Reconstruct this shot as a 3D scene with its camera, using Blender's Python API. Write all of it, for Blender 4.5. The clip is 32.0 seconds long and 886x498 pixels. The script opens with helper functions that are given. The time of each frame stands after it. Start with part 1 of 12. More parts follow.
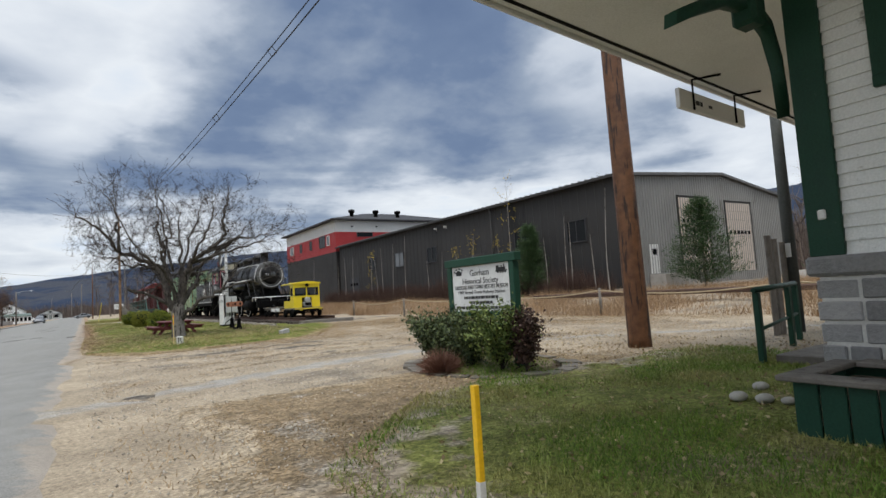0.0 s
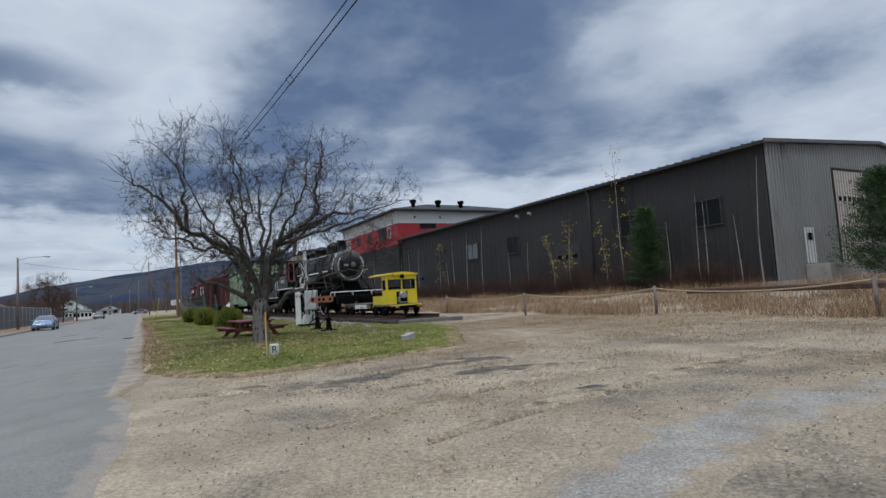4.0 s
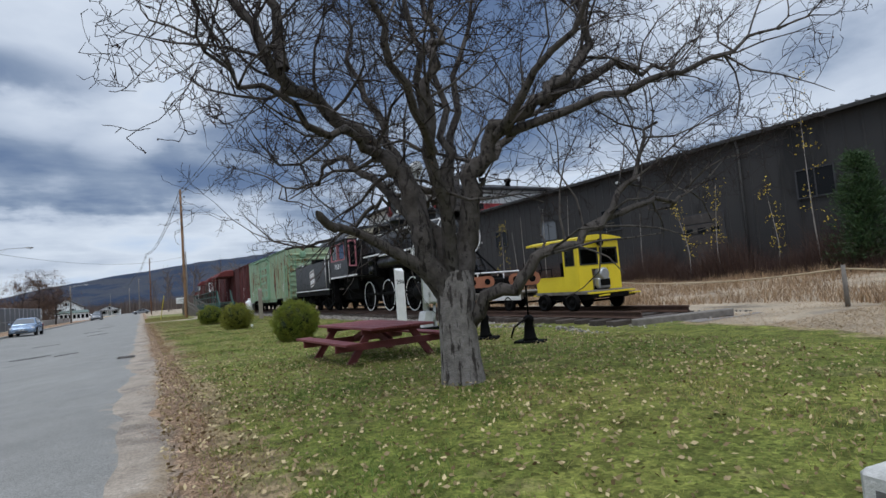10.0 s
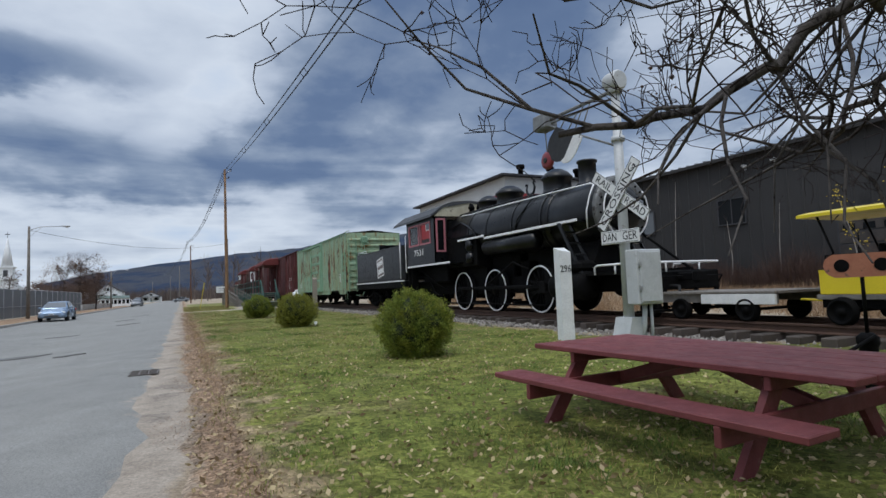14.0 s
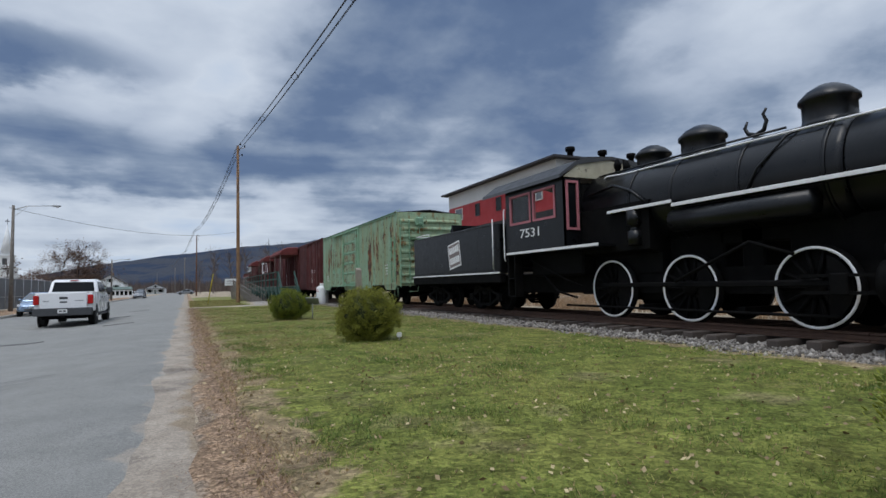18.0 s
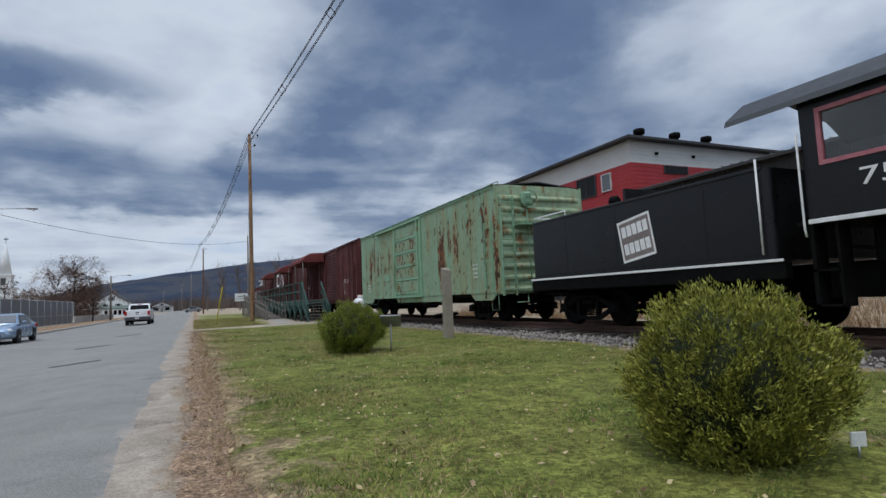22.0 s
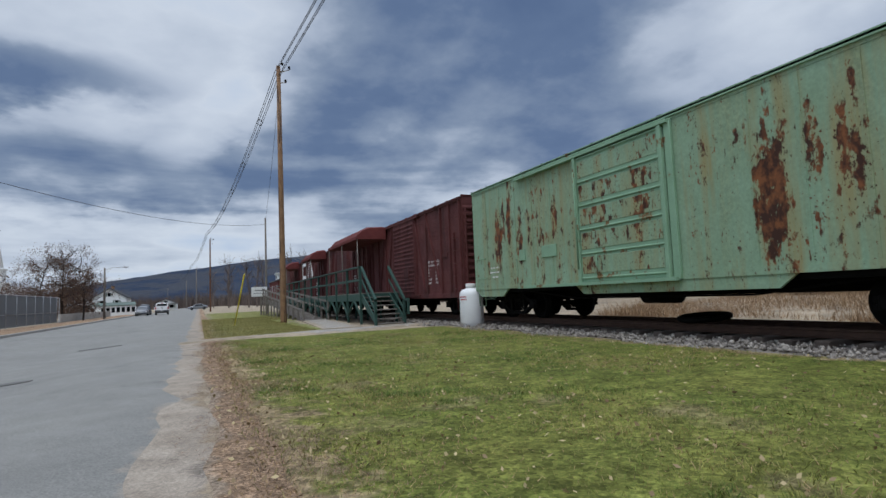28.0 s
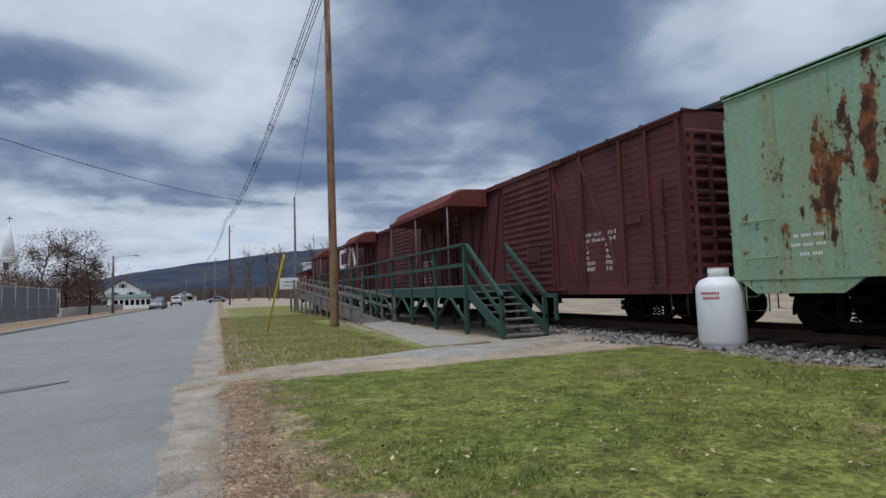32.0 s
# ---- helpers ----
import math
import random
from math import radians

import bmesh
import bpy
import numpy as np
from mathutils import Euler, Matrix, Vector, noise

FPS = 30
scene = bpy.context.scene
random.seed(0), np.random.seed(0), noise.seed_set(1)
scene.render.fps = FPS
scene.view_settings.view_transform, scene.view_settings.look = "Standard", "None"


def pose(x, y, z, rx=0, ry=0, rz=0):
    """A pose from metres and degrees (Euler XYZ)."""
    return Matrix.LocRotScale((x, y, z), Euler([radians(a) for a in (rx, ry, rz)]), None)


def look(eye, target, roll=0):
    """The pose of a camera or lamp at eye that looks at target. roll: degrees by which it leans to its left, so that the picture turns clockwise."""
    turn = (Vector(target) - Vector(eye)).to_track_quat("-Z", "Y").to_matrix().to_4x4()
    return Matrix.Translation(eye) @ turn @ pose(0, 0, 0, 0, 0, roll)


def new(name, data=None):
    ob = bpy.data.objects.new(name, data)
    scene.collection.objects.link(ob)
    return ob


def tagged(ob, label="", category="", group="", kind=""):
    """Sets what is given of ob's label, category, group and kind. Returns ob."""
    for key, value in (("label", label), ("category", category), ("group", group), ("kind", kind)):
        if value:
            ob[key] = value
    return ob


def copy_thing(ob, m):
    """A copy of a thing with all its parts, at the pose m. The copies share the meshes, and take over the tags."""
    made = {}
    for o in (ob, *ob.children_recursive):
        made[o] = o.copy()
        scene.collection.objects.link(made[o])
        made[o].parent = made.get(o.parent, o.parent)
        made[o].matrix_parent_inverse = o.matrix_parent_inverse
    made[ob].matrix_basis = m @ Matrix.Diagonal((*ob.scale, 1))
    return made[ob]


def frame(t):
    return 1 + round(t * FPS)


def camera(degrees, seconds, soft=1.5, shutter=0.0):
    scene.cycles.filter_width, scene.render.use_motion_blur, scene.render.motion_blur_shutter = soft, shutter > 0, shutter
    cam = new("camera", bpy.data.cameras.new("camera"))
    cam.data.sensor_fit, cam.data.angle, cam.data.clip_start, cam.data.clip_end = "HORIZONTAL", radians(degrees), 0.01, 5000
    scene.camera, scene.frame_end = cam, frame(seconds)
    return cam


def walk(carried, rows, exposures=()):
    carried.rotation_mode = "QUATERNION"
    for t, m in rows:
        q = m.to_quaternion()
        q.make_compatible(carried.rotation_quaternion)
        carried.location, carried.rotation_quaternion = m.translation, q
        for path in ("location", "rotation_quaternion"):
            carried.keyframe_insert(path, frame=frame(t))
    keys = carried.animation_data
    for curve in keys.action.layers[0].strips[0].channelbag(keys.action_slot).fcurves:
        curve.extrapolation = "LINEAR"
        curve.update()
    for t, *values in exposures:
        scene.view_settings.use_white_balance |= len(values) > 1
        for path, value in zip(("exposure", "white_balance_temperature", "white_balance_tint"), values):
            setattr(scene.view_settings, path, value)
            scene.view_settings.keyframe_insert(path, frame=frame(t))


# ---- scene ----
cam = camera(78.0, 32.0)
PATH = [
    (0, (4.679, 2.79, 1.117), (5.777, 4.454, 1.273), -3.6),
    (0.5, (4.672, 3.517, 1.118), (5.766, 5.183, 1.282), -3.5),
    (1, (4.659, 4.207, 1.133), (5.748, 5.876, 1.304), -3.7),
    (1.5, (4.629, 4.872, 1.145), (5.709, 6.546, 1.321), -3.9),
    (2, (4.595, 5.582, 1.147), (5.661, 7.265, 1.324), -3.9),
    (2.5, (4.584, 6.358, 1.157), (5.628, 8.056, 1.327), -3.8),
    (3, (4.604, 7.241, 1.158), (5.612, 8.961, 1.317), -3.7),
    (3.5, (4.619, 8.187, 1.178), (5.589, 9.93, 1.332), -3.3),
    (4, (4.604, 9.205, 1.186), (5.573, 10.948, 1.339), -3.6),
    (4.5, (4.553, 10.179, 1.199), (5.522, 11.922, 1.35), -3.9),
    (5, (4.485, 11.133, 1.212), (5.454, 12.876, 1.36), -4.3),
    (5.5, (4.419, 12.088, 1.219), (5.388, 13.832, 1.367), -4.5),
    (6, (4.409, 13.086, 1.205), (5.385, 14.827, 1.339), -5.2),
    (6.5, (4.4, 14.11, 1.216), (5.379, 15.848, 1.352), -5.0),
    (7, (4.395, 15.12, 1.218), (5.374, 16.858, 1.356), -4.7),
    (7.5, (4.43, 16.108, 1.167), (5.408, 17.848, 1.296), -4.9),
    (8, (4.447, 17.101, 1.161), (5.426, 18.842, 1.28), -5.1),
    (8.5, (4.446, 18.04, 1.157), (5.426, 19.78, 1.272), -4.9),
    (9, (4.454, 18.923, 1.145), (5.433, 20.663, 1.262), -4.8),
    (9.5, (4.467, 19.791, 1.129), (5.442, 21.532, 1.255), -4.7),
    (10, (4.487, 20.653, 1.139), (5.458, 22.397, 1.275), -4.5),
    (10.5, (4.532, 21.529, 1.142), (5.494, 23.277, 1.286), -4.0),
    (11, (4.604, 22.42, 1.133), (5.552, 24.175, 1.284), -2.9),
    (11.5, (4.702, 23.266, 1.112), (5.641, 25.025, 1.266), -2.0),
    (12, (4.731, 24.034, 1.105), (5.66, 25.798, 1.261), -1.8),
    (12.5, (4.714, 24.737, 1.104), (5.622, 26.512, 1.262), -2.0),
    (13, (4.668, 25.444, 1.103), (5.547, 27.234, 1.256), -2.3),
    (13.5, (4.645, 26.19, 1.099), (5.497, 27.994, 1.241), -2.5),
    (14, (4.63, 26.952, 1.104), (5.492, 28.751, 1.245), -2.3),
    (14.5, (4.647, 27.77, 1.116), (5.518, 29.566, 1.254), -2.0),
    (15, (4.676, 28.612, 1.13), (5.555, 30.403, 1.265), -1.7),
    (15.5, (4.695, 29.445, 1.142), (5.582, 31.233, 1.273), -1.4),
    (16, (4.694, 30.361, 1.151), (5.574, 32.152, 1.289), -1.2),
    (16.5, (4.659, 31.213, 1.155), (5.526, 33.01, 1.295), -1.1),
    (17, (4.587, 32.086, 1.161), (5.447, 33.886, 1.298), -1.1),
    (17.5, (4.548, 33.011, 1.154), (5.402, 34.815, 1.286), -1.2),
    (18, (4.566, 34.094, 1.139), (5.414, 35.901, 1.269), -1.3),
    (18.5, (4.596, 35.237, 1.117), (5.437, 37.046, 1.252), -1.5),
    (19, (4.637, 36.356, 1.107), (5.471, 38.168, 1.251), -1.8),
    (19.5, (4.656, 37.436, 1.086), (5.48, 39.252, 1.242), -2.0),
    (20, (4.681, 38.488, 1.075), (5.495, 40.307, 1.242), -2.1),
    (20.5, (4.705, 39.527, 1.078), (5.513, 41.348, 1.252), -2.3),
    (21, (4.752, 40.546, 1.08), (5.564, 42.365, 1.255), -2.6),
    (21.5, (4.786, 41.56, 1.095), (5.608, 43.375, 1.269), -2.6),
    (22, (4.8, 42.527, 1.118), (5.628, 44.339, 1.293), -2.5),
    (22.5, (4.792, 43.414, 1.13), (5.619, 45.227, 1.303), -2.3),
    (23, (4.771, 44.306, 1.142), (5.594, 46.121, 1.31), -2.0),
    (23.5, (4.754, 45.197, 1.165), (5.578, 47.012, 1.331), -1.6),
    (24, (4.733, 46.093, 1.165), (5.558, 47.907, 1.329), -1.2),
    (24.5, (4.716, 46.973, 1.176), (5.541, 48.787, 1.34), -1.1),
    (25, (4.708, 47.903, 1.17), (5.533, 49.718, 1.336), -1.2),
    (25.5, (4.676, 48.822, 1.176), (5.499, 50.638, 1.344), -1.6),
    (26, (4.675, 49.917, 1.156), (5.495, 51.733, 1.321), -1.8),
    (26.5, (4.652, 51.031, 1.132), (5.471, 52.849, 1.296), -2.1),
    (27, (4.624, 52.155, 1.107), (5.441, 53.973, 1.27), -2.5),
    (27.5, (4.608, 53.276, 1.083), (5.422, 55.096, 1.245), -2.8),
    (28, (4.6, 54.492, 1.069), (5.415, 56.31, 1.237), -2.4),
    (28.5, (4.613, 55.693, 1.08), (5.43, 57.51, 1.252), -2.0),
    (29, (4.66, 56.80, 1.06), (5.464, 58.623, 1.235), -1.5),
    (29.5, (4.73, 57.94, 1.085), (5.512, 59.774, 1.252), -1.6),
    (30, (4.77, 59.07, 1.12), (5.541, 60.909, 1.281), -1.65),
    (30.5, (4.74, 60.16, 1.16), (5.505, 62.0, 1.314), -1.75),
    (31, (4.69, 61.26, 1.195), (5.447, 63.105, 1.345), -1.85),
    (31.5, (4.66, 62.39, 1.21), (5.417, 64.234, 1.357), -1.95),
    (32, (4.645, 63.52, 1.21), (5.407, 65.364, 1.357), -2.05),
]
walk(cam, [(t, look(eye, target, roll)) for t, eye, target, roll in PATH], exposures=((0.0, 0.40, 7150, 10), (1.5, 0.13, 6700, 10), (3.0, -0.03, 6500, 10), (8.0, -0.03, 6500, 10), (9.0, 0.10, 6500, 10), (10.0, 0.15, 6500, 10), (11.8, 0.17, 6500, 10), (13.4, 0.14, 6500, 10), (15.6, 0.0, 6500, 10), (32.0, 0.0, 6500, 10)))

# ---- sky, sun, exposure ----
TRACK_X, RAIL_Z = 14.35, 0.30
SUN_EL, SUN_AZ = 64.0, 224.0  # degrees; azimuth clockwise from +y


def node_tree(owner):
    owner.use_nodes = True
    owner.node_tree.nodes.clear()
    return owner.node_tree.nodes, owner.node_tree.links


def sky_world():
    world = bpy.data.worlds.new("overcast_sky")
    scene.world = world
    nodes, links = node_tree(world)

    def add(kind, **values):
        node = nodes.new(kind)
        for key, value in values.items():
            node.inputs[key].default_value = value
        return node

    def maths(op, a, b=None):
        node = nodes.new("ShaderNodeMath")
        node.operation = op
        for slot, value in ((0, a), (1, b)):
            if value is None:
                continue
            if isinstance(value, (int, float)):
                node.inputs[slot].default_value = value
            else:
                links.new(value, node.inputs[slot])
        return node.outputs[0]

    def ramp(value, stops):
        node = nodes.new("ShaderNodeValToRGB")
        els = node.color_ramp.elements
        while len(els) > 1:
            els.remove(els[-1])
        for n, (place, colour) in enumerate(stops):
            el = els[0] if n == 0 else els.new(place)
            el.position, el.color = place, (*colour, 1)
        links.new(value, node.inputs[0])
        return node.outputs[0]

    coord = add("ShaderNodeTexCoord").outputs["Generated"]
    split = add("ShaderNodeSeparateXYZ")
    links.new(coord, split.inputs[0])
    up = maths("MAXIMUM", split.outputs[2], 0.0)
    lift = maths("ADD", up, 0.24)
    flat = add("ShaderNodeCombineXYZ")
    links.new(maths("DIVIDE", split.outputs[0], lift), flat.inputs[0])
    links.new(maths("DIVIDE", split.outputs[1], lift), flat.inputs[1])

    def clouds(scale, detail, rough, warp, offset):
        shift = nodes.new("ShaderNodeVectorMath")
        shift.operation = "ADD"
        shift.inputs[1].default_value = offset
        links.new(flat.outputs[0], shift.inputs[0])
        node = add("ShaderNodeTexNoise", Scale=scale, Detail=detail, Roughness=rough, Distortion=warp)
        links.new(shift.outputs[0], node.inputs["Vector"])
        return node.outputs["Fac"]

    big = clouds(0.55, 2.0, 0.45, 0.2, (3.1, 7.7, 0))
    mid = clouds(1.35, 6.0, 0.50, 0.10, (1.2, 4.4, 0))
    fine = clouds(4.2, 8.0, 0.55, 0.10, (9.0, 2.0, 0))

    def ease(value, low, high, a, b):
        node = nodes.new("ShaderNodeMapRange")
        node.interpolation_type = "SMOOTHSTEP"
        for slot, v in enumerate((low, high, a, b)):
            node.inputs[slot + 1].default_value = v
        links.new(value, node.inputs[0])
        return node.outputs[0]
    # a thick blue-grey bank ahead, torn bright cloud on either side of it
    az = maths("ARCTAN2", split.outputs[0], split.outputs[1])
    az = maths("ADD", az, maths("MULTIPLY", maths("SUBTRACT", mid, 0.5), 0.55))
    bank = maths("ADD", ease(az, 0.00, 0.26, -0.03, 0.135), ease(az, 0.62, 1.02, 0.0, -0.22))
    height = split.outputs[2]
    bank = maths("MULTIPLY", bank, ease(height, 0.10, 0.24, 0.25, 1.0))

    def lobe(turn, tall, wide, high, amount):
        dx = maths("DIVIDE", maths("SUBTRACT", az, turn), wide)
        dz = maths("DIVIDE", maths("SUBTRACT", maths("ADD", height, maths("MULTIPLY", maths("SUBTRACT", fine, 0.5), 0.09)), tall), high)
        far = maths("ADD", maths("MULTIPLY", dx, dx), maths("MULTIPLY", dz, dz))
        return ease(far, 0.0, 1.0, amount, 0.0)
    for turn, tall, wide, high, amount in ((-0.24, 0.335, 0.20, 0.055, 0.24), (-0.16, 0.20, 0.42, 0.075, 0.22), (0.02, 0.30, 0.10, 0.14, -0.12), (0.95, 0.36, 0.22, 0.10, -0.12), (0.60, 0.16, 0.30, 0.05, -0.10)):
        bank = maths("ADD", bank, lobe(turn, tall, wide, high, amount))
    thick = maths("ADD", maths("MULTIPLY", maths("SUBTRACT", big, 0.5), 0.58), maths("MULTIPLY", maths("SUBTRACT", mid, 0.5), 0.85))
    thick = maths("ADD", thick, maths("MULTIPLY", maths("SUBTRACT", fine, 0.5), 0.36))
    thick = maths("ADD", maths("ADD", thick, 0.43), bank)
    # long level streaks low over the ridge
    squeeze = add("ShaderNodeMapping", Scale=(2.0, 2.0, 19.0))
    links.new(coord, squeeze.inputs[0])
    streaks = add("ShaderNodeTexNoise", Scale=1.0, Detail=5.0, Roughness=0.55, Distortion=0.3)
    links.new(squeeze.outputs[0], streaks.inputs["Vector"])
    low = maths("MINIMUM", maths("MAXIMUM", maths("MULTIPLY", maths("SUBTRACT", 0.30, split.outputs[2]), 4.0), 0.0), 1.0)
    thick = maths("ADD", thick, maths("MULTIPLY", maths("SUBTRACT", maths("MULTIPLY", maths("SUBTRACT", streaks.outputs["Fac"], 0.52), 1.15), 0.15), low))
    colour = ramp(thick, [(0.02, (0.50, 0.61, 0.78)), (0.20, (0.63, 0.705, 0.815)), (0.40, (0.45, 0.525, 0.65)),
                          (0.52, (0.235, 0.305, 0.43)), (0.64, (0.120, 0.182, 0.315)), (0.82, (0.082, 0.135, 0.262))])
    sky = nodes.new("ShaderNodeTexSky")
    sky.sky_type, sky.sun_disc = "NISHITA", False
    sky.sun_elevation, sky.sun_rotation = radians(SUN_EL), radians(SUN_AZ)
    back = add("ShaderNodeBackground", Strength=0.06)
    links.new(sky.outputs[0], back.inputs[0])
    cloud = add("ShaderNodeBackground", Strength=1.0)
    links.new(colour, cloud.inputs[0])
    # an overcast sky brightens towards the zenith and towards the veiled sun
    zenith = maths("MULTIPLY", maths("MAXIMUM", maths("SUBTRACT", split.outputs[2], 0.5), 0.0), 2.2)
    e, a = radians(SUN_EL), radians(SUN_AZ)
    glow = maths("ADD", maths("MULTIPLY", split.outputs[0], math.sin(a) * math.cos(e)), maths("MULTIPLY", split.outputs[1], math.cos(a) * math.cos(e)))
    glow = maths("MAXIMUM", maths("ADD", glow, maths("MULTIPLY", split.outputs[2], math.sin(e))), 0.0)
    gain = maths("ADD", maths("ADD", 1.0, zenith), maths("MULTIPLY", maths("POWER", glow, 4.0), 1.6))
    links.new(gain, cloud.inputs["Strength"])
    mix = add("ShaderNodeMixShader", Fac=0.9)
    links.new(back.outputs[0], mix.inputs[1])
    links.new(cloud.outputs[0], mix.inputs[2])
    out = add("ShaderNodeOutputWorld")
    links.new(mix.outputs[0], out.inputs[0])


sky_world()
sun = new("sun", bpy.data.lights.new("sun", "SUN"))
sun.data.energy, sun.data.angle, sun.data.color = 1.3, radians(24), (1.0, 0.96, 0.90)
sun.matrix_world = look((40 * math.sin(radians(SUN_AZ)), 40 * math.cos(radians(SUN_AZ)), 40 * math.tan(radians(SUN_EL))), (0, 0, 0))


# ---- materials ----
def surface(name, colours, scale=6.0, rough=0.7, metal=0.0, bump=0.15, bump_scale=60.0, vary=0.0, spots=None, spot_scale=3.0,
            spot_at=0.62, streak=1.0, spec=0.4, rough_spread=0.15, spot_width=0.06, grain_mix=0.22, fade=None, fade_width=0.5, grit=None, mottle=None):
    """Two tones mixed by noise, finer grain over them, a bump, and stains of a third tone. streak stretches the stains upright;
    vary: how far pieces differ from one another."""
    m = bpy.data.materials.new(name)
    nodes, links = node_tree(m)
    coord = nodes.new("ShaderNodeTexCoord").outputs["Object"]

    def noise_of(size, detail=6.0, squash=1.0):
        source = coord
        if squash != 1.0:
            mapping = nodes.new("ShaderNodeMapping")
            mapping.inputs["Scale"].default_value = (1, 1, 1 / squash)
            links.new(coord, mapping.inputs[0])
            source = mapping.outputs[0]
        node = nodes.new("ShaderNodeTexNoise")
        node.inputs["Scale"].default_value, node.inputs["Detail"].default_value = size, detail
        node.inputs["Roughness"].default_value = 0.6
        links.new(source, node.inputs["Vector"])
        return node.outputs["Fac"]

    def spread(value, low, high):
        node = nodes.new("ShaderNodeMapRange")
        node.inputs[1].default_value, node.inputs[2].default_value = low, high
        links.new(value, node.inputs[0])
        return node.outputs[0]

    def blend(fac, a, b, kind="MIX"):
        node = nodes.new("ShaderNodeMix")
        node.data_type, node.blend_type = "RGBA", kind
        for slot, value in ((0, fac), (6, a), (7, b)):
            if isinstance(value, tuple):
                node.inputs[slot].default_value = (*value, 1)
            elif isinstance(value, float):
                node.inputs[slot].default_value = value
            else:
                links.new(value, node.inputs[slot])
        return node.outputs[2]

    colour = blend(spread(noise_of(scale), 0.35, 0.65), colours[0], colours[1])
    grain = spread(noise_of(bump_scale, 3.0), 0.3, 0.7)
    colour = blend(grain_mix, colour, blend(grain, tuple(c * 0.45 for c in colours[0]), tuple(min(1, c * 1.5) for c in colours[1])))
    if vary:
        info = nodes.new("ShaderNodeObjectInfo").outputs["Random"]
        colour = blend(vary, colour, blend(info, tuple(c * 0.5 for c in colours[0]), tuple(min(1, c * 1.6) for c in colours[1])))
    rough_value = spread(noise_of(scale * 2), 0.2, 0.8)
    node = nodes.new("ShaderNodeMapRange")
    node.inputs[3].default_value, node.inputs[4].default_value = max(0.03, rough - rough_spread), min(1, rough + rough_spread)
    links.new(rough_value, node.inputs[0])
    rough_value = node.outputs[0]
    shader = nodes.new("ShaderNodeBsdfPrincipled")
    if spots:
        mask = spread(noise_of(spot_scale, 9.0, streak), spot_at, spot_at + spot_width)
        colour = blend(mask, colour, blend(grain, tuple(c * 0.6 for c in spots), tuple(min(1, c * 1.3) for c in spots)))
    if fade:  # a ragged border where the next ground shows through
        attribute = nodes.new("ShaderNodeAttribute")
        attribute.attribute_name = "edge"
        near = nodes.new("ShaderNodeMath")
        near.operation = "DIVIDE"
        links.new(attribute.outputs["Fac"], near.inputs[0])
        near.inputs[1].default_value = fade_width
        ragged = nodes.new("ShaderNodeMath")
        ragged.operation = "MULTIPLY_ADD"
        links.new(noise_of(2.2, 8.0), ragged.inputs[0])
        ragged.inputs[1].default_value = 2.2
        links.new(near.outputs[0], ragged.inputs[2])
        other = blend(spread(noise_of(0.22), 0.35, 0.65), fade[0], fade[1])
        other = blend(0.45, other, blend(grain, tuple(c * 0.45 for c in fade[0]), tuple(c * 1.5 for c in fade[1])))
        colour = blend(spread(ragged.outputs[0], 1.38, 1.62), other, colour)
    for kind, given in (("mottle", mottle), ("grit", grit)):  # blotches, then single stones and clumps; each (scale, amount)
        if not given:
            continue
        if kind == "grit":
            cells = nodes.new("ShaderNodeTexVoronoi")
            cells.inputs["Scale"].default_value = given[0]
            links.new(coord, cells.inputs["Vector"])
            pick = nodes.new("ShaderNodeSeparateColor")
            links.new(cells.outputs["Color"], pick.inputs[0])
            tone = pick.outputs[0]
        else:
            tone = spread(noise_of(given[0], 5.0), 0.32, 0.68)
        span = nodes.new("ShaderNodeMapRange")
        span.inputs[3].default_value, span.inputs[4].default_value = 1 - given[1], 1 + given[1]
        links.new(tone, span.inputs[0])
        grey = nodes.new("ShaderNodeCombineColor")
        for slot in range(3):
            links.new(span.outputs[0], grey.inputs[slot])
        colour = blend(1.0, colour, grey.outputs[0], "MULTIPLY")
    links.new(colour, shader.inputs["Base Color"])
    links.new(rough_value, shader.inputs["Roughness"])
    shader.inputs["Metallic"].default_value = metal
    shader.inputs["Specular IOR Level"].default_value = spec
    if bump:
        relief = nodes.new("ShaderNodeBump")
        relief.inputs["Strength"].default_value, relief.inputs["Distance"].default_value = bump, 0.02
        links.new(noise_of(bump_scale, 4.0), relief.inputs["Height"])
        links.new(relief.outputs[0], shader.inputs["Normal"])
    out = nodes.new("ShaderNodeOutputMaterial")
    links.new(shader.outputs[0], out.inputs[0])
    return m


def glass(name, colour=(0.02, 0.025, 0.03), rough=0.05, gloss=0.4):
    m = bpy.data.materials.new(name)
    nodes, links = node_tree(m)
    shader = nodes.new("ShaderNodeBsdfPrincipled")
    shader.inputs["Base Color"].default_value = (*colour, 1)
    shader.inputs["Roughness"].default_value = rough
    shader.inputs["Specular IOR Level"].default_value = gloss
    out = nodes.new("ShaderNodeOutputMaterial")
    links.new(shader.outputs[0], out.inputs[0])
    return m


def clear_glass(name):
    m = bpy.data.materials.new(name)
    nodes, links = node_tree(m)
    see, shine, mix = nodes.new("ShaderNodeBsdfTransparent"), nodes.new("ShaderNodeBsdfGlossy"), nodes.new("ShaderNodeMixShader")
    fres = nodes.new("ShaderNodeFresnel")
    see.inputs[0].default_value = (0.85, 0.88, 0.88, 1)
    shine.inputs["Roughness"].default_value = 0.04
    links.new(fres.outputs[0], mix.inputs[0])
    links.new(see.outputs[0], mix.inputs[1])
    links.new(shine.outputs[0], mix.inputs[2])
    out = nodes.new("ShaderNodeOutputMaterial")
    links.new(mix.outputs[0], out.inputs[0])
    return m


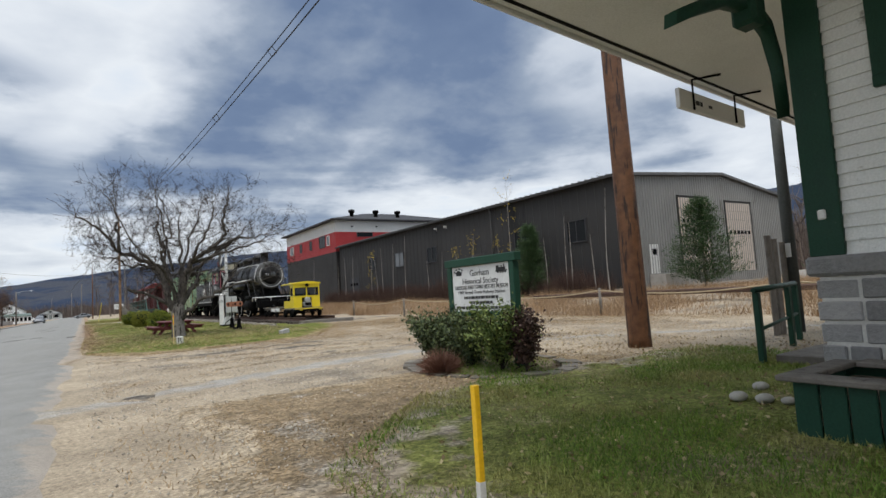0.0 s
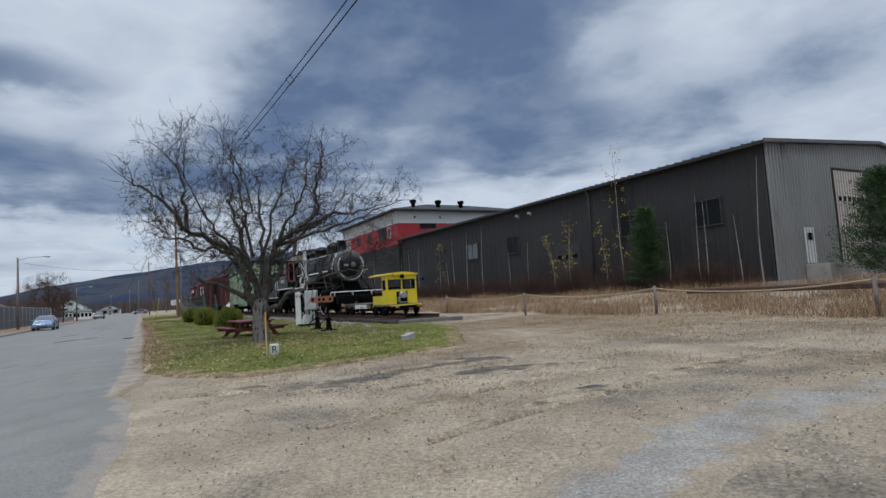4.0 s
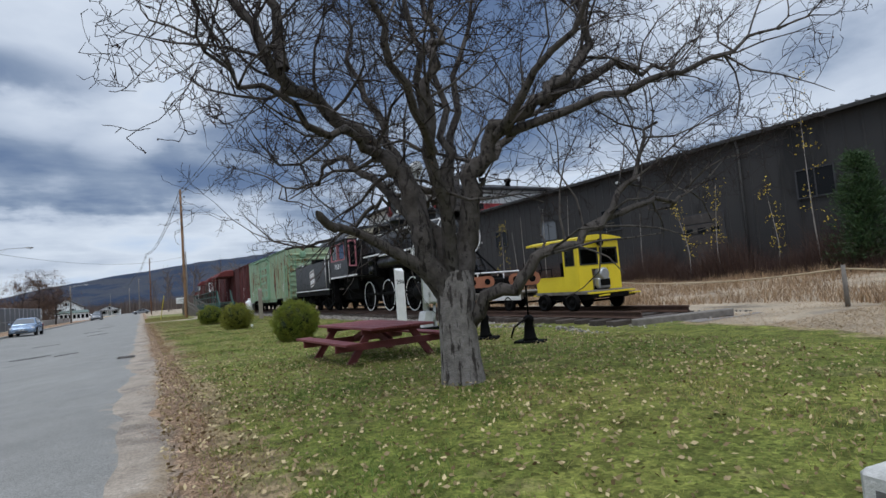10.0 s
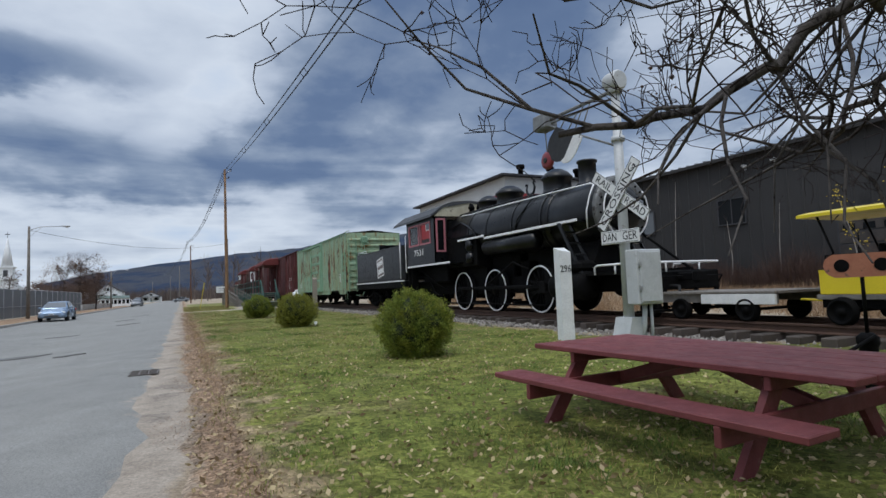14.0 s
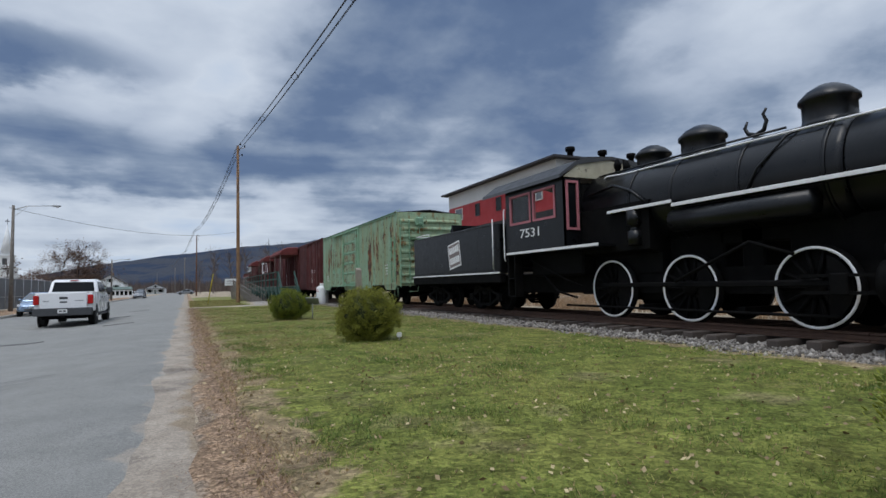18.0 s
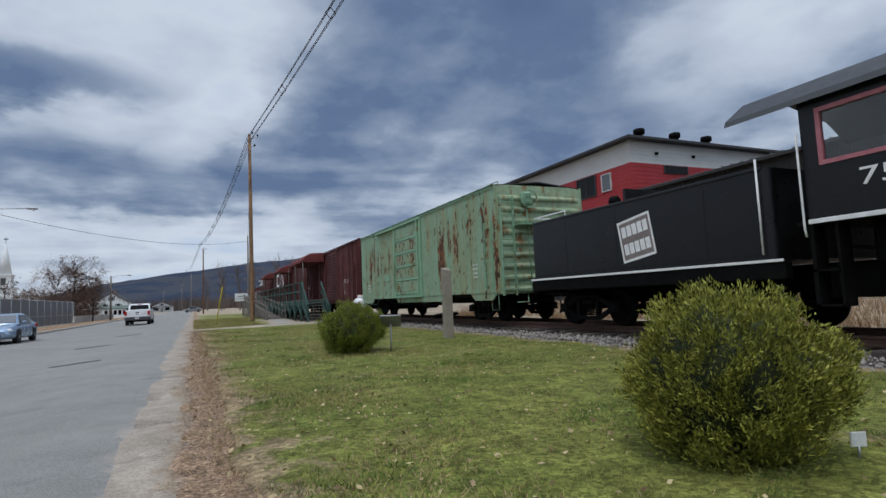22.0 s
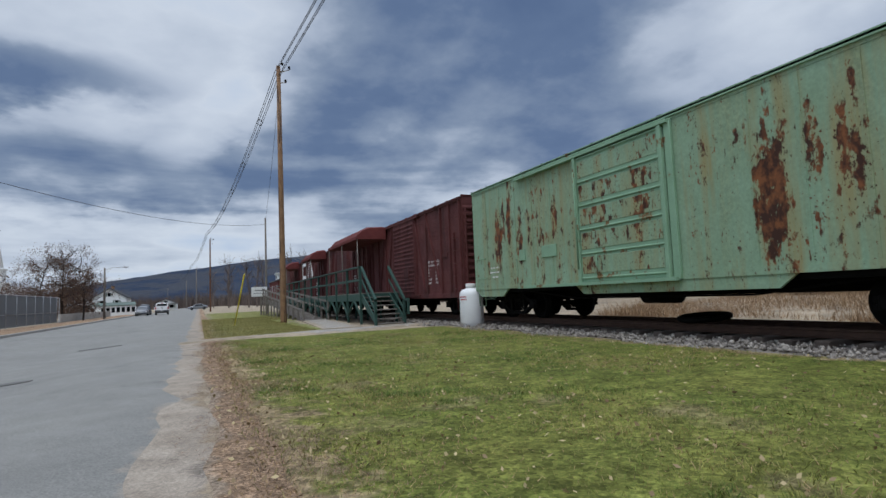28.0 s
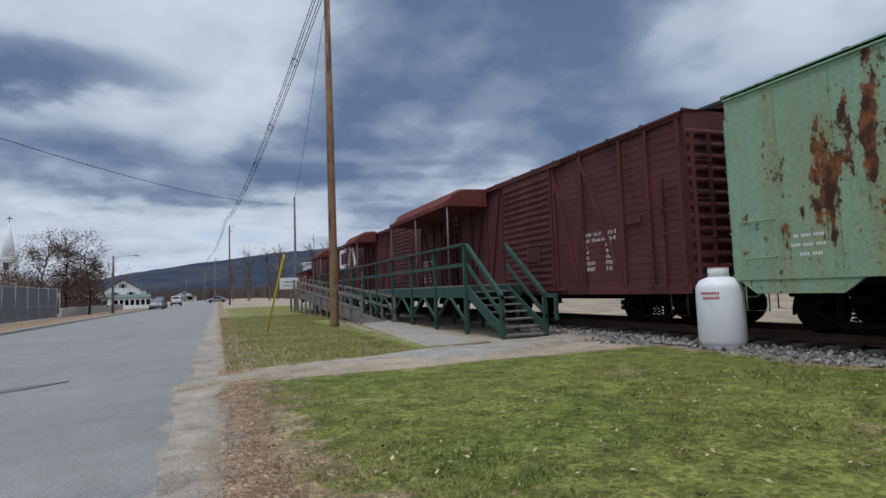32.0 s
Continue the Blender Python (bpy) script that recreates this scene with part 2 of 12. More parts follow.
def foliage(name, dark, light, rough=0.6, drift=None, drift_scale=0.8):
    """Leaves whose tone differs from one to the next, and with drift from place to place."""
    m = bpy.data.materials.new(name)
    nodes, links = node_tree(m)
    geo, ramp = nodes.new("ShaderNodeNewGeometry"), nodes.new("ShaderNodeValToRGB")
    els = ramp.color_ramp.elements
    els[0].color, els[1].color = (*dark, 1), (*light, 1)
    links.new(geo.outputs["Random Per Island"], ramp.inputs[0])
    shader = nodes.new("ShaderNodeBsdfPrincipled")
    colour = ramp.outputs[0]
    if drift:
        other, mix, spread = nodes.new("ShaderNodeValToRGB"), nodes.new("ShaderNodeMix"), nodes.new("ShaderNodeMapRange")
        other.color_ramp.elements[0].color, other.color_ramp.elements[1].color = (*drift[0], 1), (*drift[1], 1)
        links.new(geo.outputs["Random Per Island"], other.inputs[0])
        patches = nodes.new("ShaderNodeTexNoise")
        patches.inputs["Scale"].default_value, patches.inputs["Detail"].default_value = drift_scale, 4.0
        links.new(nodes.new("ShaderNodeTexCoord").outputs["Object"], patches.inputs["Vector"])
        spread.inputs[1].default_value, spread.inputs[2].default_value = 0.42, 0.60
        links.new(patches.outputs["Fac"], spread.inputs[0])
        mix.data_type = "RGBA"
        links.new(spread.outputs[0], mix.inputs[0])
        links.new(colour, mix.inputs[6])
        links.new(other.outputs[0], mix.inputs[7])
        colour = mix.outputs[2]
    links.new(colour, shader.inputs["Base Color"])
    shader.inputs["Roughness"].default_value = rough
    shader.inputs["Specular IOR Level"].default_value = 0.25
    out = nodes.new("ShaderNodeOutputMaterial")
    links.new(shader.outputs[0], out.inputs[0])
    return m


ASPHALT = surface("asphalt", ((0.184, 0.180, 0.166), (0.246, 0.240, 0.219)), 0.35, 0.85, bump=0.5, bump_scale=90, spots=(0.125, 0.125, 0.124), spot_scale=0.5, spot_at=0.61, spot_width=0.1, grain_mix=0.45, fade=((0.36, 0.315, 0.262), (0.27, 0.235, 0.195)), fade_width=0.42, mottle=(1.6, 0.10), grit=(90, 0.12))
OLD_POST = surface("weathered_post", ((0.30, 0.265, 0.21), (0.22, 0.195, 0.155)), 5.0, 0.9, bump=0.4, bump_scale=45, spots=(0.13, 0.11, 0.09), spot_scale=7, streak=9.0, spec=0.15)
VERGE = surface("straw_covered_dirt", ((0.30, 0.225, 0.14), (0.21, 0.158, 0.10)), 0.9, 0.95, bump=0.9, bump_scale=34, spots=(0.36, 0.325, 0.27), spot_scale=0.9, spot_at=0.57, spot_width=0.1, spec=0.1, grain_mix=0.6, fade=((0.405, 0.335, 0.24), (0.27, 0.218, 0.155)), fade_width=0.9, mottle=(3.5, 0.30), grit=(40, 0.45))
TAUPE = surface("faded_emblem_paint", ((0.23, 0.185, 0.175), (0.17, 0.138, 0.132)), 7.0, 0.7, bump=0.05, spots=(0.10, 0.085, 0.08), spot_scale=9)
TAR = surface("old_tar", ((0.115, 0.112, 0.106), (0.15, 0.147, 0.139)), 3.0, 0.85, bump=0.4, bump_scale=60, spec=0.2)
DIRT = surface("packed_dirt", ((0.42, 0.348, 0.255), (0.30, 0.244, 0.175)), 0.35, 0.95, bump=1.0, bump_scale=26, spots=(0.22, 0.187, 0.145), spot_scale=0.42, spot_at=0.54, spot_width=0.10, spec=0.12, grain_mix=0.6, mottle=(0.8, 0.26), grit=(60, 0.22))
SHOULDER = surface("sandy_shoulder", ((0.375, 0.322, 0.262), (0.285, 0.240, 0.192)), 1.1, 0.95, bump=0.5, bump_scale=60, spec=0.12, grain_mix=0.3, spots=(0.24, 0.205, 0.17), spot_scale=1.0, spot_at=0.55, fade=((0.345, 0.275, 0.195), (0.25, 0.195, 0.137)), fade_width=0.35, mottle=(3.0, 0.18), grit=(70, 0.18))
DAMP = surface("damp_dark_dirt", ((0.185, 0.160, 0.128), (0.098, 0.086, 0.072)), 1.6, 0.95, bump=1.0, bump_scale=22, spots=(0.075, 0.066, 0.056), spot_scale=2.2, spot_at=0.54, spot_width=0.10, spec=0.12, grain_mix=0.5, fade=((0.385, 0.318, 0.228), (0.27, 0.218, 0.155)), fade_width=0.55, mottle=(4.0, 0.3), grit=(40, 0.35))
LEAF_LITTER = surface("brown_needle_litter", ((0.22, 0.142, 0.09), (0.31, 0.215, 0.14)), 3.0, 0.95, bump=0.9, bump_scale=40, spec=0.1, grain_mix=0.55, fade=((0.30, 0.235, 0.175), (0.23, 0.178, 0.13)), fade_width=0.3, mottle=(5.0, 0.30), grit=(45, 0.45))
LAWN = surface("lawn_soil", ((0.074, 0.104, 0.020), (0.162, 0.164, 0.042)), 0.6, 0.95, bump=0.9, bump_scale=40, spots=(0.22, 0.175, 0.095), spot_scale=0.7, spot_at=0.585, spot_width=0.15, spec=0.1, grain_mix=0.5, fade=((0.31, 0.24, 0.14), (0.22, 0.165, 0.095)), fade_width=1.05, mottle=(3.2, 0.42), grit=(24, 0.40))
THIN_LAWN = surface("thin_lawn_soil", ((0.105, 0.140, 0.028), (0.215, 0.205, 0.070)), 0.6, 0.95, bump=0.9, bump_scale=34, spots=(0.27, 0.22, 0.14), spot_scale=0.6, spot_at=0.53, spot_width=0.12, spec=0.1, grain_mix=0.5, fade=((0.36, 0.30, 0.225), (0.26, 0.22, 0.165)), fade_width=1.4, mottle=(2.6, 0.35), grit=(30, 0.40))
BALLAST = surface("ballast_stone", ((0.30, 0.275, 0.25), (0.18, 0.163, 0.148)), 12.0, 0.9, bump=1.0, bump_scale=40, spec=0.2)
CONCRETE = surface("concrete", ((0.40, 0.38, 0.35), (0.30, 0.285, 0.26)), 2.0, 0.9, bump=0.3, bump_scale=60, spots=(0.2, 0.19, 0.175), spot_scale=2, spec=0.2)
BLACK = surface("black_enamel", ((0.0035, 0.0038, 0.0045), (0.006, 0.0063, 0.007)), 2.0, 0.34, bump=0.10, bump_scale=14, spec=0.32, spots=(0.014, 0.014, 0.015), spot_scale=3, spot_at=0.64, streak=3.0, spot_width=0.2)
SOOT = surface("black_running_gear", ((0.003, 0.003, 0.0033), (0.007, 0.0066, 0.0062)), 5.0, 0.7, bump=0.25, bump_scale=30, spots=(0.022, 0.015, 0.011), spot_scale=6, spot_at=0.68, spec=0.06)
WHITE = surface("white_paint", ((0.72, 0.72, 0.70), (0.62, 0.62, 0.60)), 4.0, 0.55, bump=0.08, bump_scale=40, spots=(0.38, 0.34, 0.28), spot_scale=6, spot_at=0.68)
WHITE_TRIM = surface("white_trim_paint", ((0.80, 0.79, 0.78), (0.66, 0.65, 0.64)), 9.0, 0.5, bump=0.05, spots=(0.12, 0.11, 0.1), spot_scale=14, spot_at=0.68)
SILVER = surface("aluminium_paint", ((0.17, 0.17, 0.165), (0.10, 0.10, 0.095)), 6.0, 0.5, 0.4, bump=0.1, spots=(0.05, 0.043, 0.036), spot_scale=5, spot_at=0.55)
GREEN_CAR = surface("pale_green_paint", ((0.252, 0.375, 0.262), (0.222, 0.325, 0.216)), 0.9, 0.65, bump=0.08, bump_scale=20, spots=(0.26, 0.275, 0.145), spot_scale=1.3, spot_at=0.52, streak=7.0, spot_width=0.22, spec=0.2)
END_PAINT = surface("corroded_mint_paint", ((0.25, 0.37, 0.25), (0.31, 0.36, 0.22)), 2.4, 0.75, bump=0.15, bump_scale=30, spots=(0.24, 0.135, 0.055), spot_scale=3.4, spot_at=0.535, spot_width=0.10, streak=1.6, spec=0.2, mottle=(5.0, 0.2))
GREEN_CLEAN = surface("mint_green_paint", ((0.245, 0.395, 0.27), (0.20, 0.33, 0.22)), 1.2, 0.6, bump=0.06, spots=(0.19, 0.11, 0.048), spot_scale=3.2, spot_at=0.585, streak=1.2, spec=0.2)
RED_CAR = surface("boxcar_red_paint", ((0.112, 0.033, 0.031), (0.078, 0.024, 0.023)), 1.2, 0.75, bump=0.12, bump_scale=30, spots=(0.046, 0.019, 0.018), spot_scale=1.5, spot_at=0.54, streak=5.0, spot_width=0.15, spec=0.25)
AWNING = surface("maroon_canvas", ((0.145, 0.036, 0.032), (0.11, 0.028, 0.026)), 2.0, 0.85, bump=0.1, spec=0.2)
DECK_GREEN = surface("dark_green_deck_paint", ((0.022, 0.058, 0.046), (0.035, 0.076, 0.062)), 4.0, 0.65, bump=0.15, spots=(0.11, 0.11, 0.10), spot_scale=6, spot_at=0.68, spec=0.25)
GREY_WOOD = surface("weathered_wood", ((0.21, 0.19, 0.165), (0.13, 0.115, 0.10)), 6.0, 0.85, bump=0.4, bump_scale=50, streak=6.0, spots=(0.08, 0.07, 0.06), spot_scale=8)
POLE_WOOD = surface("utility_pole_wood", ((0.175, 0.078, 0.034), (0.085, 0.036, 0.017)), 5.0, 0.6, bump=0.5, bump_scale=60, spots=(0.030, 0.015, 0.010), spot_scale=16, spot_at=0.53, streak=9.0, spec=0.35)
POLE_OLD = surface("old_pole_wood", ((0.255, 0.15, 0.075), (0.17, 0.095, 0.05)), 3.0, 0.85, bump=0.4, bump_scale=45, spots=(0.07, 0.042, 0.028), spot_scale=6, spot_at=0.55, streak=12.0)
TIE_WOOD = surface("creosoted_tie", ((0.040, 0.032, 0.027), (0.075, 0.060, 0.05)), 6.0, 0.9, bump=0.5, bump_scale=40, vary=0.3)
GRATE_IRON = surface("worn_grate_iron", ((0.17, 0.15, 0.135), (0.11, 0.095, 0.085)), 12.0, 0.75, 0.3, bump=0.2)
RAIL_STEEL = surface("rusty_rail", ((0.060, 0.034, 0.026), (0.095, 0.055, 0.038)), 8.0, 0.8, 0.3, bump=0.15)
STEEL = surface("galvanised_steel", ((0.42, 0.43, 0.43), (0.34, 0.345, 0.35)), 5.0, 0.45, 0.7, bump=0.05)
TABLE_RED = surface("oxblood_table_paint", ((0.185, 0.043, 0.042), (0.135, 0.032, 0.032)), 5.0, 0.6, bump=0.15, bump_scale=60, spots=(0.23, 0.105, 0.092), spot_scale=9, spot_at=0.66)
YELLOW = surface("yellow_enamel", ((0.72, 0.56, 0.025), (0.64, 0.49, 0.02)), 2.0, 0.4, bump=0.03, spots=(0.35, 0.25, 0.03), spot_scale=4, spot_at=0.68)
STAKE_WOOD = surface("pale_stake_wood", ((0.56, 0.42, 0.21), (0.46, 0.33, 0.16)), 6.0, 0.8, bump=0.2, bump_scale=50, streak=8.0)
YELLOW_STAKE = surface("yellow_plastic", ((0.80, 0.47, 0.02), (0.74, 0.42, 0.015)), 3.0, 0.45, bump=0.02)
ORANGE = surface("orange_tape", ((0.85, 0.20, 0.02), (0.75, 0.16, 0.02)), 3.0, 0.6, bump=0.05)
BARK = surface("grey_bark", ((0.255, 0.235, 0.215), (0.130, 0.118, 0.106)), 9.0, 0.95, bump=1.0, bump_scale=26, streak=5.0, spots=(0.050, 0.043, 0.038), spot_scale=16, spot_at=0.54, spec=0.1)
# limbs: somewhat darker bark, deepened for their backlit look against the sky
LIMB_BARK = surface("dark_backlit_bark", ((0.120, 0.107, 0.096), (0.062, 0.054, 0.048)), 9.0, 0.95, bump=1.0, bump_scale=30, streak=4.0, spots=(0.032, 0.028, 0.025), spot_scale=16, spot_at=0.54, spec=0.08)
DOOR_BROWN = surface("weathered_door_paint", ((0.075, 0.066, 0.060), (0.050, 0.045, 0.042)), 2.0, 0.85, bump=0.1, spots=(0.12, 0.105, 0.095), spot_scale=3, streak=3.0, spec=0.15)
BIRCH = surface("pale_sapling_bark", ((0.36, 0.33, 0.30), (0.22, 0.20, 0.18)), 5.0, 0.9, bump=0.2, spec=0.1)
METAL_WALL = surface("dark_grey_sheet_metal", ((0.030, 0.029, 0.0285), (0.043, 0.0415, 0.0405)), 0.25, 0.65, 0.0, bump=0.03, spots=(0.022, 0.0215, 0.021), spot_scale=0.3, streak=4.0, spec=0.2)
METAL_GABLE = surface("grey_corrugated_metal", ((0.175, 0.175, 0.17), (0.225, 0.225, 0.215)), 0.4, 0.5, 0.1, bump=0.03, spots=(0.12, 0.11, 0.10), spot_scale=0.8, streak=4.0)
ROOF_METAL = surface("galvalume_roof", ((0.13, 0.13, 0.13), (0.09, 0.09, 0.09)), 0.6, 0.55, 0.2, bump=0.03)
SHINGLE = surface("dark_shingle", ((0.030, 0.031, 0.034), (0.048, 0.048, 0.052)), 3.0, 0.9, bump=0.3)
BRIGHT_RED = surface("bright_red_siding", ((0.36, 0.030, 0.032), (0.30, 0.025, 0.028)), 0.5, 0.6, bump=0.03)
CREAM = surface("off_white_siding", ((0.58, 0.58, 0.56), (0.52, 0.52, 0.50)), 0.6, 0.65, bump=0.03)
PEACH = surface("faded_garage_door", ((0.52, 0.43, 0.36), (0.46, 0.38, 0.32)), 0.8, 0.6, bump=0.05)
CLAPBOARD = surface("white_clapboard_paint", ((0.80, 0.82, 0.80), (0.72, 0.74, 0.72)), 2.0, 0.6, bump=0.08, spots=(0.42, 0.42, 0.39), spot_scale=5, spot_at=0.66)
DEPOT_GREEN = surface("forest_green_paint", ((0.009, 0.045, 0.027), (0.014, 0.058, 0.036)), 3.0, 0.55, bump=0.06, spots=(0.06, 0.095, 0.075), spot_scale=9, spot_at=0.69, spec=0.25)
POST_DARK = surface("weathered_dark_post", ((0.050, 0.055, 0.050), (0.075, 0.078, 0.072)), 4.0, 0.85, bump=0.3, bump_scale=40, streak=8.0, spots=(0.03, 0.03, 0.028), spot_scale=6, spec=0.2)
SOFFIT = surface("soffit_board_paint", ((0.76, 0.76, 0.73), (0.70, 0.70, 0.67)), 1.5, 0.7, bump=0.05)
STONE = surface("grey_cut_stone", ((0.20, 0.20, 0.205), (0.31, 0.305, 0.30)), 4.0, 0.9, bump=0.7, bump_scale=30, vary=0.4)
MORTAR = surface("pale_mortar", ((0.62, 0.61, 0.58), (0.50, 0.49, 0.47)), 8.0, 0.95, bump=0.3)
FIELDSTONE = surface("field_stone", ((0.52, 0.50, 0.45), (0.36, 0.34, 0.30)), 5.0, 0.9, bump=0.5, bump_scale=30, vary=0.3)
SLATE = surface("flat_paving_stone", ((0.135, 0.118, 0.098), (0.205, 0.185, 0.155)), 5.0, 0.95, bump=0.6, bump_scale=40, vary=0.35, spots=(0.09, 0.10, 0.045), spot_scale=6, spot_at=0.56)
TARGET = surface("faded_orange_target", ((0.42, 0.17, 0.095), (0.34, 0.13, 0.075)), 8.0, 0.7, bump=0.15, spots=(0.16, 0.09, 0.06), spot_scale=11)
PINK = surface("faded_red_window_frame", ((0.44, 0.16, 0.18), (0.36, 0.12, 0.14)), 8.0, 0.6, bump=0.05)
CAR_BLUE = surface("pale_blue_car_paint", ((0.27, 0.355, 0.47), (0.24, 0.325, 0.44)), 1.0, 0.24, 0.45, bump=0.0)
CAR_WHITE = surface("white_car_paint", ((0.78, 0.78, 0.78), (0.72, 0.72, 0.72)), 1.0, 0.28, bump=0.0)
CAR_GREY = surface("grey_car_paint", ((0.22, 0.23, 0.24), (0.18, 0.19, 0.2)), 1.0, 0.3, 0.4, bump=0.0)
RUBBER = surface("tyre_rubber", ((0.012, 0.012, 0.012), (0.02, 0.02, 0.02)), 9.0, 0.9, bump=0.2)
TAIL_LIGHT = surface("red_lens", ((0.42, 0.012, 0.012), (0.36, 0.01, 0.01)), 9.0, 0.2, bump=0.0)
WIRE = surface("cable_sheath", ((0.02, 0.02, 0.022), (0.03, 0.03, 0.032)), 9.0, 0.6, bump=0.0)
DARK_GLASS = glass("dark_window_glass", (0.006, 0.007, 0.008), 0.10, 0.12)
# paler copy of the dark pane: reflected sky is put into the base colour
PALE_GLASS = glass("reflecting_window_glass", (0.10, 0.11, 0.12), 0.08)
SEE_GLASS = clear_glass("clear_pane")
LETTER_BLACK = surface("black_lettering", ((0.015, 0.015, 0.015), (0.025, 0.025, 0.025)), 9.0, 0.6, bump=0.0)
ROPE = surface("manila_rope", ((0.42, 0.34, 0.22), (0.34, 0.27, 0.17)), 20.0, 0.9, bump=0.3)
# woods turned blue-grey: the haze of distance is mixed into the colour
MOUNTAIN = surface("hazed_wooded_ridge", ((0.030, 0.042, 0.068), (0.042, 0.056, 0.084)), 0.012, 1.0, bump=0.0, spots=(0.060, 0.066, 0.080), spot_scale=0.006, spot_at=0.5, spec=0.0)
GRASS_LEAF = foliage("grass_blades", (0.047, 0.094, 0.013), (0.205, 0.285, 0.050), drift=((0.125, 0.140, 0.026), (0.42, 0.385, 0.110)), drift_scale=0.9)
OLIVE_LEAF = foliage("olive_grass_blades", (0.075, 0.085, 0.018), (0.285, 0.265, 0.085), drift=((0.14, 0.13, 0.035), (0.42, 0.34, 0.145)), drift_scale=0.8)
DEPOT_LEAF = foliage("station_grass_blades", (0.055, 0.110, 0.014), (0.210, 0.320, 0.050), drift=((0.15, 0.15, 0.040), (0.43, 0.385, 0.150)), drift_scale=0.7)
STRAW = foliage("trodden_straw_stems", (0.15, 0.095, 0.048), (0.38, 0.27, 0.145))
NEEDLES = foliage("brown_needles", (0.095, 0.058, 0.036), (0.33, 0.225, 0.15))
DRY_LEAF = foliage("dry_grass_stems", (0.22, 0.14, 0.070), (0.46, 0.32, 0.17))
TALL_DRY = foliage("tall_dry_stems", (0.15, 0.090, 0.050), (0.40, 0.265, 0.15))
YEW = foliage("arborvitae_sprays", (0.042, 0.070, 0.010), (0.25, 0.30, 0.045), drift=((0.065, 0.082, 0.010), (0.31, 0.32, 0.048)), drift_scale=5.0)
# core of the round bushes: shade between the sprays, put into a dark colour
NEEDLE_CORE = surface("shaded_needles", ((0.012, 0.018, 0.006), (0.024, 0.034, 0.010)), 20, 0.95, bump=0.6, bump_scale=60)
YELLOW_YEW = foliage("yellowing_sprays", (0.060, 0.072, 0.011), (0.34, 0.335, 0.055))
HOLLY = foliage("holly_leaves", (0.014, 0.030, 0.014), (0.120, 0.150, 0.060))
LIGHT_HOLLY = foliage("fresh_holly_leaves", (0.030, 0.060, 0.016), (0.19, 0.24, 0.065))
PURPLE = foliage("purple_brown_leaves", (0.035, 0.020, 0.018), (0.095, 0.055, 0.040))
RED_GRASS = foliage("reddish_grass", (0.12, 0.055, 0.04), (0.24, 0.13, 0.09))
PINE = foliage("pine_needles", (0.018, 0.042, 0.018), (0.060, 0.105, 0.035))
YELLOW_LEAF = foliage("yellow_autumn_leaves", (0.42, 0.30, 0.03), (0.62, 0.46, 0.06))
FALLEN = foliage("fallen_leaves", (0.15, 0.095, 0.048), (0.52, 0.42, 0.23))
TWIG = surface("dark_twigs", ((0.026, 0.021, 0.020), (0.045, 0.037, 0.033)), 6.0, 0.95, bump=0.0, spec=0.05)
BROWN_CROWN = foliage("brown_oak_leaves", (0.06, 0.035, 0.025), (0.15, 0.09, 0.06))
FAR_WOOD = foliage("bare_far_wood", (0.06, 0.045, 0.04), (0.15, 0.115, 0.095))
STONES = foliage("loose_stones", (0.085, 0.075, 0.066), (0.37, 0.34, 0.30), 0.9)
PALE_ASPHALT = surface("pale_asphalt", ((0.25, 0.236, 0.212), (0.325, 0.30, 0.26)), 1.2, 0.9, bump=0.7, bump_scale=50, spots=(0.28, 0.24, 0.185), spot_scale=0.9, spot_at=0.50, spot_width=0.12, grain_mix=0.55,
                       fade=((0.405, 0.335, 0.24), (0.27, 0.218, 0.155)), fade_width=0.6, mottle=(3.0, 0.18), grit=(60, 0.22))
CLODS = foliage("dark_earth_clods", (0.085, 0.070, 0.055), (0.27, 0.225, 0.17), 0.95)
LOT_STONES = foliage("lot_gravel_stones", (0.22, 0.19, 0.155), (0.56, 0.51, 0.44), 0.9)


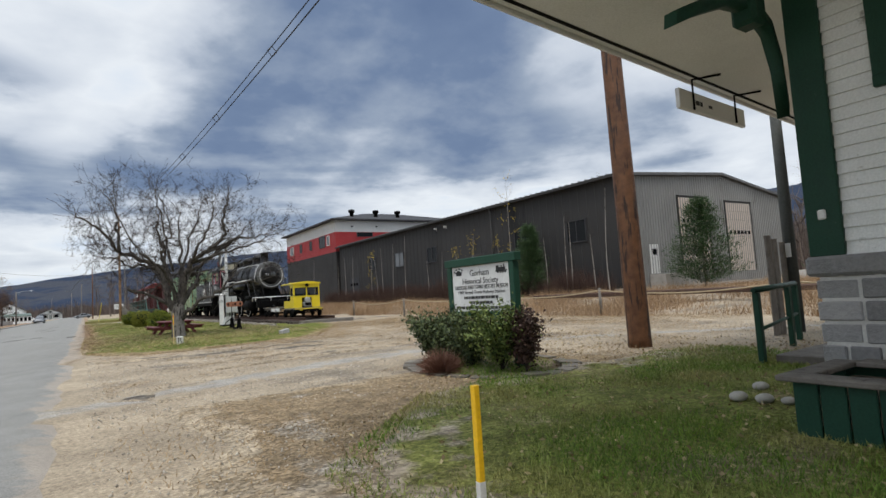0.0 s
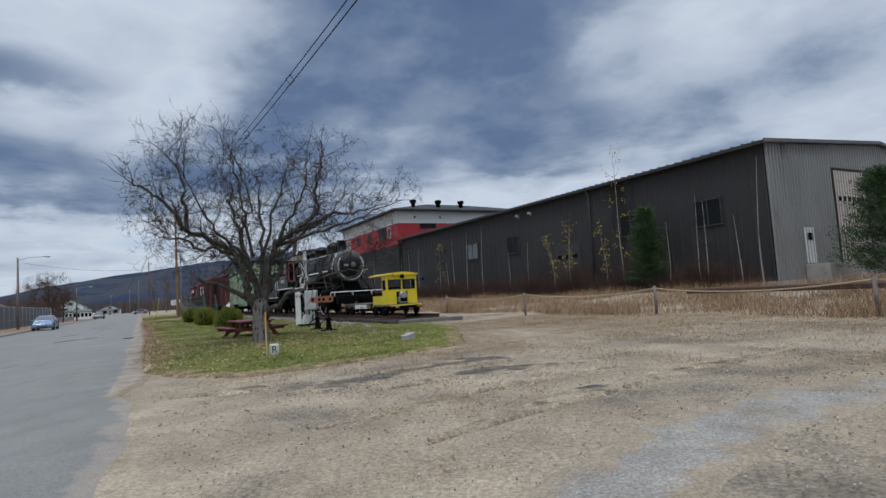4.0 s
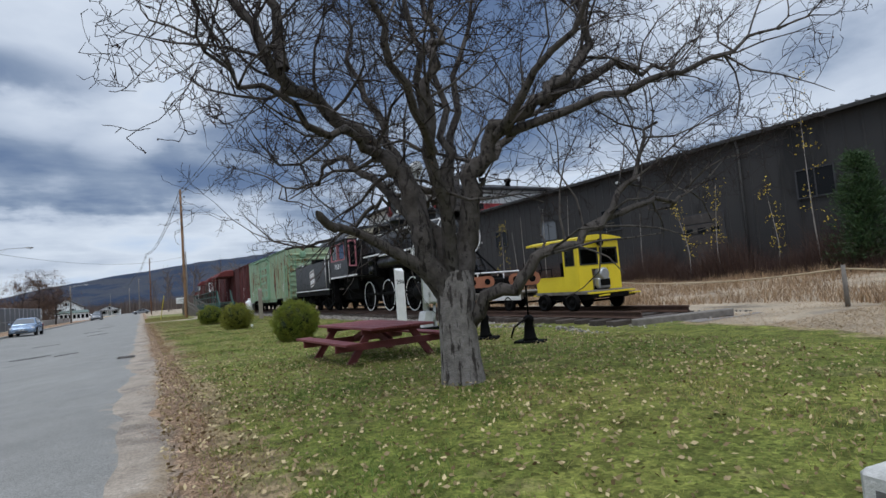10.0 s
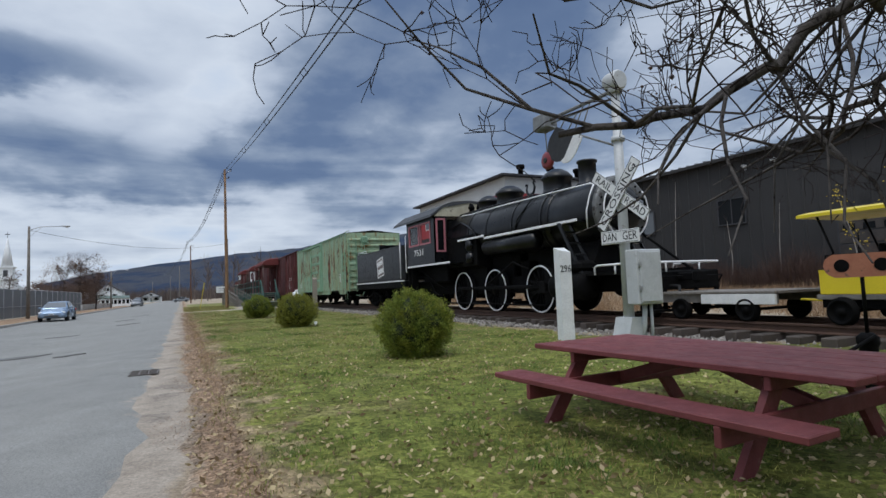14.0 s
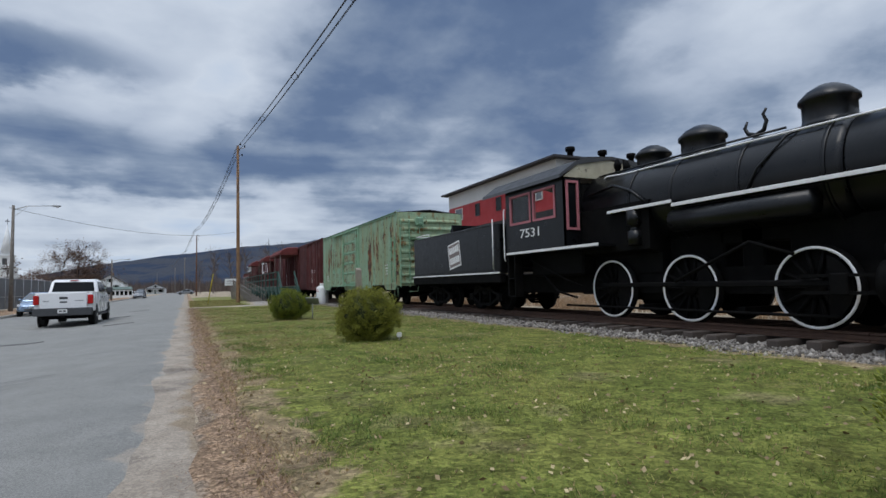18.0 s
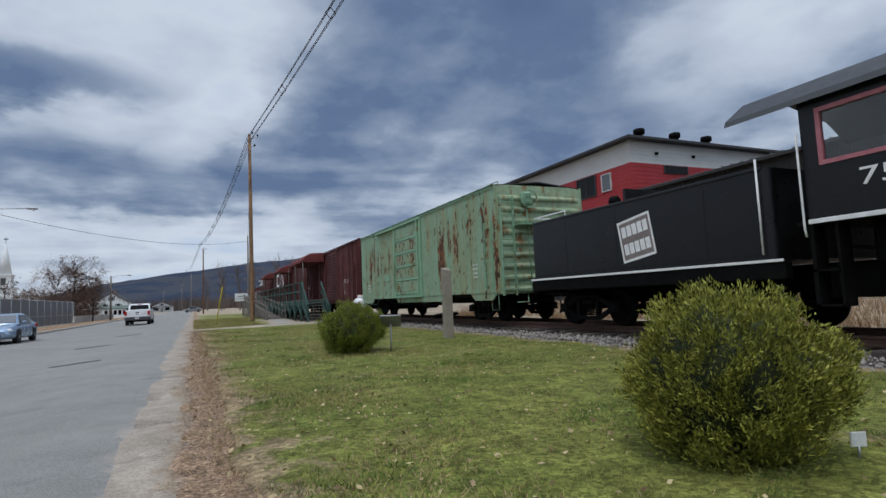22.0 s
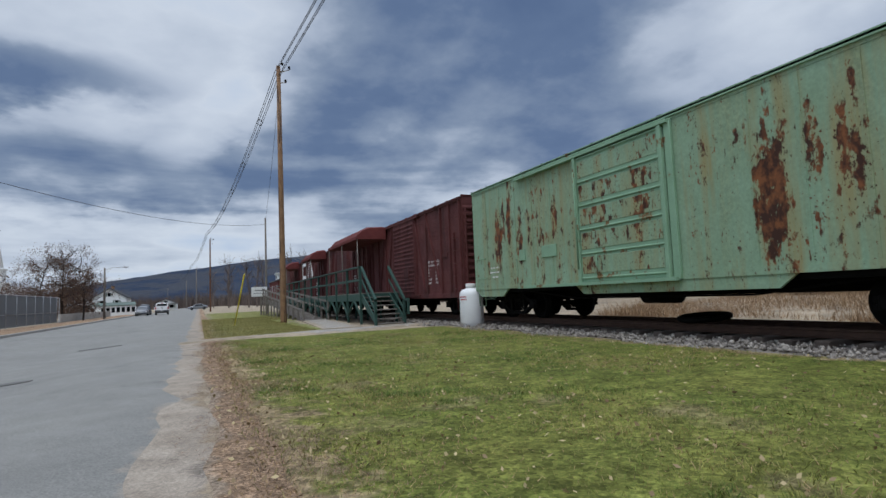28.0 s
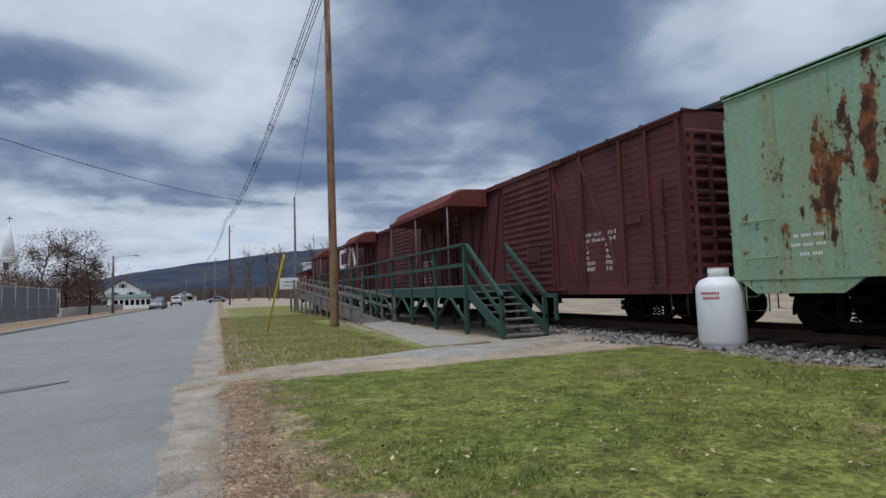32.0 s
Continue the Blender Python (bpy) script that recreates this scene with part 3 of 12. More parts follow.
# ---- mesh building ----
class Shape:
    """Gathers corners and faces of one part."""

    def __init__(self):
        self.v, self.f, self.smooth = [], [], []

    def add(self, verts, faces, smooth=False):
        n = len(self.v)
        self.v.extend(tuple(p) for p in verts)
        self.f.extend(tuple(n + i for i in face) for face in faces)
        self.smooth.extend([smooth] * len(faces))
        return self

    def box(self, x0, x1, y0, y1, z0, z1, c=0.0, m=None):
        """A box, with its edges cut back by c."""
        x0, x1, y0, y1, z0, z1 = min(x0, x1), max(x0, x1), min(y0, y1), max(y0, y1), min(z0, z1), max(z0, z1)
        if c <= 0:
            v = [(x, y, z) for z in (z0, z1) for y in (y0, y1) for x in (x0, x1)]
            f = [(0, 2, 3, 1), (4, 5, 7, 6), (0, 1, 5, 4), (2, 6, 7, 3), (0, 4, 6, 2), (1, 3, 7, 5)]
        else:
            c = min(c, (x1 - x0) * 0.45, (y1 - y0) * 0.45, (z1 - z0) * 0.45)
            v, at = [], {}
            for sx in (0, 1):
                for sy in (0, 1):
                    for sz in (0, 1):
                        p = ((x0, x1)[sx], (y0, y1)[sy], (z0, z1)[sz])
                        d = (c if sx == 0 else -c, c if sy == 0 else -c, c if sz == 0 else -c)
                        for axis in range(3):
                            at[sx, sy, sz, axis] = len(v)
                            v.append(tuple(p[k] + (0 if k == axis else d[k]) for k in range(3)))
            f = []
            for axis in range(3):
                a, b = [k for k in range(3) if k != axis]
                for s in (0, 1):
                    ring = []
                    for sa, sb in ((0, 0), (1, 0), (1, 1), (0, 1)):
                        key = [0, 0, 0]
                        key[axis], key[a], key[b] = s, sa, sb
                        ring.append(at[(*key, axis)])
                    f.append(tuple(ring if (s == 1) == (axis != 1) else ring[::-1]))
            for axis in range(3):
                a, b = [k for k in range(3) if k != axis]
                for sa in (0, 1):
                    for sb in (0, 1):
                        key0, key1 = [0, 0, 0], [0, 0, 0]
                        key0[axis], key1[axis] = 0, 1
                        key0[a] = key1[a] = sa
                        key0[b] = key1[b] = sb
                        quad = (at[(*key0, a)], at[(*key1, a)], at[(*key1, b)], at[(*key0, b)])
                        f.append(quad if ((sa + sb) % 2 == 0) == (axis != 1) else quad[::-1])
            for sx in (0, 1):
                for sy in (0, 1):
                    for sz in (0, 1):
                        tri = tuple(at[sx, sy, sz, k] for k in range(3))
                        f.append(tri if (sx + sy + sz) % 2 else tri[::-1])
        if m is not None:
            v = [tuple(m @ Vector(p)) for p in v]
        return self.add(v, f)

    def loft(self, rings, closed=True, caps=True, smooth=True):
        """Joins rings of equally many points."""
        n, k = len(rings[0]), len(rings)
        v = [p for ring in rings for p in ring]
        f = [(a * n + i, a * n + (i + 1) % n, (a + 1) * n + (i + 1) % n, (a + 1) * n + i)
             for a in range(k - 1) for i in range(n if closed else n - 1)]
        self.add(v, f, smooth)
        if caps and closed:
            base = len(self.v) - len(v)
            self.f += [tuple(base + i for i in reversed(range(n))), tuple(base + (k - 1) * n + i for i in range(n))]
            self.smooth += [False, False]
        return self

    def tube(self, points, radius, sides=6, caps=True):
        """A round bar along points; radius: one number, or one a point."""
        pts = [Vector(p) for p in points]
        radii = radius if isinstance(radius, (list, tuple)) else [radius] * len(pts)
        rings, side = [], None
        for i, p in enumerate(pts):
            d = (pts[min(i + 1, len(pts) - 1)] - pts[max(i - 1, 0)]).normalized()
            if side is None:
                side = d.cross(Vector((0, 0, 1)) if abs(d.z) < 0.9 else Vector((1, 0, 0))).normalized()
            else:
                side = (side - d * side.dot(d)).normalized()
            up = d.cross(side)
            rings.append([p + radii[i] * (math.cos(2 * math.pi * k / sides) * side + math.sin(2 * math.pi * k / sides) * up) for k in range(sides)])
        return self.loft(rings, caps=caps)

    def disc(self, centre, axis, profile, sides=20, smooth=True):
        """A turned shape: profile of (along the axis, radius)."""
        c, a = Vector(centre), Vector(axis).normalized()
        s = a.cross(Vector((0, 0, 1)) if abs(a.z) < 0.9 else Vector((1, 0, 0))).normalized()
        u = a.cross(s)
        return self.loft([[c + a * h + r * (math.cos(2 * math.pi * k / sides) * s + math.sin(2 * math.pi * k / sides) * u) for k in range(sides)]
                          for h, r in profile], smooth=smooth)

    def prism(self, outline, x0, x1, axis=0):
        """An outline in the two other axes, drawn out along the axis."""
        def at(p, h):
            q = list(p)
            q.insert(axis, h)
            return tuple(q)
        n = len(outline)
        v = [at(p, x0) for p in outline] + [at(p, x1) for p in outline]
        f = [tuple(range(n))[::-1], tuple(range(n, 2 * n))] + [(i, (i + 1) % n, n + (i + 1) % n, n + i) for i in range(n)]
        return self.add(v, f)


def mesh_of(name, shape, material):
    data = bpy.data.meshes.new(name)
    data.from_pydata(shape.v, [], shape.f)
    data.polygons.foreach_set("use_smooth", shape.smooth)
    data.update()
    bm = bmesh.new()
    bm.from_mesh(data)
    bmesh.ops.recalc_face_normals(bm, faces=bm.faces)
    bm.to_mesh(data)
    bm.free()
    data.materials.append(material)
    return data


def part(name, shape, material, parent=None, label=""):
    """One mesh object under a thing or a part."""
    ob = new(name, mesh_of(name, shape, material))
    if parent is not None:
        ob.parent = parent
    return tagged(ob, label)


def thing(name, label, category, at=(0, 0, 0), turn=0.0, group=""):
    """An empty at a thing's base, to carry its parts."""
    ob = new(name)
    ob.matrix_basis = pose(*at, 0, 0, turn)
    return tagged(ob, label, category, group)


def raw(name, verts, faces, material, parent=None, smooth=False):
    """A mesh from plain arrays, for what has very many pieces."""
    data = bpy.data.meshes.new(name)
    verts, faces = np.asarray(verts, float), np.asarray(faces, int)
    n, k = faces.shape
    data.vertices.add(len(verts))
    data.vertices.foreach_set("co", verts.ravel())
    data.loops.add(n * k)
    data.loops.foreach_set("vertex_index", faces.ravel())
    data.polygons.add(n)
    data.polygons.foreach_set("loop_start", np.arange(0, n * k, k))
    data.polygons.foreach_set("loop_total", np.full(n, k))
    if smooth:
        data.polygons.foreach_set("use_smooth", np.ones(n, bool))
    data.update(calc_edges=True)
    data.validate()
    data.materials.append(material)
    ob = new(name, data)
    if parent is not None:
        ob.parent = parent
    return ob


def text_part(name, body, size, material, parent, m, depth=0.004, label="", width=None):
    """Raised lettering in the built-in font, centred on m, facing m's +z; width squeezes the line to fit."""
    curve = bpy.data.curves.new(name, "FONT")
    curve.body, curve.size, curve.align_x, curve.align_y, curve.extrude = body, size, "CENTER", "CENTER", depth
    curve.resolution_u = 2
    temp = bpy.data.objects.new(name, curve)
    scene.collection.objects.link(temp)
    bpy.context.view_layer.update()
    data = bpy.data.meshes.new_from_object(temp.evaluated_get(bpy.context.evaluated_depsgraph_get()))
    bpy.data.objects.remove(temp)
    if width:
        span = max(v.co.x for v in data.vertices) - min(v.co.x for v in data.vertices)
        data.transform(Matrix.Diagonal((width / span, 1, 1, 1)))
    data.transform(m)
    data.materials.clear()
    data.materials.append(material)
    ob = new(name, data)
    ob.parent = parent
    return tagged(ob, label)


WEST = Matrix(((0, 0, -1, 0), (-1, 0, 0, 0), (0, 1, 0, 0), (0, 0, 0, 1)))  # lettering on a side that faces -x
SOUTH = Matrix(((1, 0, 0, 0), (0, 0, -1, 0), (0, 1, 0, 0), (0, 0, 0, 1)))  # on a side that faces -y


def facing(matrix, x, y, z, tilt=0.0):
    return Matrix.Translation((x, y, z)) @ matrix @ pose(0, 0, 0, 0, 0, tilt)


# ---- ground ----
def wobble(x, y, size=1.0, seed=0.0):
    return noise.noise((x / size + seed, y / size - seed, seed))


def fall(x):
    """The street lies lower towards its far side."""
    k = min(1.0, max(0.0, (4.0 - x) / 4.0))
    return -0.22 * k * k * (3 - 2 * k)


def sheet(name, label, category, edge_a, edge_b, z, material, across=8, skirt=0.06, bumps=0.0, open_sides=(True, True), open_ends=True):
    """A strip of ground between two edges of equally many points, with a skirt that runs below the ground round it."""
    n, k = len(edge_a), across + 1
    verts, faces = [], []
    for i, ((ax, ay), (bx, by)) in enumerate(zip(edge_a, edge_b)):
        for j in range(k):
            s = j / across
            x, y = ax + (bx - ax) * s, ay + (by - ay) * s
            inside = 0 < j < across and (0 < i < n - 1 or not open_ends)
            verts.append((x, y, fall(x) + (z + bumps * wobble(x, y, 1.7, 3) if inside else (z if across < 5 else min(z, 0.0) - 0.025))))
    faces = [(i * k + j, i * k + j + 1, (i + 1) * k + j + 1, (i + 1) * k + j) for i in range(n - 1) for j in range(across)]
    border = [i * k for i in range(n)] + [(n - 1) * k + j for j in range(1, k)] + [i * k + across for i in range(n - 2, -1, -1)] + [j for j in range(across - 1, 0, -1)]
    m = len(verts)
    q = len(border)
    verts += [verts[b] for b in border] + [(verts[b][0], verts[b][1], z - skirt + fall(verts[b][0])) for b in border]
    faces += [(m + i, m + (i + 1) % q, m + q + (i + 1) % q, m + q + i) for i in range(q)]
    ob = part(name, Shape().add(verts, faces, True), material)
    # how far each corner lies inside the border
    near = []
    first, last = edge_a[0][1], edge_a[-1][1]
    for (ax, ay), (bx, by) in zip(edge_a, edge_b):
        w = math.hypot(bx - ax, by - ay)
        for j in range(k):
            d = min(w * j / across if open_sides[0] else 9.0, w * (1 - j / across) if open_sides[1] else 9.0)
            near.append(min(d, abs(ay - first), abs(last - ay)) if open_ends else d)
    near += [0.0] * (len(verts) - len(near))
    ob.data.attributes.new("edge", "FLOAT", "POINT").data.foreach_set("value", near)
    return tagged(ob, label, category, kind="structure")


def jagged(points, amount, step=0.35, seed=1.0):
    """A smooth line through points, roughened."""
    out = []
    for (ax, ay), (bx, by) in zip(points, points[1:]):
        count = max(1, int(math.hypot(bx - ax, by - ay) / step))
        for i in range(count):
            s = i / count
            x, y = ax + (bx - ax) * s, ay + (by - ay) * s
            out.append((x + amount * (wobble(x, y, 0.8, seed) + 0.6 * wobble(x, y, 0.25, seed + 5)), y))
    return out + [points[-1]]


def lawn_west(y):
    """The lawn's edge beside the road."""
    if y < 22.0:
        s = max(0.0, (22.0 - y) / 3.4)
        return 4.62 + 1.9 * (1 - math.sqrt(max(0.0, 1 - s * s)))
    return 4.72 + 0.20 * min(1.0, (y - 22.0) / 12.0)


def lawn_east(y):
    """The lawn's edge beside the gravel and the ballast."""
    if y < 19.6:
        return 6.5 + (y - 18.6) * 4.3
    if y < 30.5:
        return 10.8 + 0.55 * (y - 19.6) - 0.40 * max(0.0, y - 25.5)
    if y < 34:
        return 14.75 - 0.63 * (y - 30.5) - 0.0
    return 12.5


def make_ground():
    # the one sheet to the horizon
    xs = np.concatenate([-np.geomspace(2600, 60, 14), np.linspace(-50, 80, 66), np.geomspace(90, 2600, 14)])
    ys = np.concatenate([-np.geomspace(2600, 40, 12), np.linspace(-30, 140, 86), np.geomspace(150, 2600, 16)])
    verts, faces = [], []
    for y in ys:
        for x in xs:
            near = -40 < x < 60 and -20 < y < 130
            z = 0.02 * wobble(x, y, 2.3) if near else -0.3 * min(1, max(0.0, (abs(x) - 60) / 300))
            if near and -6.6 < x < 5.2:
                z = -0.05 if x < 3.5 else -0.015
            if 20 < x < 60 and 0 < y < 110:
                z = 0.35 * min(1.0, (x - 20) / 10) + 0.05 * wobble(x, y, 3)
            if x < 5.2:
                z += fall(x) - (0.05 if x < 3.5 else 0.0)
            verts.append((x, y, z - 0.01))
    n = len(xs)
    faces = [(i * n + j, i * n + j + 1, (i + 1) * n + j + 1, (i + 1) * n + j) for i in range(len(ys) - 1) for j in range(n - 1)]
    ground = raw("ground", verts, faces, DIRT, smooth=True)
    tagged(ground, "packed tan dirt ground with gravel and dark ruts", "ground", kind="structure")

    # the road and its edges
    yy = [-60 + 2.0 * i for i in range(20)] + [-20 + 0.5 * i for i in range(260)] + [110 + 15.0 * i for i in range(60)]
    east = [(4.42 + 0.20 * wobble(0, y, 3.0, 2) + 0.20 * wobble(0, y, 0.9, 4) + 0.08 * wobble(0, y, 0.2, 9), y) for y in yy]
    west = [(-4.85, y) for y in yy]
    sheet("road", "worn grey asphalt street with ragged edge", "road", west, east, 0.018, ASPHALT, across=40, bumps=0.012, open_sides=(False, True), open_ends=False)
    sy = [y for y in yy if y > 17.4]
    shoulder_a = [(4.05, y) for y in sy]
    shoulder_b = [(4.78 + 0.22 * wobble(1, y, 1.6, 7) + 0.12 * wobble(1, y, 0.6, 17) - 0.3 * max(0.0, 20.0 - y), y) for y in sy]
    sheet("shoulder", "sandy pinkish shoulder along the asphalt", "shoulder", shoulder_a, shoulder_b, 0.010, SHOULDER, across=6, open_sides=(False, True), open_ends=False)
    litter_a = [(4.60 + 0.22 * wobble(2, y, 1.3, 3) + 0.10 * wobble(2, y, 0.3, 3), y) for y in yy if y > 22.5]
    litter_b = [(5.12 + 0.20 * min(1.0, (y - 22.0) / 12.0) + 0.22 * wobble(3, y, 1.2, 8), y) for y in yy if y > 22.5]
    sheet("leaf_litter_strip", "strip of brown needle litter beside the lawn", "litter", litter_a, litter_b, 0.016, LEAF_LITTER, across=6, open_sides=(True, False))
    kerb = Shape()
    for i in range(75):
        kerb.box(-5.02, -4.86, -40 + 3 * i + 0.01, -40 + 3 * i + 2.99, -0.30, -0.08, 0.02)
    tagged(part("kerb", kerb, CONCRETE), "low grey concrete kerb along the far pavement", "kerb", kind="structure")
    sheet("pavement", "reddish brick pavement behind the kerb", "pavement", [(-8.6, -40.0 + 3 * i) for i in range(75)],
          [(-5.02, -40.0 + 3 * i) for i in range(75)], 0.11, LEAF_LITTER, across=3, skirt=0.2)

    # the lawn
    ly = [18.65 + 0.18 * i for i in range(20)] + [22.4 + 0.4 * i for i in range(125)]
    a = [(lawn_west(y) + 0.10 * wobble(4, y, 0.6, 2) + 0.07 * wobble(4, y, 0.2, 2), y + 0.10 * wobble(y, 1, 0.5)) for y in ly]
    b = [(max(lawn_east(y), lawn_west(y) + 0.4) + 0.22 * wobble(5, y, 0.9, 6) + 0.1 * wobble(5, y, 0.3, 6), y + 0.10 * wobble(y, 9, 0.5)) for y in ly]
    sheet("lawn", "mown green lawn with fallen leaves and bare patches", "lawn", a, b, 0.030, LAWN, across=36, bumps=0.03)
    ly2 = [72.9 + 0.5 * i for i in range(110)]
    a = [(4.75 + 0.12 * wobble(4, y, 0.6, 2), y) for y in ly2]
    b = [(9.5 + min(3.0, max(0.0, (y - 84) * 0.5)) + 0.2 * wobble(5, y, 0.9, 6), y) for y in ly2]
    sheet("lawn_beyond_path", "mown green lawn beyond the footpath", "lawn", a, b, 0.028, THIN_LAWN, across=14, bumps=0.02)
    # grass round the depot and the sign
    dy = [-6 + 0.4 * i for i in range(37)]
    a = [(5.9 + max(0.0, y - 6.2) * 1.0 + 0.3 * wobble(4, y, 0.7, 12) + 0.15 * wobble(4, y, 0.2, 2), y) for y in dy]
    b = [(13.5 - max(0.0, y - 5.0) * 0.5 + 0.3 * wobble(4, y, 0.7, 22), y) for y in dy]
    sheet("depot_lawn", "thin patchy green grass beside the station wall", "lawn", a, [(max(p[0] + 0.3, q[0]), q[1]) for p, q in zip(a, b)], 0.022, THIN_LAWN, across=24, bumps=0.02)

    # straw-covered ground between the road and the sign
    vy = [1.5 + 0.3 * i for i in range(29)]
    a = [(5.35 + 0.35 * wobble(6, y, 1.1, 3) + 0.2 * wobble(6, y, 0.35, 8), y) for y in vy]
    b = [(11.5 + 0.3 * wobble(7, y, 0.9, 3), y) for y in vy]
    sheet("straw_verge", "dirt verge covered with dead straw and leaves", "verge", a, b, 0.014, VERGE, across=20, bumps=0.012)
    # the strip of old asphalt that crosses the gravel lot
    mid = [(2.9, 10.2), (4.2, 10.5), (5.6, 10.9), (7.0, 11.6), (8.6, 12.05), (10.4, 12.0), (12.0, 11.6), (13.6, 10.7), (15.2, 9.2), (17.5, 7.0), (20.0, 4.6)]
    pts = []
    for (ax, ay), (bx, by) in zip(mid, mid[1:]):
        pts += [(ax + (bx - ax) * s / 6, ay + (by - ay) * s / 6) for s in range(6)]
    a = [(x, y - 0.50 + 0.12 * wobble(x, y, 0.5, 5)) for x, y in pts]
    b = [(x, y + 0.52 + 0.16 * wobble(x, y, 0.6, 6)) for x, y in pts]
    sheet("old_asphalt_strip", "strip of broken pale asphalt across the gravel", "driveway", a, b, 0.016, PALE_ASPHALT, across=10)
    # damp dark stretches and wheel ruts in the lot
    for line, half in (([(6.2, 16.35), (7.2, 16.7), (8.4, 17.0), (9.6, 17.0), (10.8, 16.75)], 0.62), ([(7.4, 15.75), (8.4, 15.95), (9.4, 15.85), (10.6, 15.4)], 0.45), ([(4.9, 17.5), (5.7, 17.3), (6.4, 17.35)], 0.28),
                       ([(6.6, 13.2), (8.6, 13.75), (10.8, 14.0), (13.0, 13.9)], 0.24), ([(6.0, 14.3), (8.2, 14.75), (10.4, 14.9)], 0.18), ([(4.9, 10.9), (5.6, 10.75), (6.1, 10.9)], 0.42)):
        pts = jagged(line, 0.0, 0.16)
        wide = [half * (0.75 + 0.9 * wobble(x, y, 0.7, 31)) * min(1.0, 0.15 + 4.0 * min(i, len(pts) - 1 - i) / len(pts)) for i, (x, y) in enumerate(pts)]
        sheet("damp_patch", "dark damp dirt with ragged borders", "dirt", [(x, y - max(0.06, w)) for (x, y), w in zip(pts, wide)], [(x, y + max(0.06, w)) for (x, y), w in zip(pts, wide)], 0.018, DAMP, across=10, bumps=0.016, open_ends=False)
    # footpath to the stairs
    mid = [(4.0, 71.5), (4.7, 72.1), (5.6, 72.6), (7.0, 72.95), (8.4, 73.0), (10.0, 73.1), (11.5, 73.5), (13.0, 73.9)]
    pts = []
    for (ax, ay), (bx, by) in zip(mid, mid[1:]):
        pts += [(ax + (bx - ax) * s / 6, ay + (by - ay) * s / 6) for s in range(6)]
    a = [(x, y - 0.32 - 0.75 * math.exp(-((x - 8.9) / 1.1) ** 2) + 0.06 * wobble(x, y, 0.5, 5)) for x, y in pts]
    b = [(x, y + 0.32 + 0.75 * min(1.0, max(0.0, (x - 7) / 1.3)) + 0.06 * wobble(x, y, 0.5, 6)) for x, y in pts]
    sheet("footpath", "narrow grey asphalt footpath to the wooden stairs", "path", a, b, 0.050, PALE_ASPHALT, across=8, skirt=0.1)
    pts = [(8.6 + 0.05 * i, 74.2 + 0.5 * i) for i in range(26)]
    sheet("ramp_path", "grey footpath that leads to the ramp", "path", [(x - 0.1 * i / 26, y) for i, (x, y) in enumerate(pts)],
          [(x + 1.5, y) for x, y in pts], 0.050, PALE_ASPHALT, across=3, skirt=0.1)

    # drain grate in the road
    grate = thing("drain_grate", "rusty iron drain grate set in the road edge", "grate", (4.12, 36.28, 0.026))
    part("frame", Shape().box(-0.19, 0.19, -0.27, -0.25, 0, 0.012).box(-0.19, 0.19, 0.25, 0.27, 0, 0.012).box(-0.19, -0.17, -0.25, 0.25, 0, 0.012).box(0.17, 0.19, -0.25, 0.25, 0, 0.012), GRATE_IRON, grate)
    part("pit", Shape().box(-0.17, 0.17, -0.25, 0.25, 0.0, 0.003), LETTER_BLACK, grate)
    for x in (-0.06, 0.06):
        part("centre_bar", Shape().box(x - 0.008, x + 0.008, -0.25, 0.25, 0.003, 0.0115), GRATE_IRON, grate)
    for i in range(9):
        part("bar", Shape().box(-0.17, 0.17, -0.226 + 0.0565 * i - 0.008, -0.226 + 0.0565 * i + 0.008, 0.003, 0.011), GRATE_IRON, grate)
    rng = random.Random(8)
    for k in range(26):
        x, y = rng.uniform(-3.5, 3.6), rng.uniform(24, 80)
        line, d = [], rng.choice((0.2, 1.45, 1.7, 2.9)) + rng.uniform(-0.3, 0.3)
        for i in range(rng.randint(5, 12)):
            line.append((x, y))
            d += rng.uniform(-0.5, 0.5)
            x, y = x + 0.22 * math.cos(d), y + 0.22 * math.sin(d)
        w = [0.006 + 0.016 * rng.random() for p in line]
        w[0] = w[-1] = 0.002
        crack = Shape().add([(px, py - q, 0.0345 + fall(px)) for (px, py), q in zip(line, w)] + [(px + q * 0.4, py + q, 0.0345 + fall(px)) for (px, py), q in zip(line, w)],
                            [(i, i + 1, len(line) + i + 1, len(line) + i) for i in range(len(line) - 1)])
        tagged(part("road_crack", crack, TAR), "thin dark crack in the asphalt", "crack", kind="structure")
    for x, y, sx, sy in ((1.2, 43, 0.40, 0.30), (2.4, 41.5, 0.3, 0.15), (0.6, 52, 0.6, 0.22), (2.2, 58, 0.5, 0.15), (1.4, 66, 0.45, 0.25), (1.8, 74, 0.5, 0.2)):
        ring = [(x + sx * (1 + 0.9 * wobble(i, x, 0.8)) * math.cos(i * 0.45), y + sy * (1 + 0.9 * wobble(i, y, 0.8)) * math.sin(i * 0.45)) for i in range(14)]
        patch = Shape().add([(px, py, z + fall(px)) for z in (0.010, 0.034) for px, py in ring], [tuple(range(14, 28))] + [(i, (i + 1) % 14, 14 + (i + 1) % 14, 14 + i) for i in range(14)])
        tagged(part("asphalt_patch", patch, TAR), "dark tar patch on the road", "road patch", kind="structure")


make_ground()


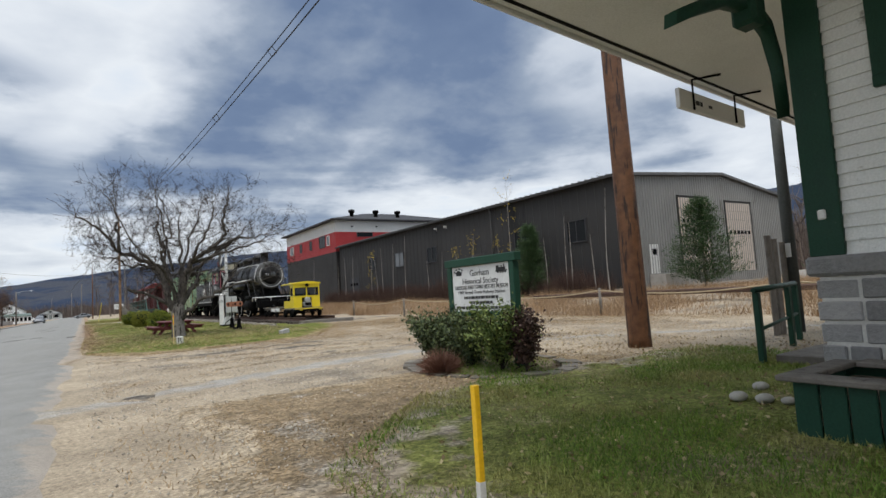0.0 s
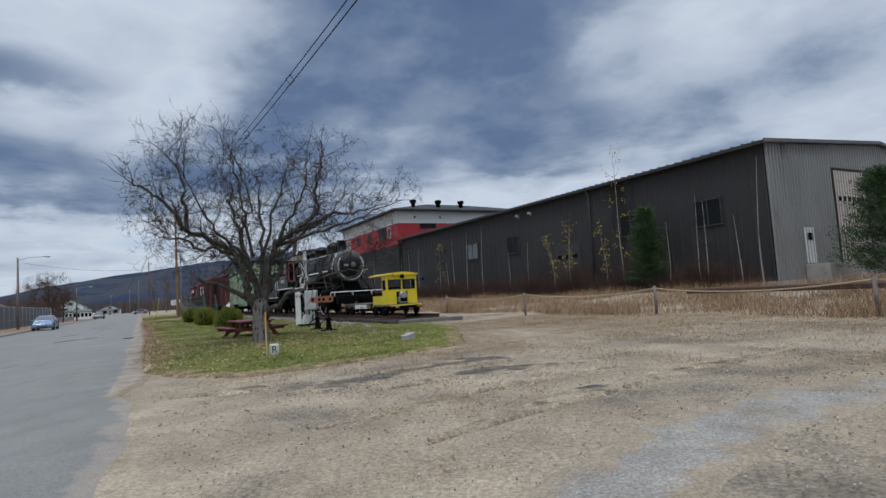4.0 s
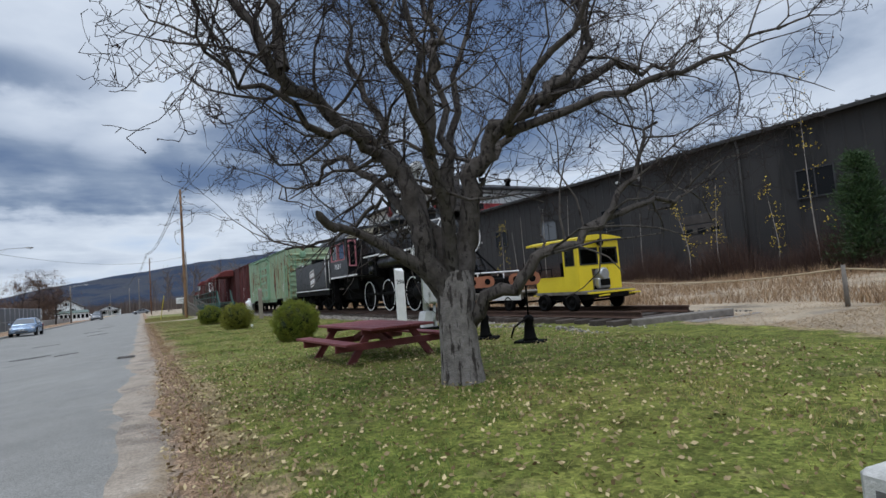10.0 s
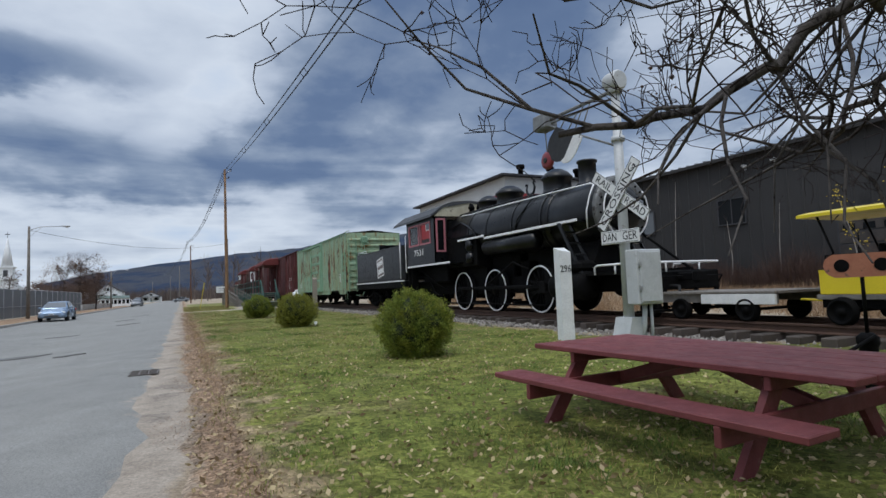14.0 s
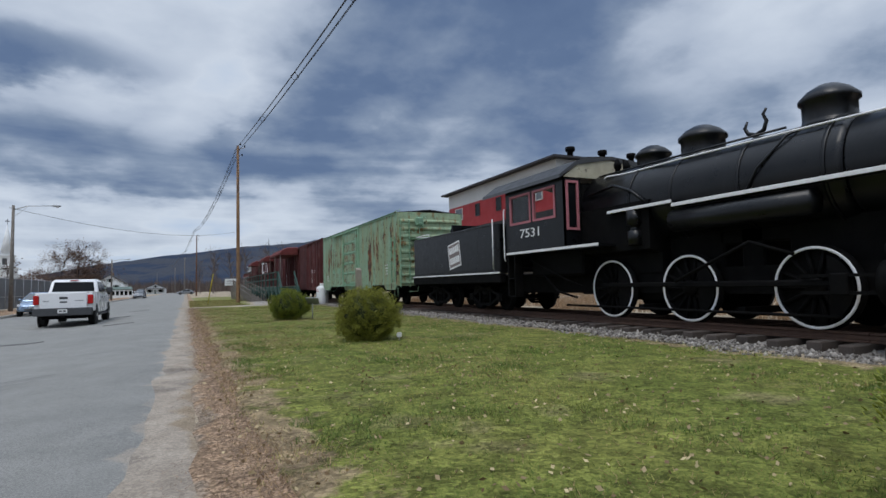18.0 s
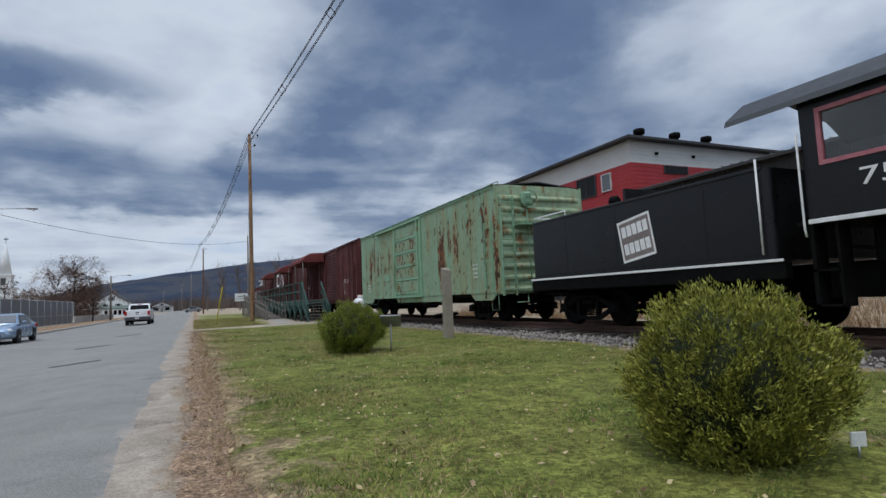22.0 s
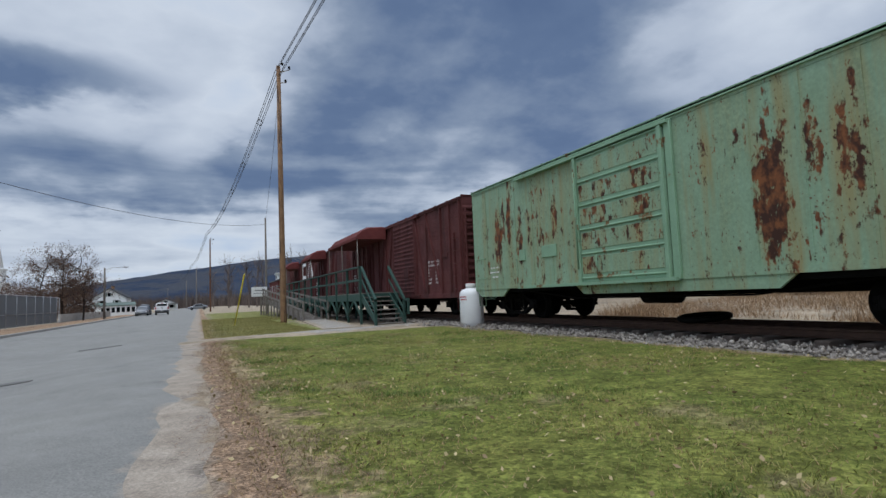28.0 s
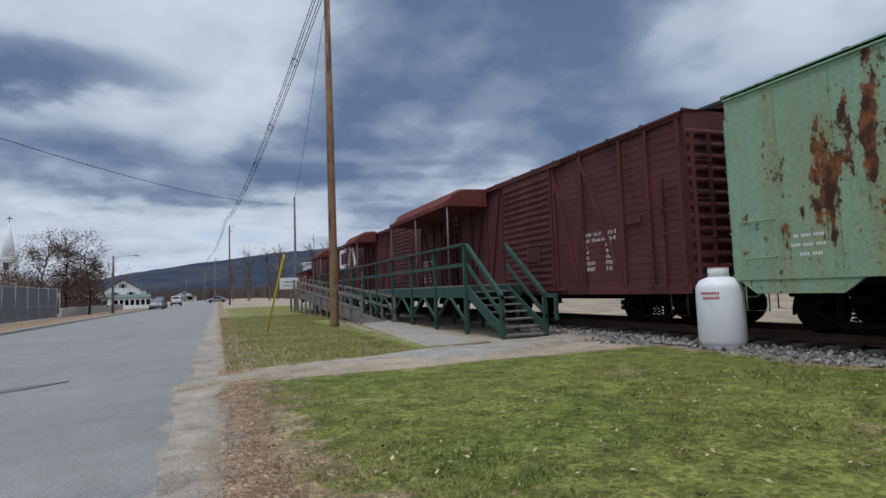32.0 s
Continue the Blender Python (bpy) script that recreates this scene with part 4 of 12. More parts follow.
def make_ridge():
    """The wooded mountains round the valley."""
    table = [(-100, 3.0), (-60, 2.5), (-30, 1.6), (-12, 1.45), (-7, 2.5), (-2, 3.2), (3, 3.95), (8, 4.45), (14, 5.0), (25, 5.8), (40, 5.9), (60, 7.2), (75, 8.4), (95, 7.5), (130, 6), (180, 5), (260, 3)]
    az = np.radians(np.linspace(-100, 260, 721))
    el = np.interp(np.degrees(az), [t[0] for t in table], [t[1] for t in table])
    rows, verts = 10, []
    for r in range(rows):
        s = r / (rows - 1)
        for a, e in zip(az, el):
            d = 1250 + 900 * s
            crest = 2150 * math.tan(radians(e))
            h = crest * s ** 0.8 * (1 + 0.10 * noise.noise((a * 9, s * 3, 2.0)) + 0.03 * noise.noise((a * 60, s * 9, 5.0)) + 0.012 * noise.noise((a * 300, s * 30, 8.0)))
            verts.append((d * math.sin(a), d * math.cos(a) + 30, h - 12 * (1 - s)))
    n = len(az)
    faces = [(r * n + i, r * n + i + 1, (r + 1) * n + i + 1, (r + 1) * n + i) for r in range(rows - 1) for i in range(n - 1)]
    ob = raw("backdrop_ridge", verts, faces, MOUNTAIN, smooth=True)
    tagged(ob, "wooded mountain ridge far behind, blue haze in its colour", "mountain", kind="structure")


make_ridge()


# ---- the two large buildings ----
def frame_window(parent, x, y0, y1, z0, z1, frame_mat, pane_mat, depth=0.08, bar=0.07, name="window", mullions=0):
    """A window on a wall that faces -x."""
    w = part(name, Shape().box(x - depth, x + 0.02, y0 - bar, y0, z0 - bar, z1 + bar).box(x - depth, x + 0.02, y1, y1 + bar, z0 - bar, z1 + bar)
             .box(x - depth, x + 0.02, y0, y1, z0 - bar, z0).box(x - depth, x + 0.02, y0, y1, z1, z1 + bar), frame_mat, parent)
    part("pane", Shape().box(x - 0.03, x - 0.01, y0, y1, z0, z1), pane_mat, w)
    for i in range(mullions):
        y = y0 + (y1 - y0) * (i + 1) / (mullions + 1)
        part("mullion", Shape().box(x - depth * 0.7, x - 0.03, y - 0.03, y + 0.03, z0, z1), frame_mat, w)
    return w


def make_warehouse():
    house = thing("warehouse", "long dark grey sheet-metal warehouse with low gable roof", "warehouse", (0, 0, 0))
    x0, x1, y0, y1, xr = 33.2, 55.6, 25.6, 71.1, 45.4
    eave, ridge, east_eave = 7.86, 8.62, 7.12
    # ribbed west wall
    wall = Shape()
    step, y = 0.76, y0
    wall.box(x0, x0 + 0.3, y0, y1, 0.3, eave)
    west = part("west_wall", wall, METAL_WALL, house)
    while y < y1 - 0.1:
        part("rib", Shape().prism([(x0, y), (x0 - 0.035, y + 0.05), (x0 - 0.035, y + 0.11), (x0, y + 0.16)], 0.5, eave, axis=2), METAL_WALL, west)
        y += step
    gable = part("south_gable", Shape().prism([(x0 + 0.3, 0.3), (x1, 0.3), (x1, east_eave), (xr, ridge), (x0 + 0.3, eave)], y0 + 0.02, y0 + 0.3, axis=1), METAL_GABLE, house, "light grey corrugated metal gable")
    n = 78
    for i in range(n):
        xa, xb = x0 + (x1 - x0) * i / n, x0 + (x1 - x0) * (i + 1) / n
        w = xb - xa

        def top(x):
            return eave + (ridge - eave) * (x - x0) / (xr - x0) if x < xr else ridge + (east_eave - ridge) * (x - xr) / (x1 - xr)
        ztop = min(top(xa), top(xb))
        part("corrugation", Shape().add([(xa, y0, 0.6), (xa + w * 0.35, y0, 0.6), (xa + w * 0.5, y0 - 0.10, 0.6), (xa + w * 0.85, y0 - 0.10, 0.6), (xb, y0, 0.6),
                   (xa, y0, top(xa)), (xa + w * 0.35, y0, ztop), (xa + w * 0.5, y0 - 0.10, ztop), (xa + w * 0.85, y0 - 0.10, ztop), (xb, y0, top(xb))],
                  [(k, k + 1, k + 6, k + 5) for k in range(4)]), METAL_GABLE, gable)
    part("east_wall", Shape().box(x1 - 0.3, x1, y0 + 0.3, y1, 0.3, east_eave), METAL_GABLE, house)
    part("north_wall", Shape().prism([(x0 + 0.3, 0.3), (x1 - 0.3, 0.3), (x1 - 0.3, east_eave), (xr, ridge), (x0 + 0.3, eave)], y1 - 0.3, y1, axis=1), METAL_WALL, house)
    part("foundation", Shape().box(x0 - 0.08, x1 + 0.08, y0 - 0.08, y1, -0.2, 0.62), CONCRETE, house, "pale concrete foundation")
    for a, b, za, zb in ((x0 - 0.35, xr, eave - 0.02, ridge + 0.03), (xr, x1 + 0.35, ridge + 0.03, east_eave - 0.02)):
        slab = Shape().add([(a, y0 - 0.3, za), (b, y0 - 0.3, zb), (b, y1 + 0.3, zb), (a, y1 + 0.3, za),
                            (a, y0 - 0.3, za + 0.12), (b, y0 - 0.3, zb + 0.12), (b, y1 + 0.3, zb + 0.12), (a, y1 + 0.3, za + 0.12)],
                           [(0, 3, 2, 1), (4, 5, 6, 7), (0, 1, 5, 4), (1, 2, 6, 5), (2, 3, 7, 6), (3, 0, 4, 7)])
        y = y0 - 0.3
        while y < y1 + 0.2:  # standing seams
            slab.add([(a, y, za + 0.12), (b, y, zb + 0.12), (b, y + 0.05, zb + 0.12), (a, y + 0.05, za + 0.12), (a, y, za + 0.19), (b, y, zb + 0.19), (b, y + 0.05, zb + 0.19), (a, y + 0.05, za + 0.19)],
                     [(4, 5, 6, 7), (0, 1, 5, 4), (2, 3, 7, 6), (3, 0, 4, 7), (1, 2, 6, 5)])
            y += 0.6
        part("roof", slab, ROOF_METAL, house, "galvanised standing-seam roof")
    part("gutter", Shape().box(x0 - 0.50, x0 - 0.36, y0 - 0.3, y1 + 0.3, eave - 0.12, eave + 0.04), METAL_WALL, house)
    for y in (38.35,):
        part("downpipe", Shape().tube([(x0 - 0.3, y, eave - 0.1), (x0 - 0.12, y, eave - 0.5), (x0 - 0.12, y, 0.7)], 0.06), ROOF_METAL, house)
    for ya, yb, za, zb, dark in ((28.25, 29.9, 4.0, 5.42, 1), (33.9, 35.55, 4.1, 5.42, 1), (47.1, 48.75, 4.1, 5.5, 1), (53.65, 55.5, 4.15, 5.58, 0), (60.3, 62.0, 4.25, 5.62, 1)):
        frame_window(house, x0 - 0.03, ya, yb, za, zb, SHINGLE, DARK_GLASS if dark else PALE_GLASS, mullions=1)
    door = part("loading_door", Shape().box(x0 - 0.06, x0 + 0.02, 39.6, 42.45, 1.2, 4.2), SHINGLE, house, "weathered brown overhead door")
    for i in range(5):
        part("panel", Shape().box(x0 - 0.09, x0 - 0.06, 39.7, 42.35, 1.25 + 0.59 * i, 1.78 + 0.59 * i, 0.01), DOOR_BROWN, door)
    for i in range(3):
        part("pane", Shape().box(x0 - 0.11, x0 - 0.085, 39.95 + 0.85 * i, 40.45 + 0.85 * i, 3.05, 3.35), DARK_GLASS, door)
    low = part("low_door", Shape().box(x0 - 0.06, x0 + 0.02, 65.2, 68.0, 1.0, 3.6), SHINGLE, house)
    for i in range(3):
        part("pane", Shape().box(x0 - 0.09, x0 - 0.055, 65.5 + 0.85 * i, 66.0 + 0.85 * i, 2.6, 2.9), DARK_GLASS, low)
    # doors in the gable
    for xa, xb, za, zb in ((39.75, 43.3, 1.4, 6.75), (45.75, 49.3, 1.3, 6.6)):
        frame = part("garage_door", Shape().box(xa - 0.15, xa, y0 - 0.10, y0, za, zb + 0.15).box(xb, xb + 0.15, y0 - 0.10, y0, za, zb + 0.15).box(xa, xb, y0 - 0.10, y0, zb, zb + 0.15), METAL_WALL, house, "faded peach sectional garage door")
        k = 8
        for i in range(k):
            part("panel", Shape().box(xa, xb, y0 - 0.085, y0 - 0.02, za + (zb - za) * i / k + 0.01, za + (zb - za) * (i + 1) / k - 0.01, 0.01), PEACH, frame)
        for row in (4,) if xa > 43 else (5,):
            for i in range(6):
                part("pane", Shape().box(xa + 0.3 + 0.52 * i, xa + 0.62 + 0.52 * i, y0 - 0.10, y0 - 0.08, za + (zb - za) * row / k + 0.2, za + (zb - za) * row / k + 0.48), DARK_GLASS, frame)
    man = part("entry_door", Shape().box(36.1, 37.0, y0 - 0.10, y0 - 0.05, 1.45, 3.4, 0.01), WHITE, house, "white steel entry door")
    part("pane", Shape().box(36.35, 36.75, y0 - 0.115, y0 - 0.10, 2.7, 3.1), DARK_GLASS, man)
    stoop = part("stoop", Shape().box(35.8, 38.6, y0 - 1.3, y0 - 0.1, 0.2, 1.4, 0.02), CONCRETE, house)
    for i in range(5):
        part("step", Shape().box(38.6 + 0.28 * i, 38.9 + 0.28 * i, y0 - 1.3, y0 - 0.1, 0.2, 1.2 - 0.2 * i, 0.01), CONCRETE, stoop)
    for y, z in ((45.2, 7.12), (46.9, 7.12)):
        lamp = part("wall_lamp", Shape().box(x0 - 0.30, x0 - 0.03, y - 0.12, y + 0.12, z, z + 0.16, 0.03), WHITE, house)
        part("bracket", Shape().box(x0 - 0.06, x0, y - 0.05, y + 0.05, z - 0.15, z), STEEL, lamp)


def make_red_building():
    house = thing("red_building", "red and white sided mill building with dark hip roof", "building", (0, 0, 0))
    x0, x1, y0, y1 = 32.9, 56.0, 71.5, 92.5
    for name, za, zb, mat, label in (("base_wall", 0.0, 7.4, METAL_WALL, "dark grey lower wall"), ("red_wall", 7.4, 10.05, BRIGHT_RED, "bright red siding"), ("white_wall", 10.05, 11.75, CREAM, "off-white upper siding")):
        ring = Shape()
        ring.box(x0, x1, y0, y0 + 0.3, za, zb).box(x0, x0 + 0.3, y0 + 0.3, y1, za, zb).box(x1 - 0.3, x1, y0 + 0.3, y1, za, zb).box(x0 + 0.3, x1 - 0.3, y1 - 0.3, y1, za, zb)
        side = part(name, ring, mat, house, label)
        for i in range(int((zb - za) / 0.3)):
            z = za + 0.3 * i
            part("siding_lap", Shape().box(x0 - 0.02, x1, y0 - 0.02, y0, z + 0.27, z + 0.3).box(x0 - 0.02, x0, y0, y1, z + 0.27, z + 0.3), mat, side)
    e, o = 11.8, 0.7
    xa, xb, ya, yb = x0 - o, x1 + o, y0 - o, y1 + o
    rise, run = 2.3, 9.5
    hip = [(xa, ya, e), (xb, ya, e), (xb, yb, e), (xa, yb, e), (xa + run, ya + run, e + rise), (xb - run, ya + run, e + rise), (xb - run, yb - run, e + rise), (xa + run, yb - run, e + rise)]
    part("roof", Shape().add(hip + [(x, y, e - 0.18) for x, y, _ in hip[:4]],
                             [(0, 1, 5, 4), (1, 2, 6, 5), (2, 3, 7, 6), (3, 0, 4, 7), (4, 5, 6, 7), (8, 9, 1, 0), (9, 10, 2, 1), (10, 11, 3, 2), (11, 8, 0, 3), (8, 11, 10, 9)]), SHINGLE, house, "dark shingled hip roof")
    for x, y in ((36.6, 74.2), (40.4, 74.2), (44.0, 74.2)):
        vent = part("roof_vent", Shape().disc((x, y, 12.6), (0, 0, 1), [(0, 0.28), (0.55, 0.28), (0.55, 0.42), (0.75, 0.46), (0.95, 0.42), (1.02, 0.1)], 12), SOOT, house)
    frame_window(house, x0 - 0.02, 73.6, 74.5, 8.5, 9.7, CREAM, PALE_GLASS)
    frame_window(house, x0 - 0.02, 75.3, 77.4, 8.4, 9.9, SHINGLE, DARK_GLASS, mullions=1)
    frame_window(house, x0 - 0.02, 80.6, 81.4, 8.5, 9.7, SHINGLE, DARK_GLASS)
    frame_window(house, x0 - 0.02, 85.0, 85.8, 8.5, 9.7, SHINGLE, DARK_GLASS)
    frame_window(house, x0 - 0.02, 89.0, 90.6, 8.5, 9.7, CREAM, PALE_GLASS)
    w = part("window", Shape().box(36.0, 38.4, y0 - 0.08, y0 - 0.02, 9.4, 10.0), SHINGLE, house)
    part("pane", Shape().box(36.1, 38.3, y0 - 0.10, y0 - 0.08, 9.45, 9.95), DARK_GLASS, w)
    for x in (35.2, 38.9):
        part("wall_lamp", Shape().box(x, x + 0.25, y0 - 0.2, y0 - 0.02, 10.7, 10.9, 0.03), SOOT, house)
    part("awning_roof", Shape().prism([(y0 - 2.0, 8.4), (y0, 8.9), (y0, 9.0), (y0 - 2.0, 8.5)], 38.0, 50.0, axis=0), ROOF_METAL, house)


make_warehouse()
make_red_building()


# ---- track and ballast ----
def make_track():
    track = thing("railway_track", "rusty rails on dark creosoted ties", "railway track", (TRACK_X, 0, 0))
    track["kind"] = "structure"
    tie = mesh_of("tie", Shape().box(-1.28, 1.28, -0.11, 0.11, -0.02, 0.15, 0.015), TIE_WOOD)
    y, i = 29.1, 0
    rng = random.Random(4)
    while y < 108:
        ob = new("tie", tie)
        ob.parent = track
        ob.matrix_basis = pose(rng.uniform(-0.07, 0.07), y, rng.uniform(-0.015, 0.01), 0, 0, rng.uniform(-1.5, 1.5))
        y += 0.54 + rng.uniform(-0.03, 0.03)
        i += 1
    rail_outline = [(-0.065, 0.15), (0.065, 0.15), (0.065, 0.165), (0.014, 0.185), (0.012, 0.255), (0.036, 0.265), (0.036, 0.296), (0.026, 0.30),
                    (-0.026, 0.30), (-0.036, 0.296), (-0.036, 0.265), (-0.012, 0.255), (-0.014, 0.185), (-0.065, 0.165)]
    for side in (-1, 1):
        y = 28.75
        while y < 110:
            part("rail", Shape().prism([(side * 0.752 + a, b) for a, b in rail_outline], y, y + 9.98, axis=1), RAIL_STEEL, track)
            part("joint_bar", Shape().box(side * 0.752 - 0.03, side * 0.752 + 0.03, y + 9.6, y + 10.35, 0.19, 0.25), RAIL_STEEL, track)
            y += 10
    part("end_tie", Shape().box(-1.3, 1.3, -0.11, 0.11, 0.0, 0.16, 0.02, m=pose(0.25, 28.5, 0, 0, 0, -9)), GREY_WOOD, track, "weathered grey timber across the track end")

    xs = [(-2.55, -0.03), (-2.0, 0.045), (-1.4, 0.085), (-0.7, 0.095), (0, 0.095), (0.7, 0.095), (1.4, 0.085), (2.1, 0.04), (2.8, -0.03)]
    rows, verts = [28.0 + 0.25 * k for k in range(330)], []
    for y in rows:
        grow = min(1.0, (y - 27.9) / 1.2)
        for x, z in xs:
            bare = (0.11 if abs(x) > 1.0 else 0.05) * max(0.35, min(1.0, (52 - y) / 16))
            verts.append((TRACK_X + x * (0.8 + 0.2 * grow) + 0.2 * wobble(x * 3, y, 0.8, 3), y, max(-0.03, z - bare) * grow + 0.02 * wobble(x, y, 0.3, 5)))
    n = len(xs)
    faces = [(i * n + j, i * n + j + 1, (i + 1) * n + j + 1, (i + 1) * n + j) for i in range(len(rows) - 1) for j in range(n - 1)]
    bed = raw("ballast", verts, faces, BALLAST, smooth=True)
    tagged(bed, "pale grey crushed stone ballast under the track", "ballast", kind="structure")
    # loose stones on the near side of the bed
    rng = np.random.RandomState(7)
    base = [(0, 0, 1), (0.9, 0, 0.1), (0.28, 0.85, 0.1), (-0.72, 0.53, 0.1), (-0.72, -0.53, 0.1), (0.28, -0.85, 0.1), (0, 0, -0.6)]
    tri = [(0, 1, 2), (0, 2, 3), (0, 3, 4), (0, 4, 5), (0, 5, 1), (6, 2, 1), (6, 3, 2), (6, 4, 3), (6, 5, 4), (6, 1, 5)]
    base, tri = np.array(base), np.array(tri)
    count = 15000
    y = 28.2 + rng.rand(count) ** 1.15 * 50
    x = np.where(rng.rand(count) < 0.75, TRACK_X - 2.25 + rng.rand(count) * 1.45, TRACK_X - 0.7 + rng.rand(count) * 3.0)
    x = x + 0.28 * np.sin(y * 1.7) * (x < TRACK_X - 1.9)
    z = np.interp(x - TRACK_X, [a for a, _ in xs], [b for _, b in xs]) + 0.01
    z = z - 0.10 * np.clip((50 - y) / 14, 0.25, 1.0) * (np.abs(x - TRACK_X) < 1.9)
    keep = np.abs(x - TRACK_X + 0.752) > 0.12
    x, y, z = x[keep], y[keep], z[keep]
    count = len(x)
    size = 0.018 + 0.035 * rng.rand(count) ** 2
    verts = base[None] * (size[:, None, None] * (0.7 + 0.6 * rng.rand(count, 1, 3)))
    turn = rng.rand(count) * 6.28
    c, s = np.cos(turn)[:, None], np.sin(turn)[:, None]
    vx, vy = verts[:, :, 0] * c - verts[:, :, 1] * s, verts[:, :, 0] * s + verts[:, :, 1] * c
    verts = np.stack([vx + x[:, None], vy + y[:, None], verts[:, :, 2] + z[:, None]], -1)
    faces = (tri[None] + (np.arange(count) * len(base))[:, None, None]).reshape(-1, 3)
    ob = raw("ballast_stones", verts.reshape(-1, 3), faces, STONES)
    tagged(ob, "loose pale stones on the ballast", "gravel", kind="stuff")
    # gravel scattered over the dirt lot
    count = 60000
    x, y = 4.7 + rng.rand(count) * 13, 3 + rng.rand(count) * 16
    keep = (y < 18.2 + 0.0 * x)
    cluster = np.array([wobble(a, b, 1.6, 11) for a, b in zip(x, y)]) + 0.5 * rng.rand(count)
    keep &= cluster > 0.02
    x, y = x[keep], y[keep]
    count = len(x)
    size = 0.003 + 0.013 * rng.rand(count) ** 4.0
    verts = base[None] * (size[:, None, None] * (0.7 + 0.6 * rng.rand(count, 1, 3)))
    verts = verts + np.stack([x, y, np.full(count, 0.008)], -1)[:, None]
    faces = (tri[None] + (np.arange(count) * len(base))[:, None, None]).reshape(-1, 3)
    ob = raw("lot_gravel", verts.reshape(-1, 3), faces, LOT_STONES)
    tagged(ob, "small loose gravel on the dirt lot", "gravel", kind="stuff")
    # clods of dark earth along the damp stretches
    count = 1700
    x = 5.2 + 6.6 * rng.rand(count)
    y = np.where(rng.rand(count) < 0.6, 16.75, np.where(rng.rand(count) < 0.6, 15.8, 13.8)) + rng.normal(0, 0.36, count)
    size = 0.004 + 0.013 * rng.rand(count) ** 3
    verts = base[None] * (size[:, None, None] * (0.7 + 0.6 * rng.rand(count, 7, 3)) * np.array([1.3, 1.0, 0.55])) + np.stack([x, y, np.full(count, 0.016)], -1)[:, None]
    faces = (tri[None] + (np.arange(count) * len(base))[:, None, None]).reshape(-1, 3)
    tagged(raw("earth_clods", verts.reshape(-1, 3), faces, CLODS), "dark crumbled clods of earth on the lot", "clods", kind="stuff")


make_track()


# ---- running gear shared by the cars ----
def wheel_shape(r, x, sign):
    """A freight wheel on the axle line; sign: -1 for the near rail."""
    return Shape().disc((x, 0, 0), (sign, 0, 0), [(-0.055, r + 0.025), (-0.03, r + 0.025), (-0.02, r), (0.075, r - 0.008), (0.075, r - 0.07), (0.035, r - 0.10), (0.03, 0.16), (0.085, 0.12), (0.085, 0.02)], 22)


def make_bogie(parent, y, base=1.62, r=0.40, name="bogie", label="cast steel freight truck with exposed springs"):
    """A four-wheel freight truck under a car whose middle is x = 0, with the rail at z = RAIL_Z."""
    z, h = RAIL_Z + r, base / 2
    bogie = part(name, Shape().box(-1.08, 1.08, y - 0.2, y + 0.2, z + 0.08, z + 0.28, 0.03), SOOT, parent, label)
    for s in (-1, 1):
        frame = Shape()
        x = s * 1.02
        top = [(y - h - 0.2, z + 0.10), (y - h + 0.16, z + 0.16), (y - 0.34, z + 0.30), (y + 0.34, z + 0.30), (y + h - 0.16, z + 0.16), (y + h + 0.2, z + 0.10)]
        low = [(y + h + 0.2, z - 0.10), (y + h - 0.15, z - 0.10), (y + 0.36, z - 0.27), (y - 0.36, z - 0.27), (y - h + 0.15, z - 0.10), (y - h - 0.2, z - 0.10)]
        frame.prism(top + [(p, q - 0.10) for p, q in reversed(top)], x - 0.06, x + 0.06)
        frame.prism([(p, q + 0.085) for p, q in reversed(low)] + low, x - 0.06, x + 0.06)
        for e in (-0.34, 0.34):
            frame.box(x - 0.06, x + 0.06, y + e - 0.045, y + e + 0.045, z - 0.2, z + 0.25)
        for e in (-h, h):
            frame.box(x - 0.09, x + 0.09, y + e - 0.13, y + e + 0.13, z - 0.10, z + 0.12, 0.03)
        part("side_frame", frame, SOOT, bogie)
    for e in (-h, h):
        axle = part("wheelset", Shape().tube([(-0.95, y + e, z), (0.95, y + e, z)], 0.07, 10), SOOT, bogie)
        for s in (-1, 1):
            shape = wheel_shape(r, s * 0.752, s)
            shape.v = [(a, b + y + e, c + z) for a, b, c in shape.v]
            w = part("wheel", shape, SOOT, bogie)
    for s in (-1, 1):
        for e in (-0.14, 0.0, 0.14):
            coil = [(s * 1.02 + 0.055 * math.cos(k * 1.05), y + e + 0.055 * math.sin(k * 1.05), z - 0.17 + 0.24 * k / 24) for k in range(25)]
            part("spring", Shape().tube(coil, 0.016, 5), SOOT, bogie)
    return bogie


def coupler(parent, y, sign, material=SOOT):
    c = part("coupler", Shape().box(-0.09, 0.09, y, y + sign * 0.45, RAIL_Z + 0.75, RAIL_Z + 0.93, 0.03).box(-0.16, 0.14, y + sign * 0.42, y + sign * 0.62, RAIL_Z + 0.70, RAIL_Z + 0.98, 0.05), material, parent)
    return c


